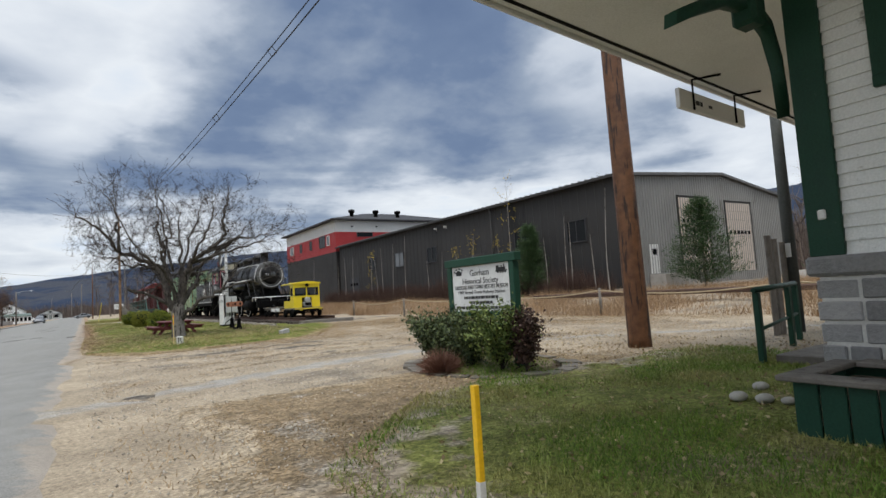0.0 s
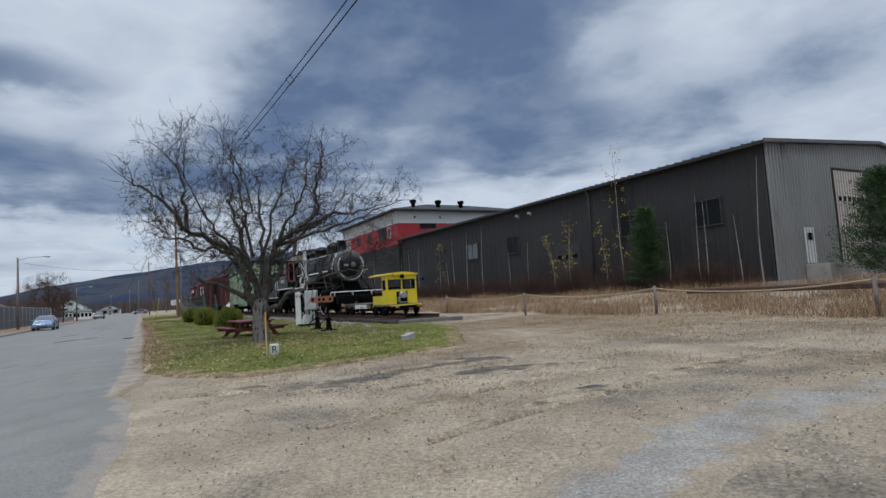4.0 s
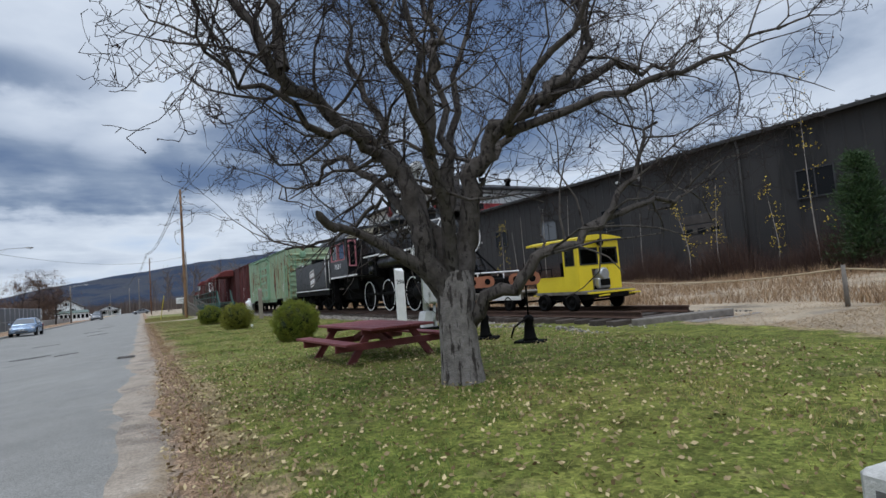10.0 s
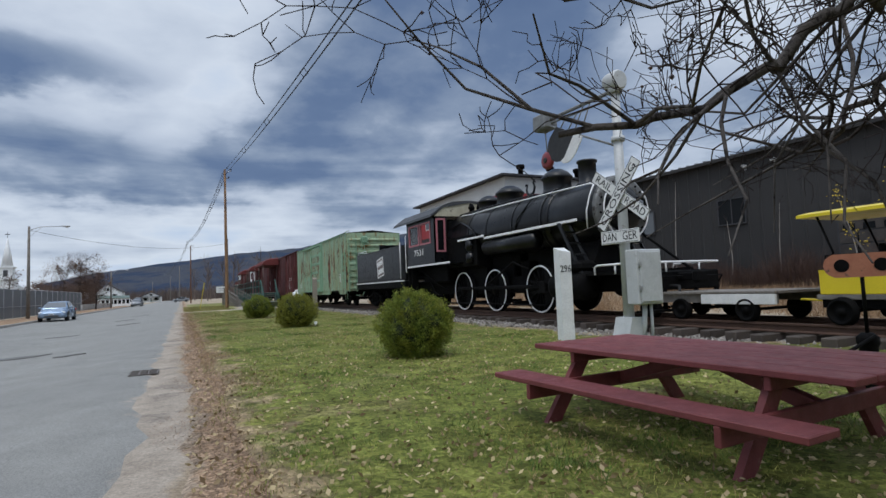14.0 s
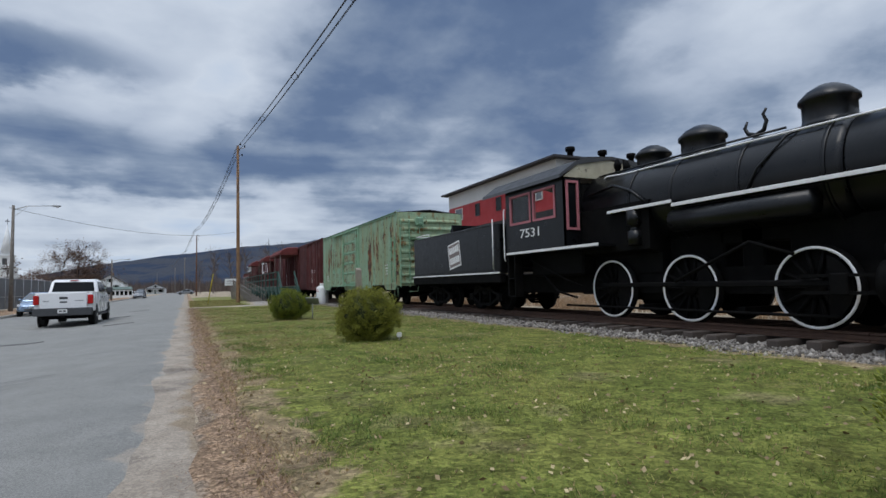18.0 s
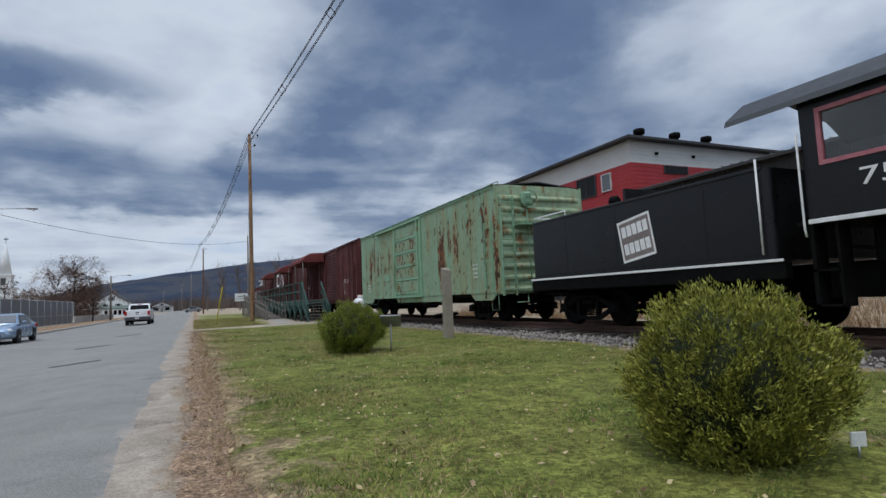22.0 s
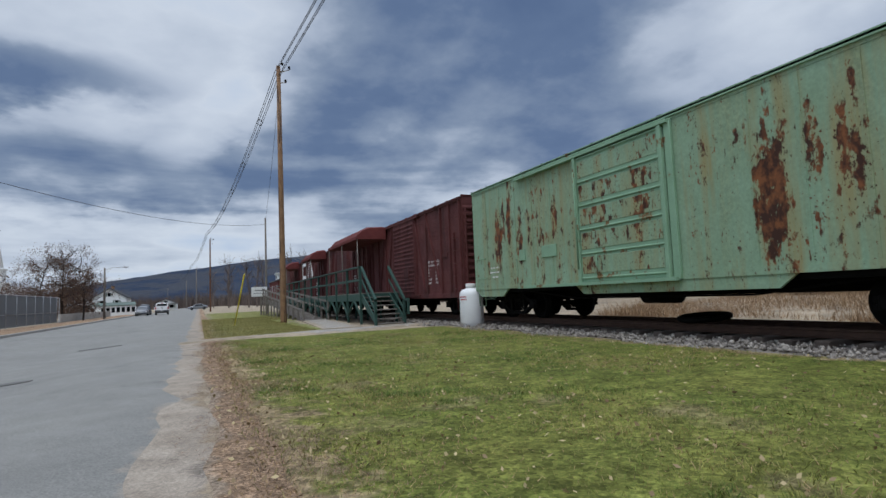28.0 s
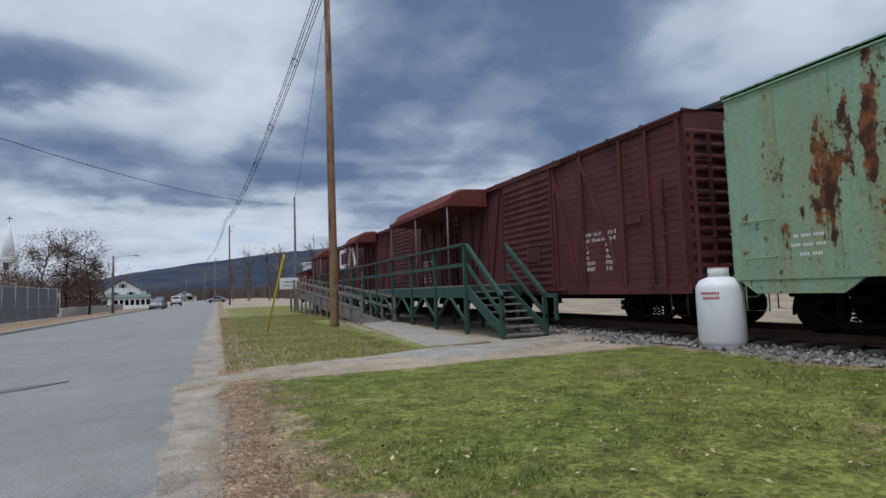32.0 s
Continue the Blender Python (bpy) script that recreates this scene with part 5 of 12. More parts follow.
def ladder(name, parent, pts_low, height, width, count, material, axis="y", out=(-0.06, 0)):
    """Rungs between two stiles, standing off a wall; axis: the way that the rungs run."""
    x, y, z = pts_low
    ox, oy = out
    s = Shape()
    for k in range(count):
        zz = z + height * (k + 0.5) / count
        a, b = ((x, y, zz), (x, y + width, zz)) if axis == "y" else ((x, y, zz), (x + width, y, zz))
        s.tube([a, (a[0] + ox, a[1] + oy, zz), (b[0] + ox, b[1] + oy, zz), b], 0.013, 5)
    for a in (0, width):
        p = (x, y + a) if axis == "y" else (x + a, y)
        s.box(p[0] + min(0, ox) * 0.5 - 0.018, p[0] + max(0, ox) * 0.5 + 0.018, p[1] + min(0, oy) * 0.5 - 0.018, p[1] + max(0, oy) * 0.5 + 0.018, z, z + height)
    return part(name, s, material, parent)


# ---- boxcars ----
def patchy_paint():
    """Pale green paint that has flaked to rust in a few large patches and many small runs."""
    m = GREEN_CAR.copy()
    m.name = "flaked_green_paint"
    nodes, links = m.node_tree.nodes, m.node_tree.links
    shader = [n for n in nodes if n.type == "BSDF_PRINCIPLED"][0]
    before = shader.inputs["Base Color"].links[0].from_socket
    coord = nodes.new("ShaderNodeTexCoord").outputs["Object"]
    split = nodes.new("ShaderNodeSeparateXYZ")
    links.new(coord, split.inputs[0])

    def maths(op, a, b=None, clamp=False):
        node = nodes.new("ShaderNodeMath")
        node.operation, node.use_clamp = op, clamp
        for slot, value in ((0, a), (1, b)):
            if value is None:
                continue
            if isinstance(value, (int, float)):
                node.inputs[slot].default_value = value
            else:
                links.new(value, node.inputs[slot])
        return node.outputs[0]

    def noisy(scale, squash, detail=8.0, warp=0.0):
        mapping = nodes.new("ShaderNodeMapping")
        mapping.inputs["Scale"].default_value = (1, 1, 1 / squash)
        links.new(coord, mapping.inputs[0])
        node = nodes.new("ShaderNodeTexNoise")
        node.inputs["Scale"].default_value, node.inputs["Detail"].default_value, node.inputs["Roughness"].default_value = scale, detail, 0.62
        node.inputs["Distortion"].default_value = warp
        links.new(mapping.outputs[0], node.inputs["Vector"])
        return node.outputs["Fac"]

    total = None
    # middle along the car, height, half width, half height, weight
    for y, z, w, h, k in ((-3.05, 2.35, 0.36, 1.35, 0.26), (-2.65, 3.4, 0.25, 0.45, 0.14), (-3.8, 3.1, 0.20, 0.7, 0.17), (-4.3, 2.9, 0.26, 1.2, 0.16), (-5.3, 3.3, 0.32, 1.0, 0.16), (-6.4, 3.2, 0.30, 1.2, 0.16), (-6.92, 2.5, 0.16, 1.8, 0.24), (-1.95, 3.3, 0.16, 0.6, 0.15),
                          (5.42, 2.6, 0.24, 1.25, 0.30), (5.10, 3.1, 0.15, 0.95, 0.25), (4.83, 3.1, 0.15, 0.80, 0.23), (6.24, 3.0, 0.25, 0.65, 0.10), (4.24, 2.45, 0.20, 0.85, 0.21), (3.78, 2.4, 0.18, 1.0, 0.22), (4.0, 3.1, 0.45, 0.25, 0.16), (2.61, 2.9, 0.15, 0.65, 0.21), (2.9, 2.42, 0.32, 0.22, 0.19), (0.2, 2.8, 1.3, 1.0, 0.08)):
        dy = maths("DIVIDE", maths("SUBTRACT", split.outputs[1], y), w)
        dz = maths("DIVIDE", maths("SUBTRACT", split.outputs[2], z), h)
        far = maths("ADD", maths("MULTIPLY", dy, dy), maths("MULTIPLY", dz, dz))
        bump = maths("MULTIPLY", maths("SUBTRACT", 1.0, far, True), k)
        total = bump if total is None else maths("ADD", total, bump)
    columns = maths("MULTIPLY", maths("SUBTRACT", noisy(2.6, 16.0, 4.0), 0.5), 0.62)
    flakes = maths("ADD", maths("ADD", noisy(6.5, 1.9, 8.0), columns), maths("MULTIPLY", total, 0.98))
    fine = maths("ADD", maths("ADD", noisy(17.0, 1.3, 5.0), maths("MULTIPLY", columns, 0.7)), maths("MULTIPLY", total, 0.5))
    value = maths("MAXIMUM", maths("SUBTRACT", flakes, 0.602), maths("SUBTRACT", fine, 0.628))
    mask = maths("MULTIPLY", value, 16.0, True)
    runs = maths("MULTIPLY", maths("SUBTRACT", maths("ADD", maths("ADD", noisy(3.5, 16.0, 5.0), columns), maths("MULTIPLY", total, 0.8)), 0.475), 3.6, True)
    tone = nodes.new("ShaderNodeValToRGB")
    tone.color_ramp.elements[0].color, tone.color_ramp.elements[0].position = (0.050, 0.022, 0.015, 1), 0.44
    tone.color_ramp.elements[1].color, tone.color_ramp.elements[1].position = (0.215, 0.080, 0.032, 1), 0.62
    links.new(noisy(6.0, 1.5), tone.inputs[0])

    def blend(fac, a, b):
        node = nodes.new("ShaderNodeMix")
        node.data_type = "RGBA"
        links.new(fac, node.inputs[0])
        for slot, v in ((6, a), (7, b)):
            if isinstance(v, tuple):
                node.inputs[slot].default_value = (*v, 1)
            else:
                links.new(v, node.inputs[slot])
        return node.outputs[2]

    colour = blend(maths("MULTIPLY", runs, 0.7), before, (0.30, 0.225, 0.09))
    colour = blend(mask, colour, tone.outputs[0])
    links.new(colour, shader.inputs["Base Color"])
    return m


def make_green_boxcar():
    L, W, z0, z1 = 7.0, 1.57, 1.18, 4.32
    car = thing("green_boxcar", "pale green steel boxcar with flaking rust patches", "boxcar", (TRACK_X - 0.02, 63.2, 0))
    side_mat = patchy_paint()
    for s in (-1, 1):
        side = Shape().box(s * W, s * (W - 0.06), -L + 0.05, L - 0.05, z0, z1)
        body = part("side", side, side_mat, car)
        for y in (-6.2, -5.35, -4.5, -3.65, -2.8, 2.75, 3.6, 4.45, 5.3, 6.15):
            part("sheet_seam", Shape().box(s * W, s * (W + 0.012), y - 0.03, y + 0.03, z0 + 0.135, z1 - 0.125), side_mat, body)
        part("bottom_sill", Shape().box(s * W, s * (W + 0.02), -L + 0.04, L - 0.04, z0, z0 + 0.13), side_mat, body)
        part("top_plate", Shape().box(s * W, s * (W + 0.008), -L + 0.04, L - 0.04, z1 - 0.12, z1 - 0.035), side_mat, body)
        part("roof_edge", Shape().box(s * (W - 0.02), s * (W + 0.04), -L + 0.02, L - 0.02, z1 - 0.032, z1 + 0.004), SHINGLE, body, "dark roof edge strip")
        rivets = Shape()
        for y in (-6.2, -5.35, -4.5, -3.65, -2.8, 2.75, 3.6, 4.45, 5.3, 6.15):
            for k in range(22):
                rivets.box(s * (W + 0.012), s * (W + 0.020), y - 0.009, y + 0.009, z0 + 0.2 + 0.132 * k, z0 + 0.218 + 0.132 * k)
        tagged(part("rivets", rivets, side_mat, body), kind="stuff")
        for a, b in ((-6.9, -5.2), (5.0, 6.95), (-3.4, 1.9)):
            part("sill_tab", Shape().prism([(a, z0), (b, z0), (b - 0.3, z0 - 0.22), (a + 0.3, z0 - 0.22)], s * W, s * (W - 0.05)), side_mat, body)
        # the door
        da, db = -1.10, 1.62
        door = part("door", Shape().box(s * (W + 0.02), s * (W + 0.075), da, db, z0 + 0.05, z1 - 0.20, 0.01), GREEN_CLEAN, car, "ribbed pale green sliding door")
        for a in (da, db - 0.10):
            part("door_stile", Shape().box(s * (W + 0.075), s * (W + 0.125), a, a + 0.10, z0 + 0.03, z1 - 0.18, 0.01), GREEN_CLEAN, door)
        for k in range(6):
            z = z0 + 0.10 + k * 0.555
            part("door_rib", Shape().box(s * (W + 0.075), s * (W + 0.104), da + 0.11, db - 0.11, z + 0.02, z + 0.062, 0.018), GREEN_CLEAN, door)
        for k in range(5):
            part("door_panel", Shape().box(s * (W + 0.070), s * (W + 0.084), da + 0.14, db - 0.14, z0 + 0.235 + k * 0.555, z0 + 0.62 + k * 0.555, 0.006), side_mat, door)
        part("door_track", Shape().box(s * W, s * (W + 0.15), da - 0.15, db + 2.6, z0 - 0.02, z0 + 0.05), GREEN_CLEAN, car)
        part("door_rail", Shape().box(s * W, s * (W + 0.13), da - 0.15, db + 2.6, z1 - 0.17, z1 - 0.10), GREEN_CLEAN, car)
        part("door_post", Shape().box(s * W, s * (W + 0.07), da - 0.19, da - 0.03, z0, z1 - 0.1, 0.01), GREEN_CLEAN, car)
        part("door_latch", Shape().tube([(s * (W + 0.14), db - 0.05, z0 + 0.35), (s * (W + 0.14), db - 0.05, z1 - 0.5)], 0.018), GREEN_CLEAN, door)
        part("door_handle", Shape().tube([(s * (W + 0.1), 0.9, z0 + 0.2), (s * (W + 0.16), 0.9, z0 + 0.22), (s * (W + 0.16), 0.9, z0 + 0.62), (s * (W + 0.1), 0.9, z0 + 0.64)], 0.014), GREEN_CLEAN, door)
        for y, z, a in ((2.55, z0 + 0.75, 0.65), (4.0, z0 + 0.75, 0.28)):
            part("placard_board", Shape().box(s * W, s * (W + 0.03), y, y + a, z, z + 0.3, 0.008), GREEN_CLEAN, car)
        ladder("side_ladder", car, (s * W, -6.75, z0 + 0.1), 2.0, 0.42, 6, GREEN_CLEAN, "y", (s * 0.07, 0))
        for y in (6.25,):
            for z in (z0 + 0.35, z0 + 0.95):
                part("grab_iron", Shape().tube([(s * W, y, z), (s * (W + 0.07), y, z), (s * (W + 0.07), y + 0.5, z), (s * W, y + 0.5, z)], 0.014), GREEN_CLEAN, car)
        # lettering bars
        for k, (y, z, w) in enumerate(((5.75, 1.80, 0.95), (5.75, 1.66, 1.05), (5.75, 1.52, 0.8), (-5.6, 2.05, 0.6), (-5.6, 1.92, 0.7), (-5.6, 1.79, 0.55), (-5.6, 1.66, 0.65))):
            n = int(w / 0.075)
            bars = Shape()
            for q in range(n):
                if q % 5 != 4:
                    bars.box(s * (W + 0.003), s * (W + 0.006), y - w / 4 + q * 0.038, y - w / 4 + q * 0.038 + 0.024, z, z + 0.05)
            part("worn_lettering", bars, WHITE, body, "faded white stencilled bars")
    # corrugated ends
    for s in (-1, 1):
        e = part("end", Shape().box(-W + 0.03, W - 0.03, s * (L - 0.05), s * L, z0 - 0.05, z1 + 0.02), END_PAINT, car, "corrugated mint green end with rusty ribs")
        for k in range(9):
            z = z0 + 0.08 + k * 0.335
            rings = []
            for t in range(9):
                f = t / 8
                x = -W + 0.14 + (2 * W - 0.28) * f
                bulge = 0.085 * min(1, 6 * min(f, 1 - f) + 0.05)
                rings.append([(x, s * L, z - 0.09), (x, s * (L + bulge * 0.8), z - 0.045), (x, s * (L + bulge), z), (x, s * (L + bulge * 0.8), z + 0.045), (x, s * L, z + 0.09)])
            part("rib", Shape().loft(rings, closed=False, caps=False), END_PAINT, e)
        for x in (-W - 0.01, W - 0.06):
            part("corner_post", Shape().box(x, x + 0.07, s * (L - 0.08), s * (L + 0.012), z0 - 0.03, z1 + 0.01, 0.015), side_mat, e)
        ladder("end_ladder", e, (-W + 0.12, s * (L + 0.06), z0 - 0.1), 2.9, 0.42, 8, GREEN_CLEAN, "x", (0, s * 0.10))
        part("crossover_step", Shape().box(-0.75, 0.75, s * L, s * (L + 0.25), z0 + 0.02, z0 + 0.05).tube([(-0.7, s * L, z0 + 0.25), (-0.7, s * (L + 0.2), z0 + 0.25), (0.7, s * (L + 0.2), z0 + 0.25), (0.7, s * L, z0 + 0.25)], 0.015), GREEN_CLEAN, e)
        if s < 0:
            part("brake_housing", Shape().box(-0.72, -0.38, -L - 0.22, -L - 0.02, 3.72, 4.12, 0.05), GREEN_CLEAN, e)
            rim = [(-0.55 + 0.27 * math.cos(a * 0.393), -L - 0.28, 3.9 + 0.27 * math.sin(a * 0.393)) for a in range(17)]
            wheel = Shape().tube(rim, 0.018, 6)
            for a in range(5):
                wheel.tube([(-0.55, -L - 0.26, 3.9), (-0.55 + 0.27 * math.cos(a * 1.257), -L - 0.28, 3.9 + 0.27 * math.sin(a * 1.257))], 0.012, 5)
            part("brake_wheel", wheel, GREEN_CLEAN, e)
            part("brake_rod", Shape().tube([(-0.55, -L - 0.1, 3.72), (-0.5, -L - 0.12, 1.2)], 0.016), GREEN_CLEAN, e)
            part("brake_platform", Shape().box(-0.95, -0.15, -L - 0.38, -L - 0.02, 3.12, 3.16), GREEN_CLEAN, e)
    # roof
    k = 14
    for i in range(k):
        a, b = -L + 2 * L * i / k, -L + 2 * L * (i + 1) / k
        part("roof_panel", Shape().add([(-W - 0.02, a, z1 - 0.03), (0, a, z1 + 0.13), (W + 0.02, a, z1 - 0.03), (-W - 0.02, a, z1), (0, a, z1 + 0.16), (W + 0.02, a, z1),
                                        (-W - 0.02, b, z1 - 0.03), (0, b, z1 + 0.13), (W + 0.02, b, z1 - 0.03), (-W - 0.02, b, z1), (0, b, z1 + 0.16), (W + 0.02, b, z1)],
                                       [(3, 4, 10, 9), (4, 5, 11, 10), (0, 6, 7, 1), (1, 7, 8, 2), (0, 3, 9, 6), (2, 8, 11, 5), (0, 1, 4, 3), (1, 2, 5, 4), (6, 9, 10, 7), (7, 10, 11, 8)]), SHINGLE, car, "dark tarred roof panel")
        part("roof_seam", Shape().add([(-W - 0.02, b - 0.05, z1), (-W - 0.02, b - 0.05, z1 + 0.05), (0, b - 0.05, z1 + 0.21), (W + 0.02, b - 0.05, z1 + 0.05), (W + 0.02, b - 0.05, z1),
                                       (-W - 0.02, b + 0.05, z1), (-W - 0.02, b + 0.05, z1 + 0.05), (0, b + 0.05, z1 + 0.21), (W + 0.02, b + 0.05, z1 + 0.05), (W + 0.02, b + 0.05, z1)],
                                      [(0, 1, 2, 3, 4), (9, 8, 7, 6, 5), (0, 5, 6, 1), (1, 6, 7, 2), (2, 7, 8, 3), (3, 8, 9, 4)]), SHINGLE, car)
    part("eave_angle", Shape().box(-W - 0.04, -W, -L, L, z1 - 0.06, z1 + 0.03), GREEN_CLEAN, car)
    part("roof_grab", Shape().tube([(-W + 0.2, -L + 0.1, z1), (-W + 0.2, -L + 0.1, z1 + 0.13), (-W + 0.2, -L + 0.75, z1 + 0.13), (-W + 0.2, -L + 0.75, z1)], 0.014), GREEN_CLEAN, car)
    # underframe
    part("underframe", Shape().box(-0.35, 0.35, -L, L, 0.86, 1.16, 0.02).box(-W + 0.1, W - 0.1, -L + 0.02, L - 0.02, 1.08, 1.2), SOOT, car)
    part("air_reservoir", Shape().disc((-0.7, -0.4, 0.90), (0, 1, 0), [(0, 0.05), (0.05, 0.2), (0.95, 0.2), (1.0, 0.05)], 14), SOOT, car)
    part("brake_cylinder", Shape().disc((0.5, 1.2, 0.92), (0, 1, 0), [(0, 0.16), (0.55, 0.16), (0.6, 0.06)], 14), SOOT, car)
    part("truss_rod", Shape().tube([(-1.2, -4.4, 1.08), (-1.2, -2.4, 0.86), (-1.2, 2.4, 0.86), (-1.2, 4.4, 1.08)], 0.02), SOOT, car)
    for y in (-5.1, 5.35):
        make_bogie(car, y)
    for s in (-1, 1):
        coupler(car, s * (L + 0.02), s)
        for x in (-W + 0.05, W - 0.05):
            for q in (0.0, 0.5):
                part("sill_step", Shape().tube([(x, s * (L - 0.12), z0), (x, s * (L - 0.12), z0 - 0.5), (x, s * (L - 0.52), z0 - 0.5), (x, s * (L - 0.52), z0)], 0.014) if q == 0 else
                     Shape().tube([(x * 0.4, s * (L + 0.03), z0 - 0.02), (x * 0.5, s * (L + 0.28), z0 - 0.3), (x * 0.75, s * (L + 0.28), z0 - 0.3)], 0.016), GREEN_CLEAN, car)
        part("air_hose", Shape().tube([(0.3, s * (L + 0.05), 1.02), (0.32, s * (L + 0.3), 0.92), (0.3, s * (L + 0.36), 0.66), (0.26, s * (L + 0.34), 0.5)], 0.03), RUBBER, car)
    return car


make_green_boxcar()


def make_red_boxcar():
    L, W, z0, z1 = 5.25, 1.50, 1.10, 4.40
    car = thing("red_boxcar", "oxide red outside-braced wooden boxcar", "boxcar", (TRACK_X - 0.02, 76.45, 0), group="museum boxcars")
    for s in (-1, 1):
        side = part("side", Shape().box(s * W, s * (W - 0.06), -L, L, z0, z1), RED_CAR, car)
        for k in range(20):
            part("sheathing_board", Shape().box(s * W, s * (W + 0.012), -L + 0.02, L - 0.02, z0 + 0.02 + 0.157 * k, z0 + 0.17 + 0.157 * k, 0.004), RED_CAR, side)
        part("side_sill", Shape().box(s * W, s * (W + 0.06), -L, L, z0 - 0.14, z0 + 0.04, 0.01), RED_CAR, car)
        part("top_plate", Shape().box(s * W, s * (W + 0.06), -L, L, z1 - 0.10, z1 + 0.02, 0.01), RED_CAR, car)
        for y in (-L + 0.05, -4.35, -3.55, -2.15, -1.0, 1.85, 2.95, 4.1, L - 0.12):
            part("side_post", Shape().box(s * W, s * (W + 0.085), y, y + 0.07, z0, z1 - 0.08, 0.01), RED_CAR, car)
        for a, b in ((-1.85, -0.95), (-3.45, -2.1), (2.75, 1.95), (4.05, 3.05)):
            za, zb = z0 + 0.05, z1 - 0.12
            part("diagonal_brace", Shape().add([(s * (W + dx), y + dy, z) for dx in (0.012, 0.075) for y, z, dy in ((a, za, 0), (a, za, 0.08), (b, zb, 0.08), (b, zb, 0))],
                                               [(0, 1, 2, 3), (4, 7, 6, 5), (0, 4, 5, 1), (1, 5, 6, 2), (2, 6, 7, 3), (3, 7, 4, 0)]), RED_CAR, car)
        door = part("door", Shape().box(s * (W + 0.03), s * (W + 0.10), -0.88, 1.72, z0 + 0.02, z1 - 0.12), RED_CAR, car, "ribbed red sliding door")
        for k in range(17):
            z = z0 + 0.12 + k * 0.175
            part("door_rib", Shape().box(s * (W + 0.10), s * (W + 0.135), -0.80, 1.64, z, z + 0.085, 0.025), RED_CAR, door)
        part("door_hatch", Shape().box(s * (W + 0.13), s * (W + 0.16), -0.30, 0.35, z0 + 0.75, z0 + 1.15, 0.01), RED_CAR, door)
        part("door_track", Shape().box(s * W, s * (W + 0.14), -1.4, 4.2, z1 - 0.13, z1 - 0.06).box(s * W, s * (W + 0.13), -1.4, 4.2, z0 - 0.04, z0 + 0.02), RED_CAR, car)
        if s < 0:
            for k, (words, w) in enumerate((("EXW 10-7 H 13-3", 1.22), ("EW 10-0 H 13-0", 1.18))):
                text_part("stencil", words, 0.12, WHITE_TRIM, side, facing(WEST, s * (W + 0.016), -2.62, 2.36 - 0.135 * k), 0.002, "small white stencilled data", width=w)
            for k, (words, figures) in enumerate((("IL", "40-6"), ("IW", "8-2"), ("IH", "10-8"), ("CU FT", "3723"), ("BUILT", "3-25"))):
                text_part("stencil", words, 0.12, WHITE_TRIM, side, facing(WEST, s * (W + 0.016), -2.08 - 0.045 * len(words), 2.09 - 0.135 * k), 0.002)
                text_part("stencil", figures, 0.12, WHITE_TRIM, side, facing(WEST, s * (W + 0.016), -2.95, 2.09 - 0.135 * k), 0.002)
        ladder("side_ladder", car, (s * (W + 0.02), -L + 0.12, z0 - 0.05), 2.2, 0.45, 5, RED_CAR, "y", (s * 0.08, 0))
        part("side_step", Shape().box(s * (W + 0.02), s * (W + 0.05), -4.05, -3.6, 2.45, 2.6).tube([(s * W, -L + 0.15, z0 - 0.1), (s * W, -L + 0.15, z0 - 0.55), (s * W, -L + 0.55, z0 - 0.55), (s * W, -L + 0.55, z0 - 0.1)], 0.016), RED_CAR, car)
    for s in (-1, 1):
        end = Shape().box(-W, W, s * (L - 0.02), s * (L + 0.02), z0 - 0.05, z1 + 0.1)
        e = part("end", end, RED_CAR, car, "corrugated red steel end")
        for k in range(13):
            z = z0 + 0.12 + k * 0.235
            rings = []
            for t in range(9):
                f = t / 8
                x = -W + 0.06 + (2 * W - 0.12) * f
                b = 0.085 * min(1, 7 * min(f, 1 - f) + 0.05)
                rings.append([(x, s * (L + 0.02), z - 0.08), (x, s * (L + 0.02 + b * 0.8), z - 0.045), (x, s * (L + 0.02 + b), z), (x, s * (L + 0.02 + b * 0.8), z + 0.045), (x, s * (L + 0.02), z + 0.08)])
            part("end_rib", Shape().loft(rings, closed=False, caps=False), RED_CAR, e)
        ladder("end_ladder", e, (-W + 0.1, s * (L + 0.08), z0), 2.9, 0.42, 8, RED_CAR, "x", (0, s * 0.10))
        rim = [(0.15 + 0.24 * math.cos(a * 0.393), s * (L + 0.30), 4.05 + 0.24 * math.sin(a * 0.393)) for a in range(17)]
        part("brake_wheel", Shape().tube(rim, 0.016, 6).tube([(0.15, s * (L + 0.05), 4.05), (0.15, s * (L + 0.31), 4.05)], 0.03).tube([(-0.09, s * (L + 0.3), 4.05), (0.39, s * (L + 0.3), 4.05)], 0.01).tube([(0.15, s * (L + 0.3), 3.81), (0.15, s * (L + 0.3), 4.29)], 0.01), RED_CAR, e)
        part("brake_mast", Shape().tube([(0.15, s * (L + 0.16), 1.1), (0.15, s * (L + 0.16), 4.0)], 0.018), RED_CAR, e)
        part("brake_step", Shape().box(-0.2, 0.5, s * (L + 0.02), s * (L + 0.36), 3.3, 3.34), RED_CAR, e)
    roof = part("roof", Shape().box(-W + 0.05, W - 0.05, -L, L, z1 - 0.02, z1 + 0.03), RED_CAR, car, "shallow peaked red roof")
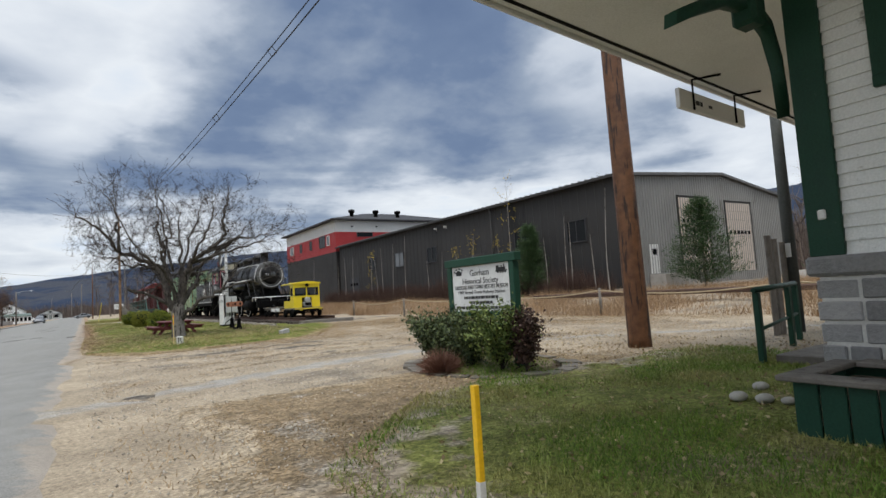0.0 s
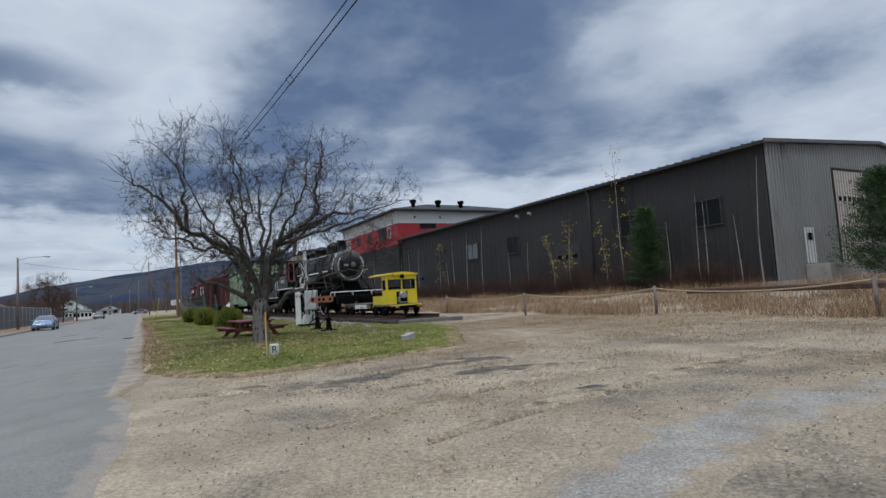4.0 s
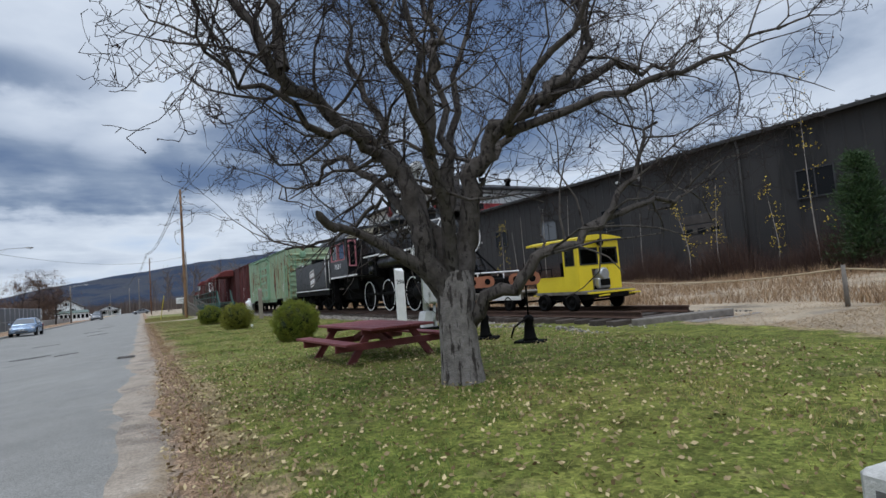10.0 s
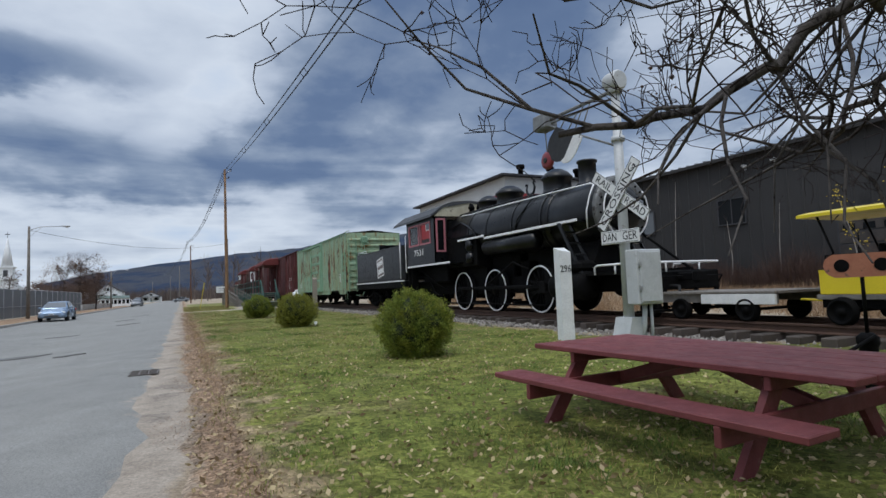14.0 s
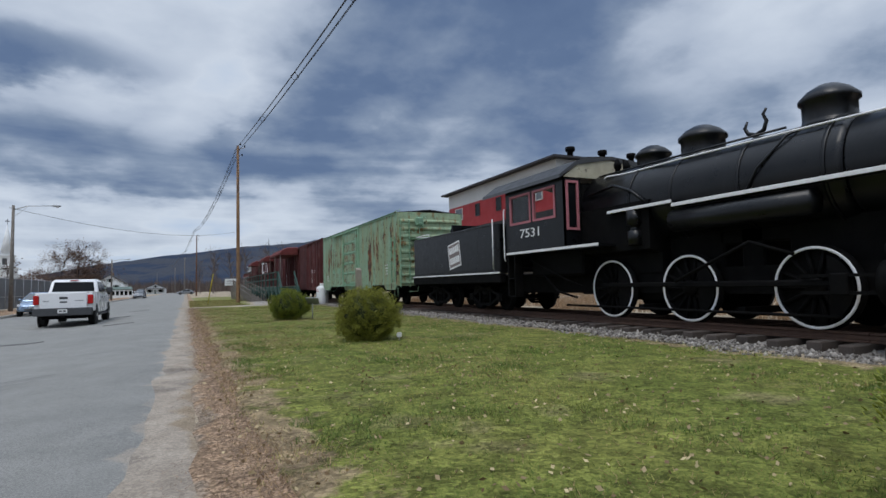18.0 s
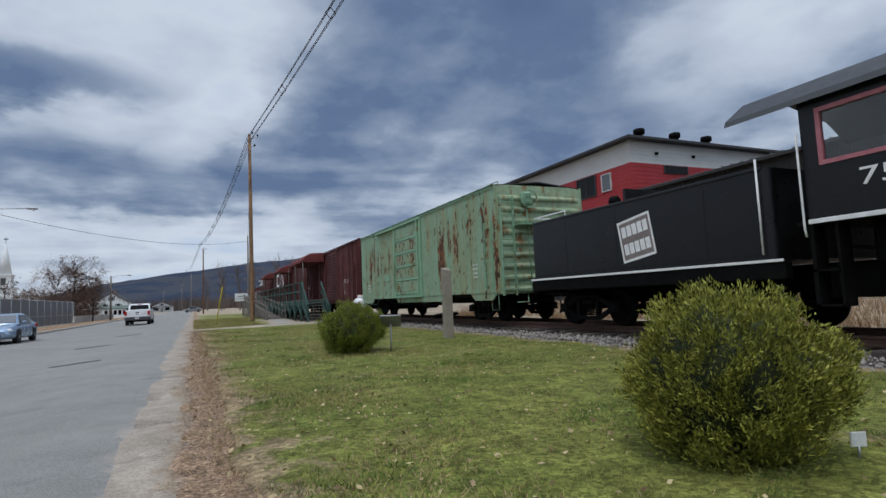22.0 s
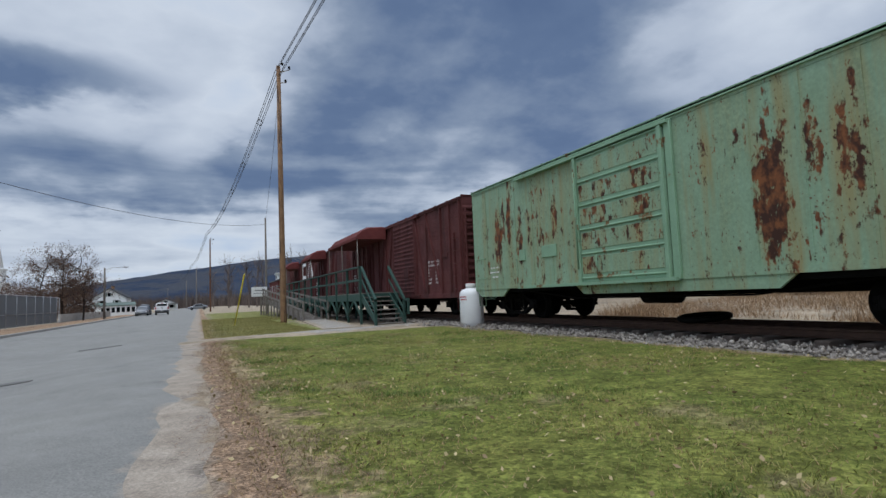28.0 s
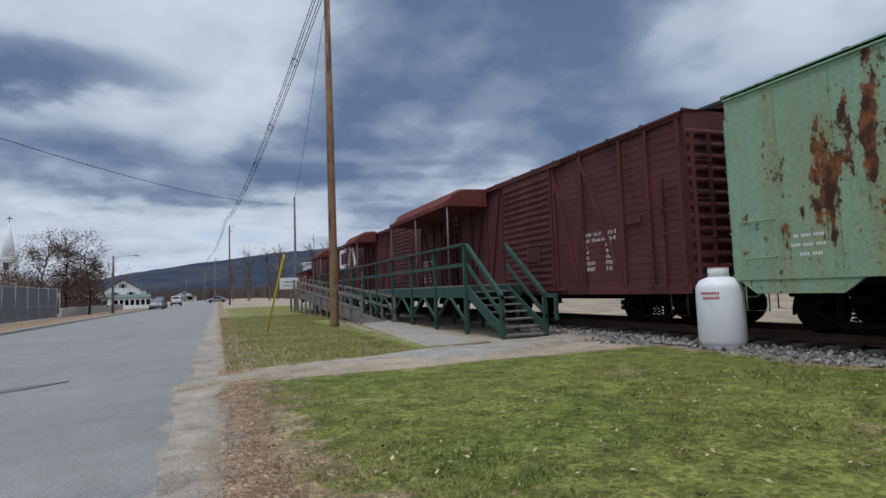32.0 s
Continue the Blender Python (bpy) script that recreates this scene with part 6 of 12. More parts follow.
    for i in range(10):
        panel = Shape()
        a, b = -L - 0.05 + (2 * L + 0.1) * i / 10, -L - 0.05 + (2 * L + 0.1) * (i + 1) / 10
        panel.add([(-W - 0.10, a, z1 + 0.02), (0, a, z1 + 0.24), (W + 0.10, a, z1 + 0.02), (-W - 0.10, b, z1 + 0.02), (0, b, z1 + 0.24), (W + 0.10, b, z1 + 0.02),
                  (-W - 0.10, a, z1 - 0.03), (W + 0.10, a, z1 - 0.03), (-W - 0.10, b, z1 - 0.03), (W + 0.10, b, z1 - 0.03)], [(0, 1, 4, 3), (1, 2, 5, 4), (0, 3, 8, 6), (2, 7, 9, 5)])
        panel.box(-W - 0.1, W + 0.1, b - 0.03, b + 0.03, z1 + 0.02, z1 + 0.05)
        part("roof_panel", panel, RED_CAR, roof)
    part("running_board", Shape().box(-0.25, 0.25, -L - 0.1, L + 0.1, z1 + 0.27, z1 + 0.31), RED_CAR, car)
    part("underframe", Shape().box(-0.35, 0.35, -L, L, 0.82, 1.1, 0.02).box(-W + 0.1, W - 0.1, -L, L, 1.0, 1.1), SOOT, car)
    for y in (-3.75, 3.75):
        make_bogie(car, y)
    for s in (-1, 1):
        coupler(car, s * (L + 0.02), s)
    return car


red_car = make_red_boxcar()
for n, y in enumerate((87.7, 98.9, 110.2)):
    again = copy_thing(red_car, pose(TRACK_X - 0.02, y, 0))
    if n == 1:
        tagged(again, "oxide red wooden boxcar with a pale emblem beside its door")


def make_far_caboose():
    """The last car of the row, far up the track."""
    car = thing("caboose", "faded orange-red caboose at the end of the row", "caboose", (TRACK_X - 0.1, 123, 0))
    part("body", Shape().box(-1.45, 1.45, -4.2, 4.2, 1.1, 3.5, 0.03), AWNING, car)
    part("roof", Shape().prism([(-1.6, 3.5), (1.6, 3.5), (1.2, 3.72), (-1.2, 3.72)], -4.6, 4.6, axis=1), SHINGLE, car)
    cupola = part("cupola", Shape().box(-1.1, 1.1, -0.9, 0.9, 3.7, 4.45, 0.03).box(-1.2, 1.2, -1.1, 1.1, 4.45, 4.55), WHITE, car)
    for y in (-0.6, 0.1):
        part("pane", Shape().box(-1.12, -1.095, y, y + 0.5, 3.9, 4.3), DARK_GLASS, cupola)
    for y in (-3.0, -1.0, 1.2, 2.8):
        w = part("window", Shape().box(-1.48, -1.44, y - 0.3, y + 0.3, 2.2, 3.0), CREAM, car)
        part("pane", Shape().box(-1.495, -1.478, y - 0.24, y + 0.24, 2.26, 2.94), DARK_GLASS, w)
    for y in (-2.8, 2.8):
        make_bogie(car, y)


make_far_caboose()


# ---- locomotive and tender ----
def make_locomotive():
    loco = thing("steam_locomotive", "black steam locomotive with white striping on display track", "locomotive", (TRACK_X, 0, 0))
    cz = 2.84

    def ring(y, r, z=cz, n=28):
        return [(r * math.cos(2 * math.pi * k / n), y, z + r * math.sin(2 * math.pi * k / n)) for k in range(n)]

    boiler = part("boiler", Shape().loft([ring(38.9, 0.85), ring(39.0, 0.90), ring(42.2, 0.92), ring(42.9, 0.97), ring(44.75, 1.0)]), BLACK, loco)
    for y in (39.15, 40.6, 42.1, 43.2):
        part("boiler_band", Shape().loft([ring(y - 0.03, 0.93 if y < 42.5 else 0.99), ring(y + 0.03, 0.935 if y < 42.5 else 1.0)]), BLACK, boiler)
    part("smokebox", Shape().loft([ring(37.08, 0.84), ring(37.14, 0.86), ring(38.85, 0.86), ring(38.9, 0.84)]), BLACK, loco)
    front = part("smokebox_front", Shape().loft([ring(37.12, 0.86), ring(37.03, 0.85), ring(37.0, 0.80), ring(36.99, 0.58)]), SILVER, loco, "worn aluminium-painted smokebox front ring")
    for k in range(24):
        a = 2 * math.pi * (k + 0.5) / 24
        part("bolt", Shape().disc((0.72 * math.cos(a), 36.995, cz + 0.72 * math.sin(a)), (0, -1, 0), [(0, 0.026), (0.03, 0.026), (0.035, 0.012)], 6), SOOT, front)
    door = part("smokebox_door", Shape().loft([ring(37.0, 0.58, n=28), ring(36.93, 0.56), ring(36.86, 0.42), ring(36.82, 0.2), ring(36.81, 0.03)]), BLACK, loco)
    rim = [(0.63 * math.cos(a * 0.2244), 36.90, cz + 0.63 * math.sin(a * 0.2244)) for a in range(13, 30)]
    part("front_handrail", Shape().tube([(0.70 * math.cos(radians(a)), 36.88, cz - 0.02 + 0.72 * math.sin(radians(a))) for a in range(140, 401, 10)], 0.020, 6), WHITE_TRIM, loco, "white curved grab rail")
    for s in (-1, 1):
        part("door_hinge", Shape().box(s * 0.3, s * 0.62, 36.86, 36.92, cz + 0.2, cz + 0.26).box(s * 0.3, s * 0.62, 36.86, 36.92, cz - 0.26, cz - 0.2), BLACK, door)
    head = part("headlight", Shape().disc((0, 36.80, cz + 0.02), (0, -1, 0), [(0, 0.12), (0.08, 0.17), (0.30, 0.19), (0.36, 0.20), (0.36, 0.17), (0.30, 0.15)], 20), SOOT, loco)
    part("lens", Shape().disc((0, 36.46, cz + 0.02), (0, -1, 0), [(0, 0.16), (0.02, 0.13), (0.035, 0.06)], 20), PALE_GLASS, head)
    for s in (-1, 1):
        board = part("number_board", Shape().box(s * 0.17, s * 0.42, 36.62, 36.78, cz - 0.08, cz + 0.10, 0.01), BLACK, loco)
    text_part("front_number", "7531", 0.17, WHITE_TRIM, loco, facing(SOUTH, -0.30, 36.615, cz + 0.01))
    # stack, domes, bell and pipes on top
    part("smokestack", Shape().disc((0, 38.2, cz + 0.80), (0, 0, 1), [(0, 0.34), (0.04, 0.30), (0.10, 0.24), (0.60, 0.235), (0.62, 0.27), (0.67, 0.27), (0.67, 0.21), (0.3, 0.2)], 20), BLACK, loco)
    for name, y, r, h in (("sand_dome", 39.5, 0.40, 0.74), ("steam_dome", 42.0, 0.43, 0.72), ("rear_dome", 43.35, 0.36, 0.62)):
        part(name, Shape().disc((0, y, cz + 0.78), (0, 0, 1), [(0, r + 0.1), (0.08, r + 0.02), (0.14, r), (h * 0.55, r), (h * 0.60, r + 0.05), (h * 0.68, r + 0.05), (h * 0.86, r * 0.8), (h * 0.98, r * 0.42), (h, 0.03)], 22), BLACK, loco)
    part("bell_yoke", Shape().tube([(0, 40.62 - 0.03, 4.30), (0, 40.66, 4.20), (0, 40.60, 4.06), (0, 40.66, 3.90), (0, 40.82, 3.84), (0, 40.98, 3.90), (0, 41.04, 4.02), (0, 40.98, 4.14)], [0.022, 0.03, 0.036, 0.04, 0.045, 0.04, 0.034, 0.02], 8).tube([(0, 40.82, 3.70), (0, 40.82, 3.84)], 0.06, 8), BLACK, loco, "empty bell yoke")
    for x, y in ((-0.25, 44.25), (-0.1, 44.4), (0.1, 44.3)):
        part("safety_valve", Shape().disc((x, y, 3.78), (0, 0, 1), [(0, 0.06), (0.12, 0.06), (0.14, 0.09), (0.2, 0.09), (0.32, 0.04), (0.34, 0.01)], 10), SOOT, loco)
    part("whistle", Shape().tube([(0.2, 44.5, 3.8), (0.2, 44.5, 4.2)], 0.03), SOOT, loco)
    for s in (-1, 1):
        part("boiler_handrail", Shape().tube([(s * 0.60, 44.5, 3.56), (s * 0.62, 44.2, 3.64), (s * 0.62, 43.6, 3.60), (s * 0.63, 42.0, 3.60), (s * 0.63, 39.0, 3.56), (s * 0.60, 37.42, 3.53), (s * 0.62, 37.28, 3.48), (s * 0.80, 37.24, 3.2), (s * 0.91, 37.26, 2.80), (s * 0.89, 37.28, 2.40)], 0.021, 6), WHITE_TRIM, loco, "thin white handrail")
        part("sand_pipe", Shape().tube([(s * 0.3, 39.6, 3.7), (s * 0.72, 39.8, 3.5), (s * 0.95, 40.2, 3.0), (s * 0.9, 40.6, 2.4)], 0.025, 6), BLACK, loco)
        part("pipe_run", Shape().tube([(s * 0.52, 44.6, 3.72), (s * 0.55, 42.5, 3.70), (s * 0.55, 39.9, 3.68)], 0.022, 6).tube([(s * 0.98, 44.5, 3.2), (s * 1.0, 43.6, 3.3), (s * 0.99, 43.1, 3.1), (s * 0.98, 42.7, 2.8)], 0.035, 6), BLACK, loco)
        # running boards
        board = part("running_board", Shape().box(s * 0.85, s * 1.10, 37.4, 41.9, 2.58, 2.62).box(s * 0.85, s * 1.10, 41.9, 43.7, 2.66, 2.70), BLACK, loco)
        part("white_edge", Shape().box(s * 1.10, s * 1.125, 37.38, 41.9, 2.575, 2.645, 0.006).box(s * 1.10, s * 1.125, 41.9, 43.72, 2.655, 2.72, 0.006), WHITE_TRIM, board, "white edge stripe")
        part("air_reservoir", Shape().disc((s * 0.98, 39.2, 2.30), (0, 1, 0), [(0, 0.05), (0.06, 0.22), (2.75, 0.22), (2.81, 0.05)], 16), BLACK, loco)
        part("air_pump", Shape().disc((s * 1.0, 43.0, 1.9), (0, 0, 1), [(0, 0.17), (0.3, 0.17), (0.32, 0.1), (0.42, 0.1), (0.44, 0.18), (0.74, 0.18)], 14), BLACK, loco)
        # cylinders, valve gear and rods
        cyl = part("cylinder", Shape().disc((s * 1.05, 37.1, 1.02), (0, 1, 0), [(0, 0.12), (0.03, 0.33), (0.10, 0.35), (1.15, 0.35), (1.22, 0.33), (1.25, 0.12)], 20), SOOT, loco)
        part("valve_chest", Shape().box(s * 0.75, s * 1.32, 37.15, 38.25, 1.36, 1.62, 0.08), SOOT, cyl)
        part("crosshead_guide", Shape().box(s * 1.02, s * 1.10, 38.3, 39.5, 1.12, 1.17).box(s * 1.02, s * 1.10, 38.3, 39.5, 0.86, 0.91).box(s * 1.0, s * 1.14, 38.8, 39.05, 0.85, 1.18, 0.02), SOOT, loco)
        part("main_rod", Shape().box(s * 1.00, s * 1.06, 38.9, 42.0, 0.98, 1.08, 0.02), SOOT, loco)
        part("side_rod", Shape().box(s * 0.93, s * 0.98, 39.45, 44.2, 0.99, 1.09, 0.02), SOOT, loco)
        part("eccentric_rod", Shape().tube([(s * 1.1, 41.9, 1.1), (s * 1.1, 40.3, 1.75), (s * 1.05, 39.6, 1.5)], 0.035), SOOT, loco)
        # drivers
        for y in (39.44, 41.82, 43.97):
            r, z = 0.66, RAIL_Z + 0.66
            x = s * 0.752
            tyre = Shape().disc((x, y, z), (s, 0, 0), [(-0.07, r + 0.02), (-0.045, r + 0.02), (-0.035, r), (0.07, r - 0.006), (0.07, r - 0.055), (-0.05, r - 0.055)], 36)
            wheel = part("driving_wheel", tyre, SOOT, loco)
            part("white_tyre_band", Shape().loft([[(x + s * d, y + q * math.cos(2 * math.pi * k / 40), z + q * math.sin(2 * math.pi * k / 40)) for k in range(40)]
                                                  for d, q in ((0.071, r - 0.004), (0.082, r - 0.008), (0.082, r - 0.046), (0.071, r - 0.050))], caps=False), WHITE_TRIM, wheel, "white painted tyre band")
            spokes = Shape().disc((x, y, z), (s, 0, 0), [(-0.08, 0.16), (0.10, 0.15), (0.11, 0.04)], 14)
            for k in range(14):
                a = 2 * math.pi * k / 14
                spokes.tube([(x, y + 0.1 * math.cos(a), z + 0.1 * math.sin(a)), (x, y + (r - 0.05) * math.cos(a), z + (r - 0.05) * math.sin(a))], 0.035, 5)
            part("spokes", spokes, SOOT, wheel)
            part("counterweight", Shape().prism([(y + 0.55 * math.cos(radians(a)), z + 0.55 * math.sin(radians(a))) for a in range(110, 251, 14)], x - 0.05, x + 0.06), SOOT, wheel)
    part("frame_beam", Shape().box(-0.62, -0.5, 35.6, 48.0, 0.85, 1.35).box(0.5, 0.62, 35.6, 48.0, 0.85, 1.35), SOOT, loco)
    part("firebox", Shape().prism([(-0.66, 1.3), (0.66, 1.3), (0.66, 1.72), (1.0, 1.80), (1.0, 2.84), (-1.0, 2.84), (-1.0, 1.80), (-0.66, 1.72)], 42.6, 44.75, axis=1), SOOT, loco)
    part("ash_pan", Shape().prism([(-0.5, 0.7), (0.5, 0.7), (0.62, 1.3), (-0.62, 1.3)], 42.75, 43.9, axis=1), SOOT, loco)
    # black filler boxes, added so that the gap below the boiler stays dark
    part("boiler_bracket", Shape().box(-0.42, 0.42, 38.4, 40.05, 1.30, 2.25, 0.03).box(-0.42, 0.42, 40.5, 40.95, 1.30, 2.25, 0.03).box(-0.42, 0.42, 41.3, 42.62, 1.30, 2.25, 0.03).box(-0.42, 0.42, 40.0, 41.4, 1.78, 2.25, 0.03), SOOT, loco)
    part("saddle", Shape().prism([(-0.55, 0.9), (0.55, 0.9), (0.7, 1.6), (0.5, 2.1), (-0.5, 2.1), (-0.7, 1.6)], 37.3, 38.4, axis=1), SOOT, loco)
    part("brake_rigging", Shape().box(-0.9, 0.9, 40.6, 40.75, 0.5, 0.62).box(-0.9, 0.9, 42.95, 43.1, 0.5, 0.62).tube([(-0.95, 39.0, 0.52), (-0.95, 45.5, 0.55)], 0.03), SOOT, loco)
    # pilot
    part("pilot_beam", Shape().box(-1.25, 1.25, 35.45, 35.75, 0.86, 1.28, 0.03), SOOT, loco)
    part("pilot_deck", Shape().box(-1.15, 1.15, 35.7, 37.2, 1.24, 1.30), SOOT, loco)
    part("footboard", Shape().box(-1.25, -0.35, 35.2, 35.5, 0.42, 0.47).box(0.35, 1.25, 35.2, 35.5, 0.42, 0.47).box(-1.15, -1.1, 35.4, 35.5, 0.45, 0.9).box(1.1, 1.15, 35.4, 35.5, 0.45, 0.9).box(-0.5, -0.45, 35.4, 35.5, 0.45, 0.9).box(0.45, 0.5, 35.4, 35.5, 0.45, 0.9), SOOT, loco)
    part("uncoupling_bar", Shape().tube([(-1.15, 35.4, 1.0), (-1.15, 35.3, 1.15), (1.15, 35.3, 1.15), (1.15, 35.4, 1.0)], 0.016), SOOT, loco)
    coupler(loco, 35.45, -1)
    rail = [(-1.2, 36.75, 1.25), (-1.2, 36.75, 1.42), (-1.2, 36.65, 1.46), (-1.2, 35.45, 1.46), (-1.1, 35.35, 1.46), (1.1, 35.35, 1.46), (1.2, 35.45, 1.46), (1.2, 36.65, 1.46), (1.2, 36.75, 1.25)]
    part("pilot_handrail", Shape().tube(rail, 0.024, 6), WHITE_TRIM, loco, "white pilot handrail")
    part("pilot_post", Shape().tube([(-1.2, 36.1, 1.25), (-1.2, 36.1, 1.46)], 0.02).tube([(-0.5, 35.35, 1.25), (-0.5, 35.35, 1.46)], 0.02).tube([(0.5, 35.35, 1.25), (0.5, 35.35, 1.46)], 0.02), WHITE_TRIM, loco)
    for s in (-1, 1):
        x = s * 1.02
        steps = Shape()
        for dx in (-0.17, 0.17):
            steps.add([(x + dx + e, y, z) for e in (-0.02, 0.02) for y, z in ((37.95, 2.6), (38.05, 2.6), (37.25, 1.28), (37.15, 1.28))], [(0, 1, 2, 3), (7, 6, 5, 4), (0, 4, 5, 1), (1, 5, 6, 2), (2, 6, 7, 3), (3, 7, 4, 0)])
        for k in range(4):
            f = (k + 0.7) / 4.6
            steps.box(x - 0.17, x + 0.17, 37.2 + 0.8 * f - 0.08, 37.2 + 0.8 * f + 0.08, 1.28 + 1.32 * f, 1.31 + 1.32 * f)
        part("front_steps", steps, BLACK, loco)
        part("smokebox_brace", Shape().tube([(s * 0.55, 37.05, 2.3), (s * 0.75, 35.75, 1.3)], 0.035), SOOT, loco)
    part("air_hose", Shape().tube([(-0.35, 35.4, 0.95), (-0.38, 35.15, 0.95), (-0.42, 35.08, 0.6), (-0.36, 35.0, 0.36)], 0.035), RUBBER, loco)
    # cab
    cx, y0, y1, z0, z1 = 1.50, 44.78, 47.45, 1.95, 3.72
    cab = Shape()
    for s in (-1, 1):
        x, xi = s * cx, s * (cx - 0.04)
        cab.box(x, xi, y0, y1, z0, 2.74).box(x, xi, y0, y1, 3.56, z1).box(x, xi, y0, 45.12, 2.74, 3.56).box(x, xi, 46.10, 46.20, 2.74, 3.56).box(x, xi, 47.22, y1, 2.74, 3.56)
    cab.box(-cx, -0.98, y0, y0 + 0.04, z0, 2.40).box(-cx, -0.98, y0, y0 + 0.04, 3.62, z1).box(0.98, cx, y0, y0 + 0.04, z0, z1)
    cab.box(-cx + 0.0, -cx + 0.06, y0, y0 + 0.04, 2.40, 3.62).box(-1.06, -0.98, y0, y0 + 0.04, 2.40, 3.62).box(-0.98, 0.98, y0, y0 + 0.04, 3.72, 4.15)
    body = part("cab", cab, BLACK, loco, "black steel cab with open windows")
    part("backhead", Shape().box(-0.95, 0.95, 44.8, 45.1, 1.9, 3.6, 0.1), SOOT, loco)
    part("cab_floor", Shape().box(-cx + 0.04, cx - 0.04, y0, y1 + 0.2, z0 - 0.03, z0 + 0.03), SOOT, loco)
    part("seat_box", Shape().box(0.8, 1.4, 45.6, 46.4, 2.0, 2.6, 0.03), SOOT, loco)
    for s in (-1, 1):
        for a, b in ((45.12, 46.10), (46.20, 47.22)):
            w = part("window_frame", Shape().box(s * (cx + 0.02), s * (cx - 0.05), a, a + 0.06, 2.74, 3.56).box(s * (cx + 0.02), s * (cx - 0.05), b - 0.06, b, 2.74, 3.56)
                     .box(s * (cx + 0.02), s * (cx - 0.05), a + 0.06, b - 0.06, 2.74, 2.80).box(s * (cx + 0.02), s * (cx - 0.05), a + 0.06, b - 0.06, 3.50, 3.56), PINK, body, "faded red window frame")
            if a > 46:
                pane = part("pane", Shape().box(s * (cx - 0.02), s * (cx - 0.025), a + 0.06, b - 0.06, 2.8, 3.5), SEE_GLASS, w)
                pane.visible_shadow = False
        part("stripe", Shape().box(s * (cx + 0.001), s * (cx + 0.015), 43.6, y1, z0 - 0.02, z0 + 0.045, 0.004), WHITE_TRIM, body, "white stripe under the cab")
        part("cab_step_board", Shape().box(s * 1.0, s * cx, 43.6, y0, z0 - 0.04, z0 + 0.02), BLACK, loco)
        part("grab_rail", Shape().tube([(s * (cx + 0.03), y1 + 0.03, 1.75), (s * (cx + 0.06), y1 + 0.03, 1.85), (s * (cx + 0.06), y1 + 0.03, 3.2), (s * (cx + 0.03), y1 + 0.03, 3.25)], 0.018, 6), WHITE_TRIM, body, "white grab rail")
        part("cab_steps", Shape().box(s * 1.2, s * 1.48, y1 - 0.35, y1 + 0.02, 0.75, 0.78).box(s * 1.2, s * 1.48, y1 - 0.35, y1 + 0.02, 1.25, 1.28).box(s * 1.2, s * 1.48, y1 - 0.04, y1 + 0.02, 0.75, 1.95).box(s * 1.2, s * 1.48, y1 - 0.37, y1 - 0.33, 0.75, 1.95), SOOT, loco)
    fw = part("front_door_frame", Shape().box(-cx + 0.06, -cx + 0.12, y0 - 0.03, y0 + 0.05, 2.40, 3.62).box(-1.12, -1.06, y0 - 0.03, y0 + 0.05, 2.40, 3.62).box(-cx + 0.12, -1.12, y0 - 0.03, y0 + 0.05, 2.40, 2.46).box(-cx + 0.12, -1.12, y0 - 0.03, y0 + 0.05, 3.56, 3.62), PINK, body, "faded red front door frame")
    part("dark_pane", Shape().box(-cx + 0.12, -1.12, y0 + 0.01, y0 + 0.02, 2.46, 3.56), DARK_GLASS, fw)
    outline = [(-1.66, 3.66), (-1.62, 3.76), (-1.15, 4.10), (-0.75, 4.24), (0, 4.30), (0.75, 4.24), (1.15, 4.10), (1.62, 3.76), (1.66, 3.66), (1.1, 4.02), (0, 4.22), (-1.1, 4.02)]
    part("cab_roof", Shape().prism(outline, y0 - 0.06, 48.55, axis=1), surface("roof_grey", ((0.035, 0.037, 0.04), (0.05, 0.052, 0.055)), 2.0, 0.6, bump=0.1), loco, "dark grey curved cab roof with rear overhang")
    part("roof_front", Shape().prism([(-1.5, 3.70), (-1.1, 4.02), (0, 4.22), (1.1, 4.02), (1.5, 3.70)], y0 - 0.03, y0 + 0.03, axis=1), surface("cream_panel", ((0.50, 0.46, 0.34), (0.36, 0.33, 0.24)), 3.0, 0.7, bump=0.1, spots=(0.12, 0.1, 0.08), spot_scale=4, spot_at=0.6), loco, "stained cream front of the cab roof")
    text_part("cab_number", "7531", 0.34, WHITE_TRIM, body, facing(WEST, -cx - 0.004, 46.25, 2.46), width=0.88)
    part("tow_bar", Shape().box(-0.15, 0.15, 47.4, 48.2, 0.95, 1.1), SOOT, loco)
    part("trailing_pipe", Shape().tube([(-1.1, 47.3, 1.6), (-1.0, 46.6, 1.5), (-1.15, 45.6, 0.9), (-1.1, 44.9, 0.75)], 0.03).tube([(-1.2, 46.9, 1.85), (-1.2, 45.2, 1.2), (-1.1, 44.6, 1.0)], 0.02), SOOT, loco)
    part("firebox_ring", Shape().box(-1.05, 1.05, 44.7, 46.9, 1.3, 1.95, 0.05), SOOT, loco)
    return loco


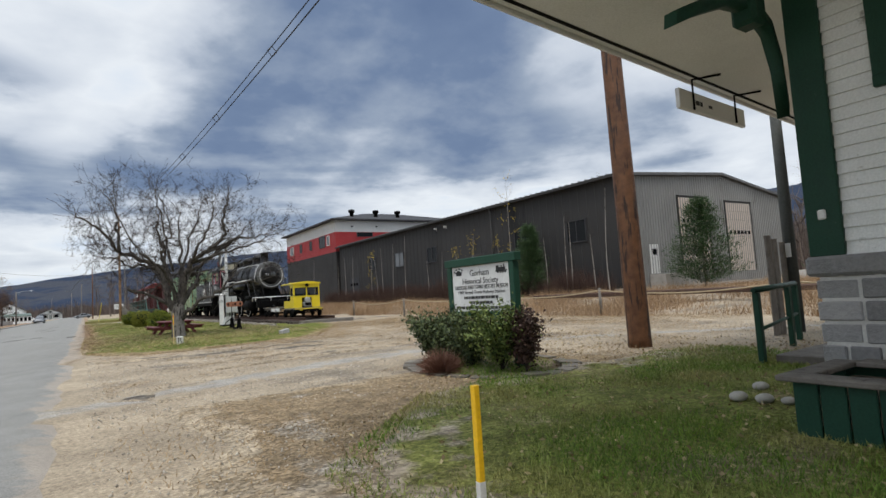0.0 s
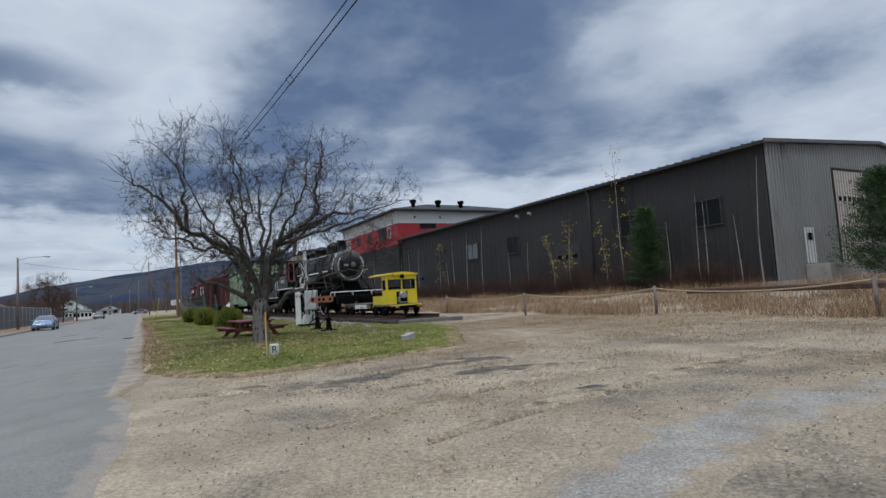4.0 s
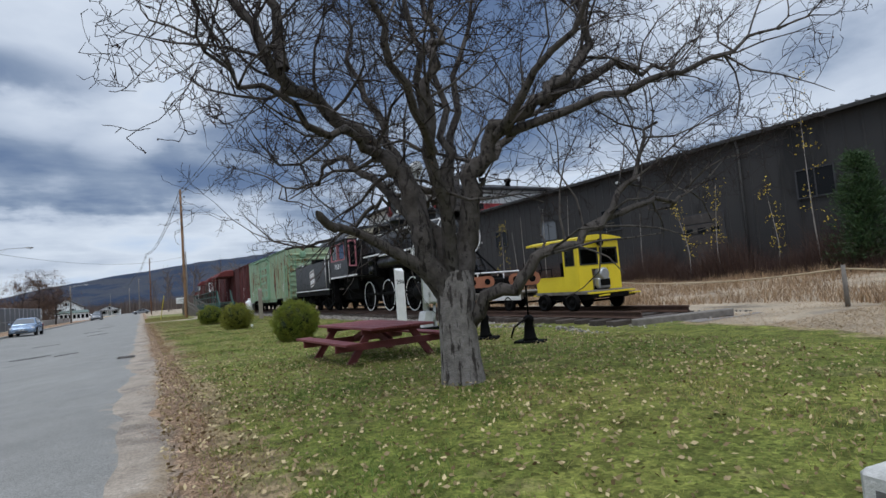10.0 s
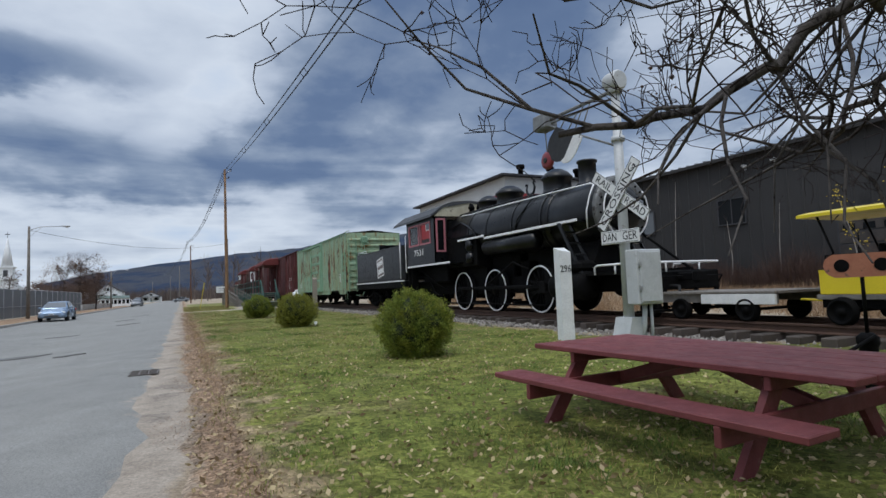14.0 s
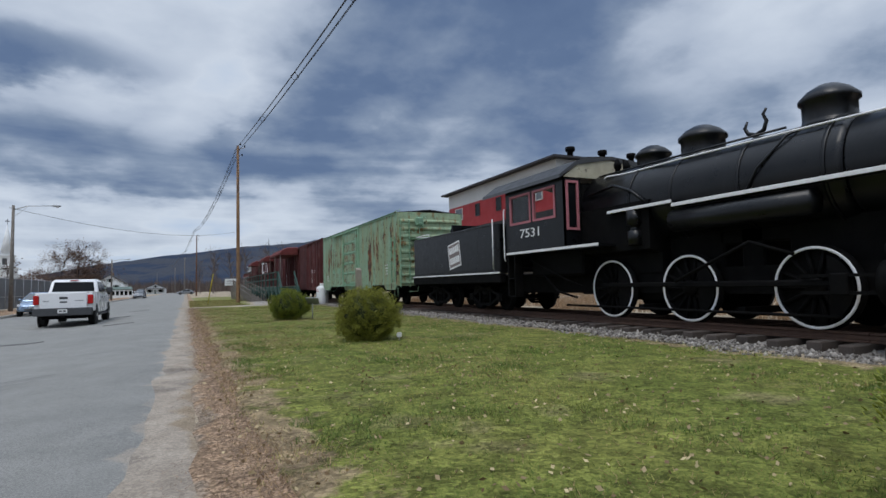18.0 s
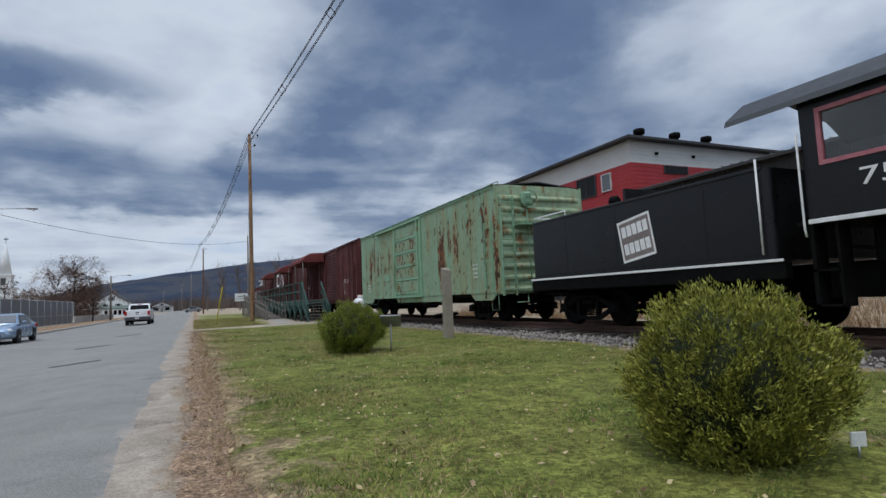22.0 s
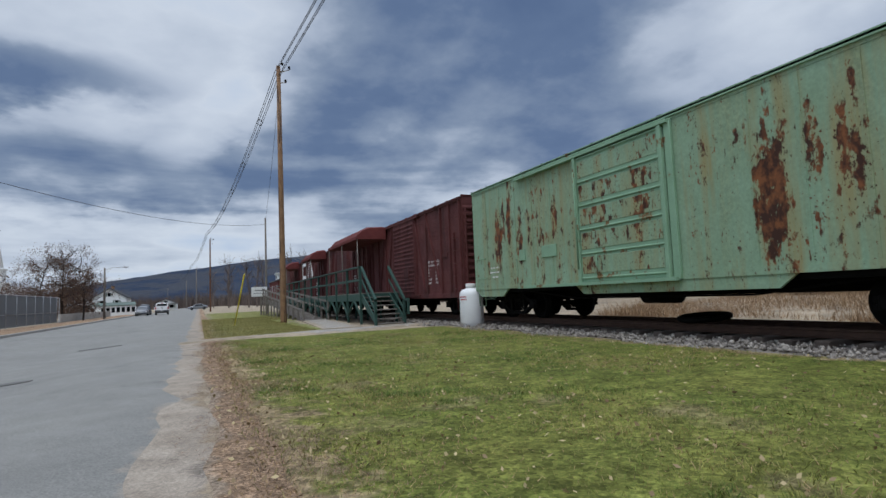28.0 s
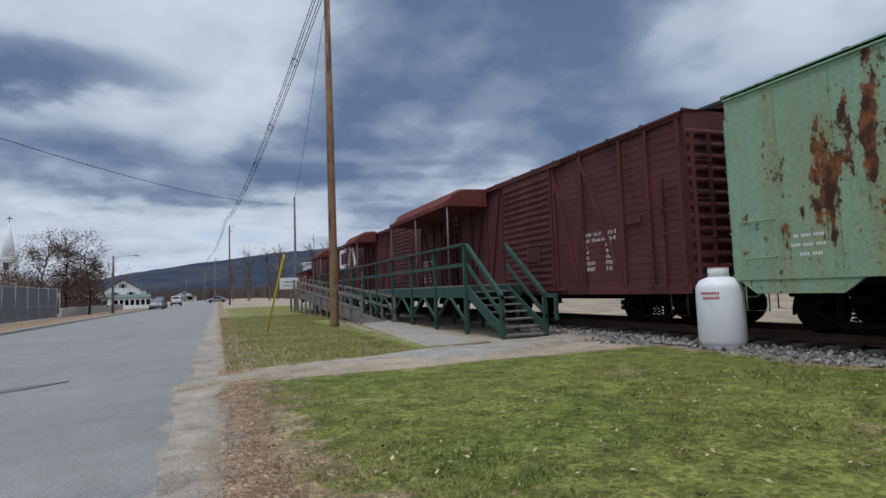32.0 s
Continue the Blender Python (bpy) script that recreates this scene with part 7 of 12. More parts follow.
def make_tender():
    t = thing("tender", "black riveted tender with a white-framed tilted emblem", "tender", (TRACK_X, 0, 0))
    W, y0, y1, z0, z1 = 1.50, 47.98, 54.55, 1.47, 2.90
    tank = Shape()
    tank.box(-W, W, y0, y1, z0, z0 + 0.04)
    for s in (-1, 1):
        tank.box(s * W, s * (W - 0.04), y0 + 0.15, y1 - 0.12, z0 + 0.04, z1)
        for y in (y0, y1):
            n = 6
            e = 1 if y == y0 else -1
            rings = []
            for k in range(n + 1):
                a = k / n * math.pi / 2
                rr = 0.15 if y == y0 else 0.12
                px, py = s * (W - rr + rr * math.cos(a)), y + e * rr - e * rr * math.sin(a)
                rings.append([(px, py, z0 + 0.04), (px, py, z1)])
            tank.loft(rings, closed=False, caps=False)
    tank.box(-W + 0.15, W - 0.15, y0, y0 + 0.04, z0 + 0.04, z1).box(-W + 0.12, W - 0.12, y1 - 0.04, y1, z0 + 0.04, z1)
    body = part("tank", tank, BLACK, t)
    part("coal_deck", Shape().box(-W + 0.04, W - 0.04, y0 + 0.1, 51.2, 2.35, 2.42).box(-W + 0.04, W - 0.04, 51.2, y1 - 0.1, 2.74, 2.80), SOOT, t)
    part("coal_board", Shape().box(-W + 0.1, W - 0.1, 51.15, 51.22, 2.4, 3.2), BLACK, t)
    part("top_flange", Shape().box(-W - 0.02, -W + 0.03, y0 + 0.12, y1 - 0.1, z1 - 0.03, z1 + 0.03, 0.01).box(W - 0.03, W + 0.02, y0 + 0.12, y1 - 0.1, z1 - 0.03, z1 + 0.03, 0.01), BLACK, t)
    rivets = Shape()
    for y in (49.2, 51.4, 53.1):
        for k in range(26):
            rivets.box(-W - 0.008, -W, y - 0.009, y + 0.009, z0 + 0.1 + 0.052 * k, z0 + 0.116 + 0.052 * k)
    for k in range(110):
        rivets.box(-W - 0.008, -W, y0 + 0.2 + 0.057 * k, y0 + 0.216 + 0.057 * k, z0 + 0.07, z0 + 0.086)
    tagged(part("rivets", rivets, BLACK, body), kind="stuff")
    part("frame_sill", Shape().box(-W + 0.02, -W + 0.22, y0 - 0.1, y1 + 0.1, 1.16, 1.44, 0.02).box(W - 0.22, W - 0.02, y0 - 0.1, y1 + 0.1, 1.16, 1.44, 0.02).box(-W + 0.1, W - 0.1, y1, y1 + 0.2, 1.1, 1.42, 0.02).box(-0.4, 0.4, y0, y1, 0.95, 1.3), SOOT, t)
    part("white_stripe", Shape().box(-W - 0.004, -W + 0.02, y0 - 0.1, y1 + 0.1, 1.43, 1.475, 0.004), WHITE_TRIM, t, "worn white stripe along the sill")
    # the emblem: a tilted white frame with plain white blocks on a taupe ground
    cy, czz, tilt = 50.83, 2.13, 9.0
    m = facing(WEST, -W - 0.003, cy, czz, tilt)
    h = 0.45

    def flat(shape, x0, x1, y0_, y1_, d):
        return shape.box(x0, x1, y0_, y1_, 0, d, m=m)
    part("emblem_panel", flat(Shape(), -h, h, -h + 0.02, h - 0.02, 0.004), TAUPE, t, "faded taupe tilted square emblem")
    border = Shape()
    for a in ((-h, h, h - 0.07, h - 0.02), (-h, h, -h + 0.02, -h + 0.07), (-h, -h + 0.045, -h + 0.07, h - 0.07), (h - 0.045, h, -h + 0.07, h - 0.07)):
        flat(border, *a, 0.007)
    part("emblem_border", border, WHITE_TRIM, t)
    for row in (0, 1):
        for k in range(5):
            x = -0.36 + 0.148 * k
            yb = 0.03 if row == 0 else -0.33
            part("emblem_block", flat(Shape(), x, x + 0.118, yb + 0.05, yb + 0.27, 0.007), WHITE_TRIM, t, "plain white block of the emblem")
    part("front_grab", Shape().tube([(-W - 0.05, 48.15, 1.55), (-W - 0.05, 48.15, 3.05)], 0.018, 6), WHITE_TRIM, t, "white vertical grab rail")
    part("rear_rail", Shape().tube([(-W + 0.1, y1 - 0.05, z1), (-W + 0.1, y1 - 0.05, z1 + 0.16), (-W + 0.1, 53.2, z1 + 0.16), (-W + 0.1, 53.2, z1)], 0.016, 6).tube([(-W + 0.1, y1 - 0.05, z1 + 0.16), (W - 0.1, y1 - 0.05, z1 + 0.16)], 0.016, 6), WHITE_TRIM, t)
    lamp = part("rear_lamp", Shape().disc((-0.9, 51.9, 3.1), (0, 1, 0), [(0, 0.08), (0.05, 0.12), (0.18, 0.13), (0.22, 0.10)], 14).tube([(-0.9, 52.0, 2.8), (-0.9, 52.0, 3.02)], 0.02), SOOT, t)
    part("water_hatch", Shape().disc((0, 53.4, 2.8), (0, 0, 1), [(0, 0.3), (0.18, 0.3), (0.2, 0.26), (0.24, 0.05)], 16), BLACK, t)
    for y in (49.55, 53.0):
        make_bogie(t, y, 1.7, 0.41, label="black cast tender truck")
    coupler(t, y1 + 0.15, 1)
    return t


make_locomotive()
make_tender()


# ---- yellow motor car and push car ----
def make_motor_car():
    car = thing("rail_motor_car", "small yellow open-sided rail motor car", "motor car", (TRACK_X, 30.58, 0))
    x = 0.70
    z0, z1 = 0.76, 2.0
    part("deck", Shape().box(-x, x, -0.30, 1.66, 0.68, 0.76, 0.01), GREY_WOOD, car)
    part("side_panel", Shape().box(-x, -x + 0.03, 0.50, 1.60, z0, 1.12, 0.01).box(-x + 0.0, -x + 0.035, 0.50, 1.60, 1.10, 1.14), YELLOW, car)
    part("side_panel", Shape().box(x - 0.03, x, 0.50, 1.60, z0, 1.12, 0.01), YELLOW, car)
    part("rear_panel", Shape().box(-x + 0.03, x - 0.03, 1.57, 1.60, z0, 1.12, 0.01), YELLOW, car)
    # front wall with two windows and an engine opening
    for a, b, c, d in ((-x, -0.26, z0, 1.38), (0.26, x, z0, 1.38), (-x, x, 1.80, z1), (-x, -x + 0.07, 1.38, 1.80), (-0.035, 0.035, 1.38, 1.80), (x - 0.07, x, 1.38, 1.80), (-0.26, 0.26, 1.28, 1.38)):
        part("cab_front", Shape().box(a, b, -0.02, 0.02, c, d, 0.006), YELLOW, car)
    for s in (-1, 1):
        for a, b, c, d in ((0.02, 0.50, z0, 1.38), (0.02, 0.50, 1.80, z1), (0.02, 0.09, 1.38, 1.80), (0.43, 0.50, 1.38, 1.80)):
            part("cab_side", Shape().box(s * x, s * (x - 0.03), a, b, c, d, 0.006), YELLOW, car)
    for a, b in ((-x + 0.07, -0.035), (0.035, x - 0.07)):
        w = part("window_rubber", Shape().box(a, a + 0.035, -0.03, 0.03, 1.38, 1.80).box(b - 0.035, b, -0.03, 0.03, 1.38, 1.80).box(a + 0.035, b - 0.035, -0.03, 0.03, 1.38, 1.415).box(a + 0.035, b - 0.035, -0.03, 0.03, 1.765, 1.80), RUBBER, car)
        part("pane", Shape().box(a + 0.035, b - 0.035, -0.005, 0.0, 1.415, 1.765), SEE_GLASS, w)
    for s in (-1, 1):
        w = part("side_window", Shape().box(s * (x + 0.006), s * (x - 0.035), 0.09, 0.12, 1.38, 1.80).box(s * (x + 0.006), s * (x - 0.035), 0.40, 0.43, 1.38, 1.80).box(s * (x + 0.006), s * (x - 0.035), 0.12, 0.40, 1.38, 1.41).box(s * (x + 0.006), s * (x - 0.035), 0.12, 0.40, 1.77, 1.80), RUBBER, car)
        part("pane", Shape().box(s * (x - 0.012), s * (x - 0.016), 0.12, 0.40, 1.41, 1.77), SEE_GLASS, w)
    n = 9
    outline = [(-x - 0.06, z1 - 0.02)] + [(-(x + 0.06) + 2 * (x + 0.06) * k / n, z1 + 0.03 + 0.09 * math.sin(math.pi * k / n)) for k in range(n + 1)] + [(x + 0.06, z1 - 0.02)]
    part("roof", Shape().prism(outline, -0.08, 1.84, axis=1), YELLOW, car, "thin yellow roof over the open bed")
    for s in (-1, 1):
        part("roof_post", Shape().tube([(s * (x - 0.04), 1.52, 1.12), (s * (x - 0.04), 1.38, 1.4), (s * (x - 0.04), 1.58, z1)], 0.018), SOOT, car)
        part("handrail", Shape().tube([(s * (x - 0.04), 1.0, 1.12), (s * (x - 0.04), 1.0, 1.36), (s * (x - 0.04), 1.5, 1.36), (s * (x - 0.04), 1.5, 1.12)], 0.015), SOOT, car)
    part("seat", Shape().box(-0.35, 0.35, 0.62, 1.45, z0, 1.1, 0.03), SOOT, car)
    part("seat_back", Shape().box(-0.5, 0.5, 0.8, 0.86, 1.1, 1.5, 0.02), SOOT, car)
    engine = part("engine", Shape().box(-0.2, 0.2, -0.16, 0.3, 0.80, 1.05, 0.03).disc((0, -0.06, 1.14), (0, -1, 0), [(-0.1, 0.15), (0.1, 0.16), (0.13, 0.12)], 14), STEEL, car, "exposed grey engine in the front opening")
    part("grille", Shape().box(-0.24, 0.24, -0.05, -0.02, 0.78, 0.86).box(-0.16, 0.16, -0.19, -0.15, 0.86, 1.02, 0.02), SOOT, car)
    part("headlamp", Shape().disc((0, -0.02, 1.92), (0, -1, 0), [(0, 0.05), (0.06, 0.09), (0.11, 0.095), (0.12, 0.07)], 14), SOOT, car)
    part("frame", Shape().box(-0.62, -0.52, -0.28, 1.62, 0.55, 0.68).box(0.52, 0.62, -0.28, 1.62, 0.55, 0.68).box(-0.7, 0.7, -0.42, -0.30, 0.58, 0.66), SOOT, car)
    part("lift_bar", Shape().tube([(-0.5, -0.3, 0.62), (-0.5, -0.75, 0.66)], 0.02).tube([(0.5, -0.3, 0.62), (0.5, -0.75, 0.66)], 0.02).box(-0.72, 0.72, -0.40, -0.28, 0.69, 0.73), YELLOW, car)
    for y in (0.22, 1.28):
        for s in (-1, 1):
            part("wheel", Shape().disc((s * 0.752, y, RAIL_Z + 0.2), (s, 0, 0), [(-0.05, 0.225), (-0.03, 0.225), (-0.025, 0.2), (0.05, 0.197), (0.05, 0.16), (0.01, 0.15), (0.01, 0.06), (0.06, 0.05), (0.06, 0.01)], 18), SOOT, car)
        part("axle", Shape().tube([(-0.7, y, RAIL_Z + 0.2), (0.7, y, RAIL_Z + 0.2)], 0.03), SOOT, car)
    for e in (-0.5, 0.5):
        part("rear_lift_bar", Shape().tube([(e, 1.62, 0.66), (e, 2.02, 0.68)], 0.02), YELLOW, car)
    part("brake_drum", Shape().disc((-0.5, 0.72, 0.52), (1, 0, 0), [(0, 0.16), (0.12, 0.16)], 14), SOOT, car)


def make_push_car():
    car = thing("push_car", "low wooden rail push car with grey deck", "push car", (TRACK_X, 34.4, 0))
    for k in range(9):
        part("deck_plank", Shape().box(-0.80, 0.80, -1.55 + 0.345 * k, -1.55 + 0.345 * k + 0.335, 0.78, 0.83, 0.006), GREY_WOOD, car)
    part("near_rail", Shape().box(-0.80, -0.74, -1.55, -0.1, 0.60, 0.78, 0.008), WHITE, car, "white-painted side rail")
    part("frame", Shape().box(-0.74, -0.62, -1.5, 1.5, 0.62, 0.78).box(0.62, 0.74, -1.5, 1.5, 0.62, 0.78), GREY_WOOD, car)
    for y in (-1.0, 0.4, 1.15):
        for s in (-1, 1):
            w = part("wheel", Shape().disc((s * 0.752, y, RAIL_Z + 0.2), (s, 0, 0), [(-0.05, 0.225), (-0.03, 0.225), (-0.025, 0.2), (0.05, 0.197), (0.05, 0.16), (0.01, 0.15), (0.01, 0.06), (0.06, 0.05), (0.06, 0.01)], 18), SOOT, car)
        part("axle", Shape().tube([(-0.7, y, RAIL_Z + 0.2), (0.7, y, RAIL_Z + 0.2)], 0.03), SOOT, car)


make_motor_car()
make_push_car()


# ---- the depot corner ----
def make_depot():
    d = thing("depot", "white clapboard station with green trim on a stone base", "station", (0, 0, 0))
    x0, x1, y0, y1 = 9.62, 10.75, -9.0, 4.85
    base = part("stone_base", Shape().box(x0 + 0.004, x1, y0, y1 - 0.03, -0.1, 1.05), MORTAR, d)
    rng = random.Random(3)
    z, row = 0.0, 0
    while z < 1.04:
        h = 0.172
        y = y1
        while y > -1.0:
            w = rng.uniform(0.17, 0.33)
            part("stone", Shape().box(x0 - rng.uniform(0.0, 0.02), x0 + 0.1, y - w + 0.012, y - (0.0 if y == y1 else 0.012), z + 0.012, z + h - 0.012, 0.010), STONE, base)
            y -= w
        part("stone", Shape().box(x0 + 0.1, x1, y1 - 0.1, y1 + 0.012, z + 0.012, z + h - 0.012, 0.014), STONE, base)
        z += h
    part("water_table", Shape().box(x0 - 0.05, x1, -4, y1 + 0.05, 1.05, 1.21, 0.025), STONE, d, "rough grey stone ledge")
    wall = part("west_wall", Shape().box(x0 + 0.04, x1, y0, y1 - 0.02, 1.21, 3.78), CLAPBOARD, d)
    for k in range(24):
        z = 1.21 + 0.105 * k
        part("clapboard", Shape().add([(x0 + 0.05, -5.0, z), (x0 + 0.006, -5.0, z), (x0 + 0.03, -5.0, z + 0.107), (x0 + 0.05, -5.0, z + 0.107), (x0 + 0.05, y1 - 0.23, z), (x0 + 0.006, y1 - 0.23, z), (x0 + 0.03, y1 - 0.23, z + 0.107), (x0 + 0.05, y1 - 0.23, z + 0.107)],
                         [(0, 1, 2, 3), (7, 6, 5, 4), (0, 4, 5, 1), (1, 5, 6, 2), (2, 6, 7, 3), (3, 7, 4, 0)]), CLAPBOARD, wall)
    part("corner_board", Shape().box(x0 - 0.02, x0 + 0.05, y1 - 0.235, y1 + 0.015, 1.21, 3.78, 0.006).box(x0 + 0.05, x0 + 0.28, y1 - 0.015, y1 + 0.015, 1.21, 3.78, 0.006), DEPOT_GREEN, d, "wide dark green corner board")
    trim = part("window_trim", Shape().box(x0 - 0.02, x0 + 0.03, y1 - 0.70, y1 - 0.54, 2.50, 3.7, 0.006).box(x0 - 0.03, x0 + 0.03, y1 - 1.8, y1 - 0.54, 2.43, 2.52, 0.006), DEPOT_GREEN, d, "dark green window casing")
    part("meter_box", Shape().box(x0 - 0.08, x0 + 0.01, y1 - 1.15, y1 - 0.9, 1.85, 2.02, 0.01), STEEL, d)
    hydrant = part("light_switch", Shape().box(x0 - 0.045, x0 - 0.02, y1 - 0.14, y1 - 0.08, 1.50, 1.58, 0.01), WHITE, d)
    # the wide eave
    ez, ex0, ex1, ey = 3.75, 5.2, 16.4, 6.89

    def skew(shape):
        """The eave's edge runs at a slight angle to the wall."""
        shape.v = [(x, y + (x - 10.9) * 0.104, z) for x, y, z in shape.v]
        return shape
    soffit = part("soffit", skew(Shape().box(ex0, ex1, -9, ey - 0.02, ez + 0.03, ez + 0.06)), SOFFIT, d, "off-white boarded soffit")
    for k in range(44):
        part("soffit_board", skew(Shape().box(ex0 + 0.02, ex1 - 0.02, ey - 0.06 - 0.155 * k - 0.1545, ey - 0.06 - 0.155 * k, ez + 0.012, ez + 0.03)), SOFFIT, soffit)
    part("fascia", skew(Shape().box(ex0, ex1, ey - 0.03, ey, ez - 0.02, ez + 0.24, 0.006).box(ex1 - 0.03, ex1, -9, ey - 0.03, ez - 0.02, ez + 0.24, 0.006)), SOFFIT, d, "weathered white fascia board")
    part("drip_edge", skew(Shape().box(ex0, ex1 - 0.05, ey - 0.17, ey - 0.13, ez + 0.002, ez + 0.013)), SOOT, d)
    part("roof", skew(Shape().add([(ex0, ey + 0.05, ez + 0.24), (ex1 + 0.05, ey + 0.05, ez + 0.24), (ex1 + 0.05, -9, ez + 0.24), (ex0, -9, ez + 0.24), (8.6, 1.5, ez + 1.9), (9.2, 1.5, ez + 1.9), (9.2, -9, ez + 1.9), (8.6, -9, ez + 1.9)],
                              [(0, 1, 5, 4), (1, 2, 6, 5), (3, 0, 4, 7), (4, 5, 6, 7), (0, 3, 2, 1)])), SHINGLE, d)
    # curved bracket
    yb = y1 + 0.1
    pts = [(x0, 2.45), (x0 - 0.03, 2.85), (x0 - 0.14, 3.14), (x0 - 0.38, 3.28), (x0 - 0.75, 3.24), (x0 - 1.15, 3.08), (x0 - 1.5, 2.91)]
    br = Shape().loft([[(x, yb - 0.05, z - 0.05), (x, yb + 0.05, z - 0.05), (x + 0.02, yb + 0.05, z + 0.06), (x + 0.02, yb - 0.05, z + 0.06)] for x, z in pts])
    part("eave_bracket", br, DEPOT_GREEN, d, "curved green wooden bracket")
    part("bracket_drop", Shape().box(x0 - 0.5, x0 - 0.30, y1 + 0.0, y1 + 0.2, 3.10, 3.75, 0.03), DEPOT_GREEN, d)
    # hanging board
    sign = thing("hanging_sign", "weathered white board hung from the eave on iron hooks", "sign", (11.2, 6.88, 3.32), 5)
    part("board", Shape().box(0.0, 1.92, -0.03, 0.03, 0.0, 0.27, 0.008), SOFFIT, sign)
    for x in (0.35, 1.6):
        part("hook", Shape().tube([(x, -0.04, 0.02), (x, -0.04, 0.43), (x + 0.16, -0.35, 0.43)], 0.016), SOOT, sign)
    part("faded_mark", Shape().box(0.42, 0.52, -0.036, -0.03, 0.10, 0.16).box(0.55, 0.60, -0.036, -0.03, 0.10, 0.16).box(0.78, 0.88, -0.036, -0.03, 0.11, 0.15), LETTER_BLACK, sign)
    # planter
    p = thing("planter_box", "dark green wooden planter with flaking paint", "planter", (8.64, 4.66, 0))
    for k in range(8):
        part("plank", Shape().box(0.0, 0.03, -0.16 * (k + 1) + 0.006, -0.16 * k - 0.006, 0.0, 0.38, 0.006), DEPOT_GREEN, p)
    for k in range(5):
        part("plank", Shape().box(0.03 + 0.18 * k, 0.20 + 0.18 * k, -0.03, 0.0, 0.0, 0.38, 0.006), DEPOT_GREEN, p)
    part("rim", Shape().box(-0.07, 0.11, -1.35, 0.07, 0.38, 0.42, 0.008).box(0.11, 0.85, -0.10, 0.07, 0.38, 0.42, 0.008).box(0.75, 0.95, -1.35, -0.1, 0.38, 0.42, 0.008), GREY_WOOD, p, "weathered grey rim boards")
    part("soil", Shape().box(0.03, 0.9, -1.3, -0.03, 0.1, 0.30), LEAF_LITTER, p)
    part("back_plank", Shape().box(0.9, 0.93, -1.3, 0.0, 0.0, 0.38), DEPOT_GREEN, p)
    for x, y, r in ((9.40, 5.46, 0.072), (9.44, 5.26, 0.070), (9.5, 5.1, 0.055), (9.95, 5.55, 0.068)):
        ring = Shape()
        rings = [[(x + r * 1.3 * math.sin(t) * math.cos(a) * (1 + 0.15 * wobble(a, t, 0.7, x)), y + r * math.sin(t) * math.sin(a), 0.02 + r * 0.55 + r * 0.6 * math.cos(t)) for a in np.linspace(0, 2 * math.pi, 10, endpoint=False)] for t in np.linspace(0.05, math.pi - 0.05, 7)]
        tagged(part("field_stone", ring.loft(rings), FIELDSTONE), "rounded pale field stone on the grass", "stone", "stones by the planter")
    # handrail and step
    h = thing("ramp_handrail", "dark green wooden handrail beside a low ramp", "handrail", (11.5, 6.3, 0))
    for x, y in ((0, 0), (1.9, 0.52), (2.75, 0.8)):
        part("post", Shape().box(x - 0.036, x + 0.036, y - 0.036, y + 0.036, 0, 0.87, 0.006), DEPOT_GREEN, h)
    part("top_rail", Shape().tube([(-0.12, -0.03, 0.9), (2.85, 0.83, 0.9)], 0.038, 4).tube([(0.0, 0, 0.42), (2.75, 0.8, 0.42)], 0.025, 4), DEPOT_GREEN, h)
    part("deck", Shape().box(0.1, 2.4, -0.75, -0.1, 0.0, 0.12, 0.01), GREY_WOOD, h)
    post = thing("roof_post", "dark green round post under the eave", "post", (15.4, 7.62, 0))
    part("shaft", Shape().disc((0, 0, 0), (0, 0, 1), [(0, 0.105), (3.98, 0.09)], 12), POST_DARK, post)
    part("notice", Shape().box(-0.113, -0.098, -0.06, 0.06, 1.35, 1.6), WHITE, post)
    board = thing("plank_screen", "grey upright boards beside the post", "screen", (14.65, 7.65, 0))
    for k, w in enumerate((0.0, 0.22, 0.5)):
        part("board", Shape().box(w, w + 0.16, 0, 0.04, 0, 1.75 - 0.06 * k, 0.006), GREY_WOOD, board)


make_depot()


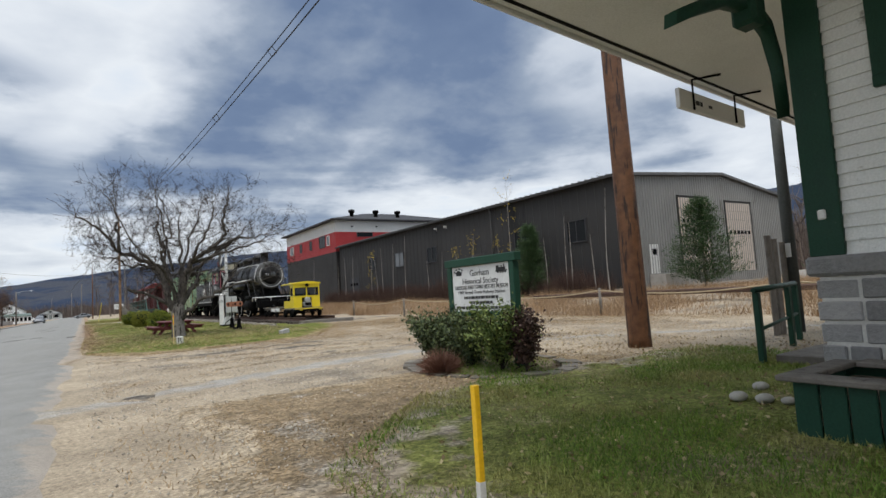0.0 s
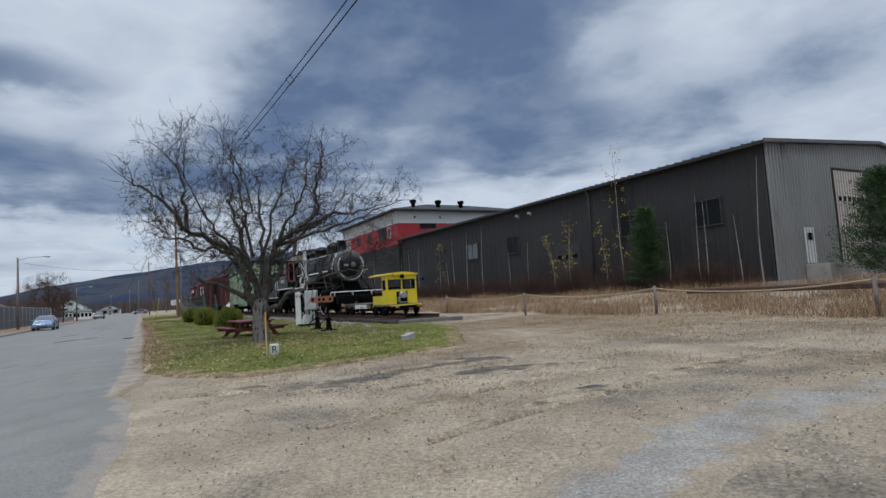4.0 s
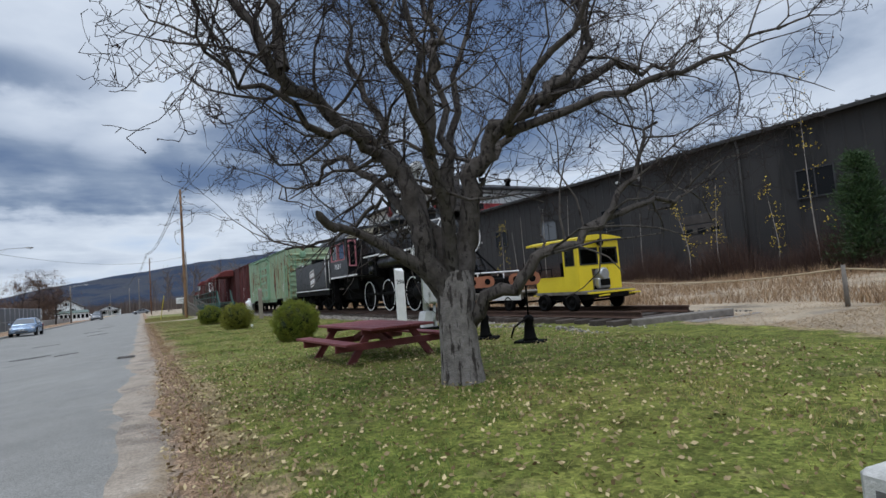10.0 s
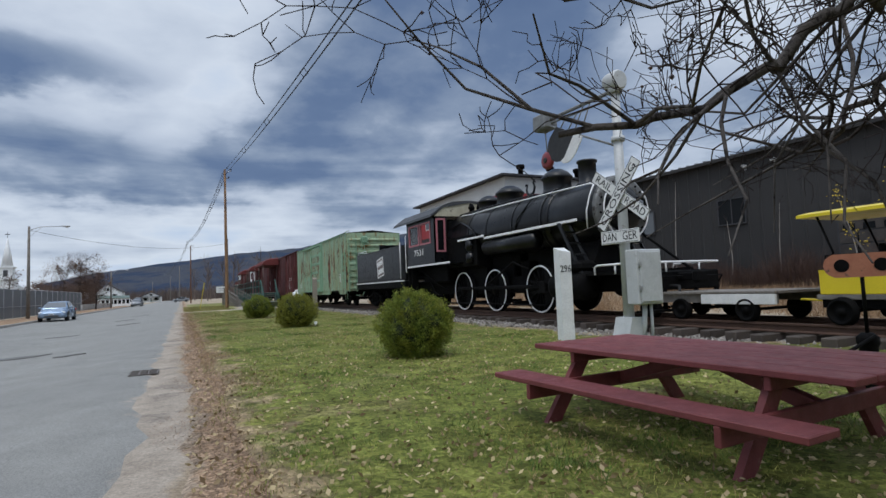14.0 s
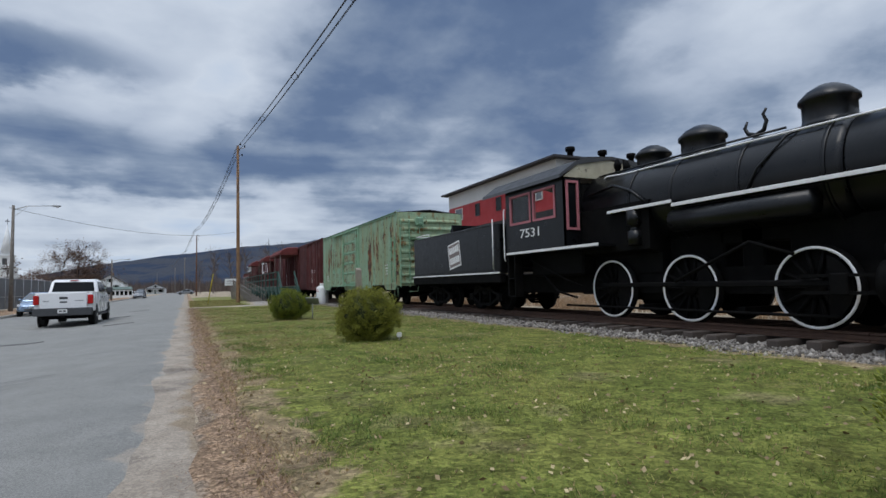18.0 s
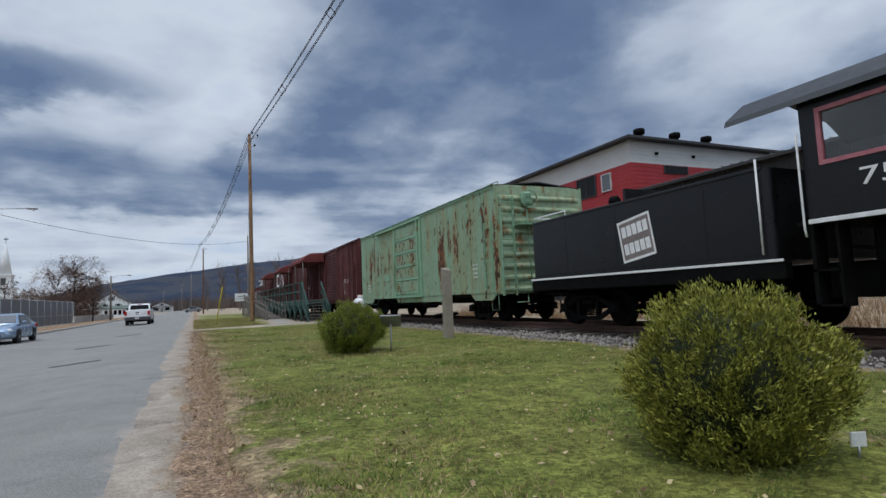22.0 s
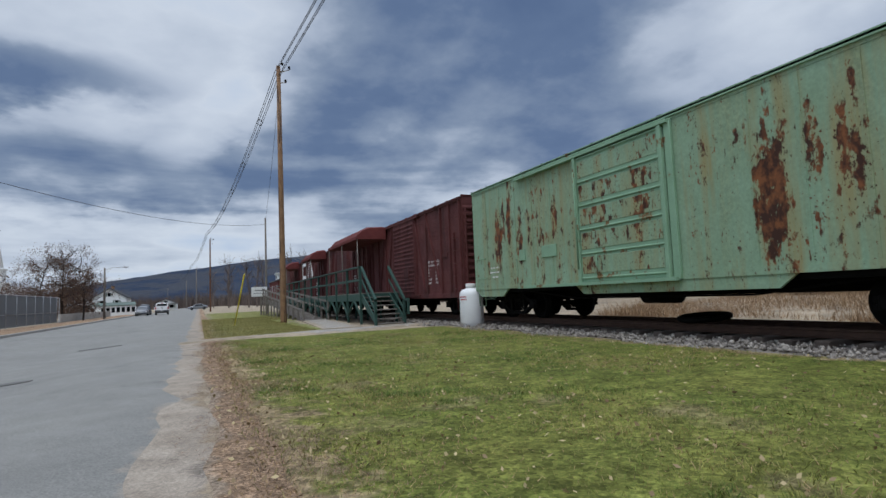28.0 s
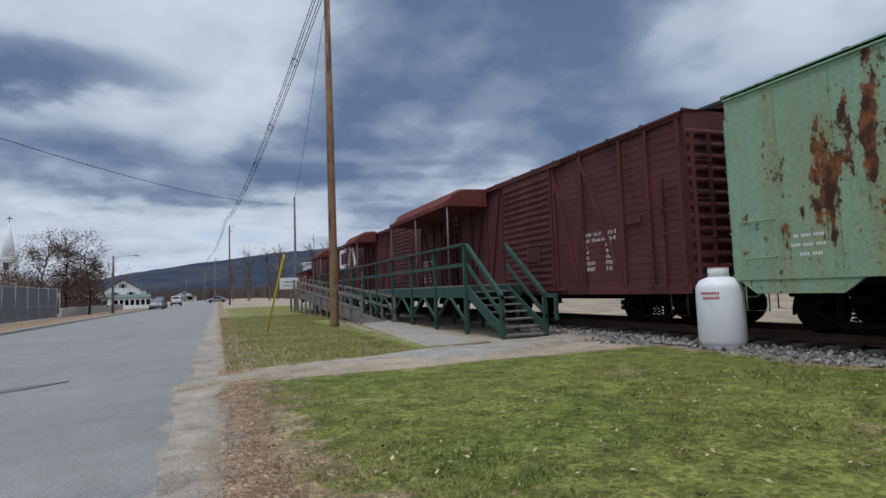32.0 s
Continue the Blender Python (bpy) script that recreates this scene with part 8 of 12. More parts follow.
# ---- museum sign and its bed ----
def make_sign():
    s = thing("museum_sign", "white lettered museum sign in a dark green frame", "sign", (9.55, 9.22, 0))
    hw, zb, zt = 0.80, 0.78, 1.58
    part("panel", Shape().box(-0.02, 0.02, -hw + 0.09, hw - 0.09, zb + 0.02, zt - 0.10), WHITE, s)
    for e in (-1, 1):
        part("post", Shape().box(-0.055, 0.055, e * (hw - 0.10), e * hw, 0, zt - 0.10, 0.008), DEPOT_GREEN, s)
    part("top_rail", Shape().box(-0.06, 0.06, -hw - 0.05, hw + 0.05, zt - 0.10, zt + 0.02, 0.008), DEPOT_GREEN, s)
    part("bottom_rail", Shape().box(-0.05, 0.05, -hw + 0.1, hw - 0.1, zb - 0.06, zb + 0.02, 0.008), DEPOT_GREEN, s)

    def line(body, z, size, width, y=0.0):
        text_part("lettering", body, size, LETTER_BLACK, s, facing(WEST, -0.023, y, z), 0.002, width=width)
    line("Gorham", 1.365, 0.135, 0.46)
    line("Historical Society", 1.245, 0.12, 0.86)
    line("RAILROAD AND TOWN HISTORY MUSEUM", 1.155, 0.088, 1.26)
    line("1907 Grand Trunk Railway Station", 1.082, 0.07, 1.12)
    for z, w in ((1.005, 0.82), (0.93, 0.55), (0.855, 1.25)):
        y, n = -w / 2, 0
        while y < w / 2:
            step = (0.055, 0.09, 0.04)[n % 3]
            part("plain_bar", Shape().box(-0.026, -0.022, y, min(y + step, w / 2), z - 0.02, z + 0.02), LETTER_BLACK, s)
            y += step + 0.018
            n += 1
    arch = [(0.52 + 0.13 * math.cos(a), 1.365 + 0.085 * math.sin(a)) for a in np.linspace(0.35, math.pi - 0.35, 9)]
    for (ya, za), (yb, zb2) in zip(arch[::2], arch[1::2]):
        part("plain_bar", Shape().tube([(-0.023, ya, za), (-0.023, yb, zb2)], 0.012, 4), LETTER_BLACK, s)
    part("small_emblem", Shape().prism([(0.42, 1.385), (0.52, 1.43), (0.62, 1.385)], -0.026, -0.022).box(-0.026, -0.022, 0.45, 0.59, 1.345, 1.385), LETTER_BLACK, s, "small dark roof-shaped emblem")
    engine = Shape().box(-0.026, -0.022, -0.64, -0.38, 1.355, 1.375).box(-0.026, -0.022, -0.60, -0.46, 1.375, 1.415).box(-0.026, -0.022, -0.46, -0.40, 1.375, 1.44).box(-0.026, -0.022, -0.585, -0.565, 1.415, 1.455).box(-0.026, -0.022, -0.53, -0.51, 1.415, 1.435)
    for y in (-0.60, -0.55, -0.50, -0.44):
        engine.disc((-0.026, y, 1.348), (1, 0, 0), [(0, 0.018), (0.004, 0.018)], 10)
    part("small_emblem", engine, LETTER_BLACK, s, "small dark engine-shaped emblem")
    bed = thing("planting_bed_edge", "ring of flat grey paving stones round the sign bed", "bed edging", (9.62, 9.3, 0))
    n = 22
    for k in range(n):
        a, b = 2 * math.pi * k / n + 0.02, 2 * math.pi * (k + 1) / n - 0.02
        r0, r1, sx, sy = 1.03 + 0.05 * wobble(k, 3, 0.9), 1.25 + 0.10 * wobble(k, 7, 0.8), 0.88, 1.22
        part("paver", Shape().prism([(sx * r0 * math.cos(a), sy * r0 * math.sin(a)), (sx * r1 * math.cos(a), sy * r1 * math.sin(a)), (sx * r1 * math.cos(b), sy * r1 * math.sin(b)), (sx * r0 * math.cos(b), sy * r0 * math.sin(b))], -0.02, 0.035 + 0.03 * wobble(k, 0, 1.3), axis=2), SLATE, bed)
    mound = Shape()
    rings = [[(9.62 + q * 0.90 * math.cos(a), 9.3 + q * 1.25 * math.sin(a), 0.02 + 0.10 * (1 - q * q)) for a in np.linspace(0, 2 * math.pi, 28, endpoint=False)] for q in (1.0, 0.7, 0.35, 0.02)]
    tagged(part("bed_soil", mound.loft(rings), LEAF_LITTER), "low mound of dark soil in the sign bed", "soil", kind="structure")


make_sign()


# ---- utility poles and lines ----
def make_pole(x, y, top, r, mat, label, arms=True, lean=(0, 0)):
    p = thing("utility_pole", label, "utility pole", (x, y, 0), group="utility poles")
    rings = [(0, r), (0.15, r * 0.97), (top * 0.5, r * 0.8), (top, r * 0.62)]
    part("shaft", Shape().disc((0, 0, 0), (lean[0], lean[1], 1), rings, 18), mat, p)
    if arms:
        br = part("bracket", Shape().tube([(0, 0, top - 0.35), (0.45, 0.0, top - 0.15), (0.55, 0.0, top - 0.1)], 0.03), STEEL, p)
        part("lower_bracket", Shape().tube([(0, 0, top - 0.9), (0.35, 0, top - 0.85)], 0.025), STEEL, p)
        for px, pz in ((0.5, top - 0.1), (0.3, top - 0.85), (0.15, top + 0.05)):
            part("insulator", Shape().disc((px, 0, pz), (0, 0, 1), [(0, 0.03), (0.04, 0.07), (0.08, 0.05), (0.12, 0.07), (0.16, 0.03)], 10), SOOT, p)
    return p


make_pole(12.44, 8.76, 12.2, 0.196, POLE_WOOD, "reddish brown wooden utility pole with knots", lean=(-0.017, 0))
make_pole(8.50, 83.2, 13.4, 0.165, POLE_OLD, "weathered tan utility pole beside the ramp", lean=(-0.004, 0))
make_pole(6.3, 152, 11.9, 0.15, POLE_WOOD, "brown utility pole down the street")
make_pole(4.0, 208, 10.6, 0.14, GREY_WOOD, "pale grey utility pole far down the street")
make_pole(0.3, 280, 10.4, 0.14, GREY_WOOD, "pale grey utility pole far down the street")
make_pole(-10.5, 380, 11.0, 0.14, GREY_WOOD, "pale grey utility pole far down the street")
make_pole(10.4, 108.5, 9.1, 0.12, GREY_WOOD, "bare grey service pole behind the ramp", arms=False)


def make_lines():
    line = thing("spacer_cable", "bundle of black cables held by spacers between poles", "cable", (0, 0, 0))

    def run(a, b, sag, n=36):
        a, b = Vector(a), Vector(b)
        return [a + (b - a) * (k / n) - Vector((0, 0, sag * 4 * (k / n) * (1 - k / n))) for k in range(n + 1)]
    spans = (((11.8, -40, 12.4), (12.25, 8.84, 12.3), 1.0), ((12.25, 8.84, 12.3), (8.45, 83.2, 13.2), 1.05), ((8.45, 83.2, 13.2), (5.8, 152, 12.9), 1.5), ((5.8, 152, 12.9), (2.9, 208, 11.5), 1.2), ((2.9, 208, 11.5), (-1.7, 280, 11.3), 1.4))
    for a, b, sag in spans:
        for dx, dz in ((0, 0.12), (-0.17, -0.10), (0.17, -0.10), (0.0, -0.30)):
            part("cable", Shape().tube([p + Vector((dx, 0, dz)) for p in run(a, b, sag)], 0.017, 4), WIRE, line)
    for a, b, sag in spans[:3]:
        y = a[1] + 7.0 if a[1] != 8.84 else 15.9
        while y < b[1] - 4:
            f = (y - a[1]) / (b[1] - a[1])
            c = Vector(a) + (Vector(b) - Vector(a)) * f - Vector((0, 0, sag * 4 * f * (1 - f)))
            part("spacer", Shape().tube([c + Vector((0, 0, 0.14)), c + Vector((-0.2, 0, -0.1)), c + Vector((0, 0, -0.34)), c + Vector((0.2, 0, -0.1)), c + Vector((0, 0, 0.14))], 0.022, 4), WIRE, line)
            y += 9.25
    cross = thing("service_wire", "single black wire strung across the street", "cable", (0, 0, 0))
    part("cable", Shape().tube(run((-5.2, 75, 6.4), (10.4, 108.5, 8.5), 1.0), 0.012, 4), WIRE, cross)
    part("cable", Shape().tube(run((10.4, 108.5, 8.9), (8.5, 83.2, 12.6), 0.5), 0.010, 4), WIRE, cross)


make_lines()


# ---- things on the lawn ----
PANEL_GREY = surface("grey_panel_metal", ((0.30, 0.305, 0.31), (0.22, 0.225, 0.23)), 6.0, 0.6, 0.2, bump=0.05)
WORN_WHITE = surface("worn_white_stone", ((0.60, 0.59, 0.56), (0.44, 0.43, 0.40)), 9.0, 0.85, bump=0.6, bump_scale=30, spots=(0.24, 0.23, 0.21), spot_scale=7, spot_at=0.58)


def make_lawn_things():
    b = thing("lettered_stone", "white painted stone block with a black letter", "marker stone", (7.17, 21.80, 0), -8)
    part("block", Shape().box(-0.102, 0.102, -0.10, 0.10, 0, 0.25, 0.025), WORN_WHITE, b)
    part("slot", Shape().box(-0.105, -0.100, -0.06, 0.03, 0.13, 0.175), TAR, b, "dark rectangular recess")
    text_part("letter", "R", 0.21, LETTER_BLACK, b, facing(SOUTH, 0.0, -0.102, 0.135))
    rock = thing("white_rock", "rough pale grey stone block on the grass", "rock", (10.46, 21.84, 0), 24)
    part("stone", Shape().add([(x * 0.17 * (1 + 0.12 * wobble(x, y, 0.7, z)), y * 0.11 * (1 + 0.15 * wobble(y, x, 0.6, z)), -0.02 if z < 0 else 0.165 + 0.03 * x) for z in (-1, 1) for x, y in ((-1, -0.7), (-0.75, -1), (0.8, -1), (1, -0.6), (0.95, 0.8), (0.7, 1), (-0.8, 0.95), (-1, 0.6))],
                              [tuple(range(7, -1, -1)), tuple(range(8, 16))] + [(i, (i + 1) % 8, 8 + (i + 1) % 8, 8 + i) for i in range(8)]), STONE, rock)
    for x, y, h, top, lab in ((6.98, 21.66, 0.92, 1, "tall yellow snow stake with orange tape"), (5.99, 4.61, 0.735, 0, "yellow plastic marker stake in the grass")):
        st = thing("marker_stake", lab, "stake", (x, y, 0))
        part("shaft", Shape().box(-0.014, 0.014, -0.014, 0.014, 0.62 if top else 0, h, 0.003), YELLOW_STAKE, st)
        if not top:
            part("faded_foot", Shape().box(-0.0155, 0.0155, -0.0155, 0.0155, 0, 0.36, 0.003), CREAM, st, "cream faded lower part")
        if top:
            part("wooden_foot", Shape().box(-0.014, 0.014, -0.014, 0.014, 0, 0.62, 0.003), STAKE_WOOD, st, "bare pale wood")
            part("orange_band", Shape().box(-0.018, 0.018, -0.018, 0.018, 0.86, 0.90, 0.003).box(-0.017, 0.017, -0.017, 0.017, 0.655, 0.68, 0.003), ORANGE, st, "bright orange tape")
            part("tip", Shape().box(-0.013, 0.013, -0.013, 0.013, 0.92, 0.98, 0.003), STAKE_WOOD, st)
            part("ribbon", Shape().box(-0.03, -0.018, -0.012, 0.004, 0.72, 0.90, m=pose(0, 0, 0, 0, 2, 20)), ORANGE, st)
    for x, y, h, r, mat, lab, num in ((11.08, 35.25, 1.77, 0.115, WHITE, "white painted wooden mile post with black numerals", "296"), (10.9, 55.75, 1.90, 0.105, OLD_POST, "plain weathered grey wooden post", "")):
        p = thing("mile_post" if num else "old_post", lab, "post", (x, y, 0), -10 if num else 0)
        part("shaft", Shape().add([(-r, -r, 0), (r, -r, 0), (r, r, 0), (-r, r, 0), (-r, -r, h - 0.06), (r, -r, h - 0.10), (r, r, h), (-r, r, h)],
                                  [(0, 3, 2, 1), (4, 5, 6, 7), (0, 1, 5, 4), (1, 2, 6, 5), (2, 3, 7, 6), (3, 0, 4, 7)]), mat, p)
        if num:
            text_part("numerals", num, 0.18, LETTER_BLACK, p, facing(SOUTH, 0, -r - 0.002, 1.36), width=0.22)
    # picnic table
    t = thing("picnic_table", "dark red wooden picnic table on the lawn", "picnic table", (8.0, 29.75, 0.02), 3)
    H, L, W = 0.57, 2.45, 1.12
    for k in range(5):
        x = -W / 2 + k * W / 5
        part("top_plank", Shape().box(x + 0.006, x + W / 5 - 0.006, -L / 2, L / 2, H - 0.04, H, 0.006), TABLE_RED, t)
    for s in (-1, 1):
        part("bench_plank", Shape().box(s * 0.72, s * 0.98, -L / 2, L / 2, 0.33, 0.37, 0.006), TABLE_RED, t)
    for y in (-0.78, 0.78):
        part("bench_beam", Shape().box(-0.98, 0.98, y - 0.02, y + 0.02, 0.22, 0.33, 0.005), TABLE_RED, t)
        part("top_batten", Shape().box(-W / 2 + 0.03, W / 2 - 0.03, y - 0.02, y + 0.02, H - 0.12, H - 0.04, 0.005), TABLE_RED, t)
        for s in (-1, 1):
            leg = Shape().add([(s * a, y + e, z) for e in (0.02, 0.065) for a, z in ((0.28, H - 0.05), (0.42, H - 0.05), (0.80, 0), (0.66, 0))], [(0, 1, 2, 3), (7, 6, 5, 4), (0, 4, 5, 1), (1, 5, 6, 2), (2, 6, 7, 3), (3, 7, 4, 0)])
            part("leg", leg, TABLE_RED, t)
        d = 1 if y > 0 else -1
        part("brace", Shape().add([(x, y + dy, z) for x in (-0.04, 0.04) for dy, z in ((-d * 0.02, 0.24), (-d * 0.02, 0.33), (-d * 0.62, H - 0.05), (-d * 0.62, H - 0.14))], [(0, 1, 2, 3), (7, 6, 5, 4), (0, 4, 5, 1), (1, 5, 6, 2), (2, 6, 7, 3), (3, 7, 4, 0)]), TABLE_RED, t)
    # switch stands
    for x, y, turn in ((10.48, 29.95, -56), (10.46, 28.48, -60)):
        s = thing("switch_stand", "black iron switch stand with a faded orange oval target", "switch stand", (x, y, 0), turn, "switch stands")
        part("base", Shape().box(-0.26, 0.26, -0.16, 0.16, 0.0, 0.08, 0.02), SOOT, s)
        part("pedestal", Shape().disc((0, 0, 0.08), (0, 0, 1), [(0, 0.14), (0.05, 0.11), (0.30, 0.075), (0.34, 0.095), (0.40, 0.095), (0.44, 0.05)], 10), SOOT, s)
        part("spindle", Shape().tube([(0, 0, 0.5), (0, 0, 1.32)], 0.018).tube([(0, 0, 1.3), (0, 0, 1.50)], [0.012, 0.004]), SOOT, s)
        part("throw_lever", Shape().tube([(0.05, -0.1, 0.5), (-0.22, -0.16, 0.32), (-0.28, -0.18, 0.14)], 0.018), SOOT, s)
        w, hgt, z = 0.30, 0.115, 1.16
        outline = [(math.copysign(w - hgt, math.cos(a)) + hgt * math.cos(a), z + hgt * math.sin(a)) for a in np.linspace(0, 2 * math.pi, 24, endpoint=False)]
        target = part("target", Shape().prism(outline, -0.034, -0.022, axis=1), TARGET, s, "faded orange oval target")
        for e in (-1, 1):
            part("target_hole", Shape().disc((e * 0.155, -0.036, z), (0, -1, 0), [(0, 0.062), (0.003, 0.062)], 16), SOOT, target)
    # information panel and plant tag
    p = thing("information_panel", "slanted grey information panel on a thin post", "information panel", (8.62, 53.75, 0), -20)
    part("post", Shape().tube([(0, 0, 0), (0, 0, 0.60)], 0.022), PANEL_GREY, p)
    part("panel", Shape().box(-0.22, 0.22, -0.20, 0.20, -0.015, 0.015, 0.004, m=pose(0, 0, 0.66, -38, 0, 0)), PANEL_GREY, p)
    part("printed_face", Shape().box(-0.19, 0.19, -0.17, 0.17, 0.016, 0.019, m=pose(0, 0, 0.66, -38, 0, 0)), TAR, p, "dark faded printed sheet")
    q = thing("plant_tag", "small white plant tag beside the bush", "tag", (8.48, 44.62, 0), -25)
    part("stake", Shape().tube([(0, 0, 0), (0, 0, 0.12)], 0.008), STEEL, q)
    part("card", Shape().box(-0.05, 0.05, -0.006, 0.006, 0.10, 0.19, 0.004), WHITE, q)


make_lawn_things()


def make_wigwag():
    w = thing("wigwag_signal", "silver railroad crossing wigwag signal on a tall pole", "crossing signal", (11.05, 33.6, 0))
    part("concrete_foot", Shape().box(-0.33, 0.33, -0.33, 0.33, -0.05, 0.12, 0.02), SOOT, w)
    part("pedestal", Shape().prism([(-0.22, 0.12), (0.22, 0.12), (0.11, 0.52), (-0.11, 0.52)], -0.18, 0.18, axis=1), SILVER_GREY, w)
    part("pole", Shape().disc((0, 0, 0.4), (0, 0, 1), [(0, 0.085), (3.95, 0.07)], 16), SILVER_GREY, w)
    box = part("relay_box", Shape().box(-0.10, 0.42, -0.34, -0.08, 0.72, 1.58, 0.02), SILVER_GREY, w, "pale grey relay box")
    part("box_door", Shape().box(-0.06, 0.38, -0.36, -0.34, 0.76, 1.54, 0.012), SILVER_GREY, box)
    for z in (0.95, 1.32):
        part("hinge", Shape().box(-0.1, -0.04, -0.375, -0.355, z, z + 0.06), STEEL, box)
    part("latch", Shape().box(0.40, 0.47, -0.3, -0.24, 1.1, 1.16, 0.01), SOOT, box)
    part("conduit", Shape().tube([(0.15, -0.2, 0.72), (0.12, -0.2, 0.4), (0.1, -0.15, 0.1)], 0.04).tube([(0.26, -0.22, 0.72), (0.26, -0.22, 0.1)], 0.025), SILVER_GREY, w)
    # crossbuck
    for tilt, words in ((52, "CROSSING"), (-38, None)):
        m = Matrix.Translation((-0.11 if words else -0.085, -0.05, 2.47)) @ pose(0, 0, 0, 0, 0, 6) @ WEST @ pose(0, 0, 0, 0, 0, tilt)
        plank = part("crossbuck_blade", Shape().box(-0.64, 0.64, -0.095, 0.095, 0, 0.018, 0.004, m=m), WHITE, w, "white crossbuck blade with black letters")
        rim = Shape()
        for a in ((-0.64, 0.64, 0.087, 0.095), (-0.64, 0.64, -0.095, -0.087), (-0.64, -0.632, -0.087, 0.087), (0.632, 0.64, -0.087, 0.087)):
            rim.box(a[0], a[1], a[2], a[3], 0.018, 0.021, m=m)
        part("black_border", rim, LETTER_BLACK, plank)
        if words:
            text_part("lettering", words, 0.17, LETTER_BLACK, plank, m @ Matrix.Translation((0, 0, 0.019)), 0.002, width=1.12)
        else:
            text_part("lettering", "RAIL", 0.17, LETTER_BLACK, plank, m @ Matrix.Translation((-0.38, 0, 0.019)), 0.002, width=0.37)
            text_part("lettering", "ROAD", 0.17, LETTER_BLACK, plank, m @ Matrix.Translation((0.37, 0, 0.019)), 0.002, width=0.44)
    m = Matrix.Translation((-0.11, -0.03, 1.80)) @ pose(0, 0, 0, 0, 0, 6) @ WEST
    plate = part("danger_plate", Shape().box(-0.38, 0.38, -0.108, 0.108, 0, 0.018, 0.006, m=m), WHITE, w, "white plate with black warning word")
    text_part("lettering", "DAN", 0.19, LETTER_BLACK, plate, m @ Matrix.Translation((-0.20, 0, 0.019)), 0.002, width=0.28)
    text_part("lettering", "GER", 0.19, LETTER_BLACK, plate, m @ Matrix.Translation((0.20, 0, 0.019)), 0.002, width=0.28)
    rim = Shape()
    for a in ((-0.36, 0.36, 0.087, 0.094), (-0.36, 0.36, -0.094, -0.087)):
        rim.box(*a, 0.018, 0.021, m=m)
    part("black_border", rim, LETTER_BLACK, plate)
    # arm, motor and banner, along the track
    z = 4.22
    part("arm", Shape().tube([(0, -0.1, z), (0, 2.0, z + 0.04)], 0.035, 8).tube([(0, 0, z - 0.12), (0, 1.7, z - 0.05)], 0.02, 6), DULL_GREY, w)
    part("stay", Shape().tube([(0, 0, 3.28), (0, 1.75, z - 0.1)], 0.02), DULL_GREY, w)
    part("clamp", Shape().disc((0, 0, z - 0.06), (0, 0, 1), [(0, 0.12), (0.12, 0.12)], 12).disc((0, 0, 3.36), (0, 0, 1), [(0, 0.11), (0.08, 0.11)], 12), SILVER_GREY, w)
    part("motor_box", Shape().box(-0.16, 0.16, 1.72, 2.12, z - 0.14, z + 0.16, 0.03), DULL_GREY, w)
    part("lamp_head", Shape().disc((0, 0, 4.36), (0, -1, 0), [(-0.16, 0.1), (-0.12, 0.16), (0.1, 0.17), (0.14, 0.14)], 16), SILVER_GREY, w)
    part("banner", Shape().prism([(1.53, 4.04), (1.03, 3.79), (1.34, 3.42), (1.45, 3.37), (1.58, 3.38), (1.70, 3.44), (1.79, 3.53), (1.83, 3.64), (1.81, 3.77), (1.75, 3.87)], -0.040, -0.02, axis=0), LETTER_BLACK, w, "black half of the shield banner")
    part("banner_white", Shape().prism([(1.025, 3.787), (0.82, 3.67), (0.86, 3.60), (1.02, 3.42), (1.13, 3.34), (1.25, 3.30), (1.38, 3.31), (1.44, 3.368), (1.335, 3.417)], -0.038, -0.022, axis=0), WHITE, w, "white half of the shield banner")
    part("banner_frame", Shape().tube([(0, 0.60, z), (-0.03, 0.90, 3.66)], 0.013, 5).tube([(0, 0.78, z), (-0.03, 1.05, 3.78)], 0.013, 5).tube([(0, 0.98, z - 0.1), (-0.03, 1.22, 3.86)], 0.013, 5).tube([(0, 1.25, z - 0.05), (-0.03, 1.42, 3.97)], 0.013, 5), DULL_GREY, w)
    part("rod", Shape().tube([(0, 1.92, z - 0.14), (0, 1.89, 3.62)], 0.012), DULL_GREY, w)
    disc = part("red_disc", Shape().disc((0, 1.89, 3.48), (-1, 0, 0), [(-0.06, 0.10), (-0.03, 0.17), (0.03, 0.17), (0.05, 0.13), (0.06, 0.05)], 20), surface("red_enamel", ((0.24, 0.035, 0.04), (0.16, 0.025, 0.03)), 6.0, 0.4, bump=0.02), w, "faded red round target")
    part("lens", Shape().disc((-0.06, 1.89, 3.48), (-1, 0, 0), [(0, 0.06), (0.02, 0.04)], 14), LETTER_BLACK, disc)


# darker copy of the silver grey: shade on arm and motor box, as colour
DULL_GREY = surface("shaded_grey_casting", ((0.22, 0.225, 0.225), (0.15, 0.155, 0.155)), 5.0, 0.6, 0.1, bump=0.1, spots=(0.10, 0.095, 0.085), spot_scale=8, spot_at=0.6)
SILVER_GREY = surface("silver_grey_paint", ((0.50, 0.51, 0.50), (0.42, 0.43, 0.42)), 4.0, 0.5, 0.1, bump=0.05, spots=(0.3, 0.28, 0.25), spot_scale=8, spot_at=0.66)
make_wigwag()


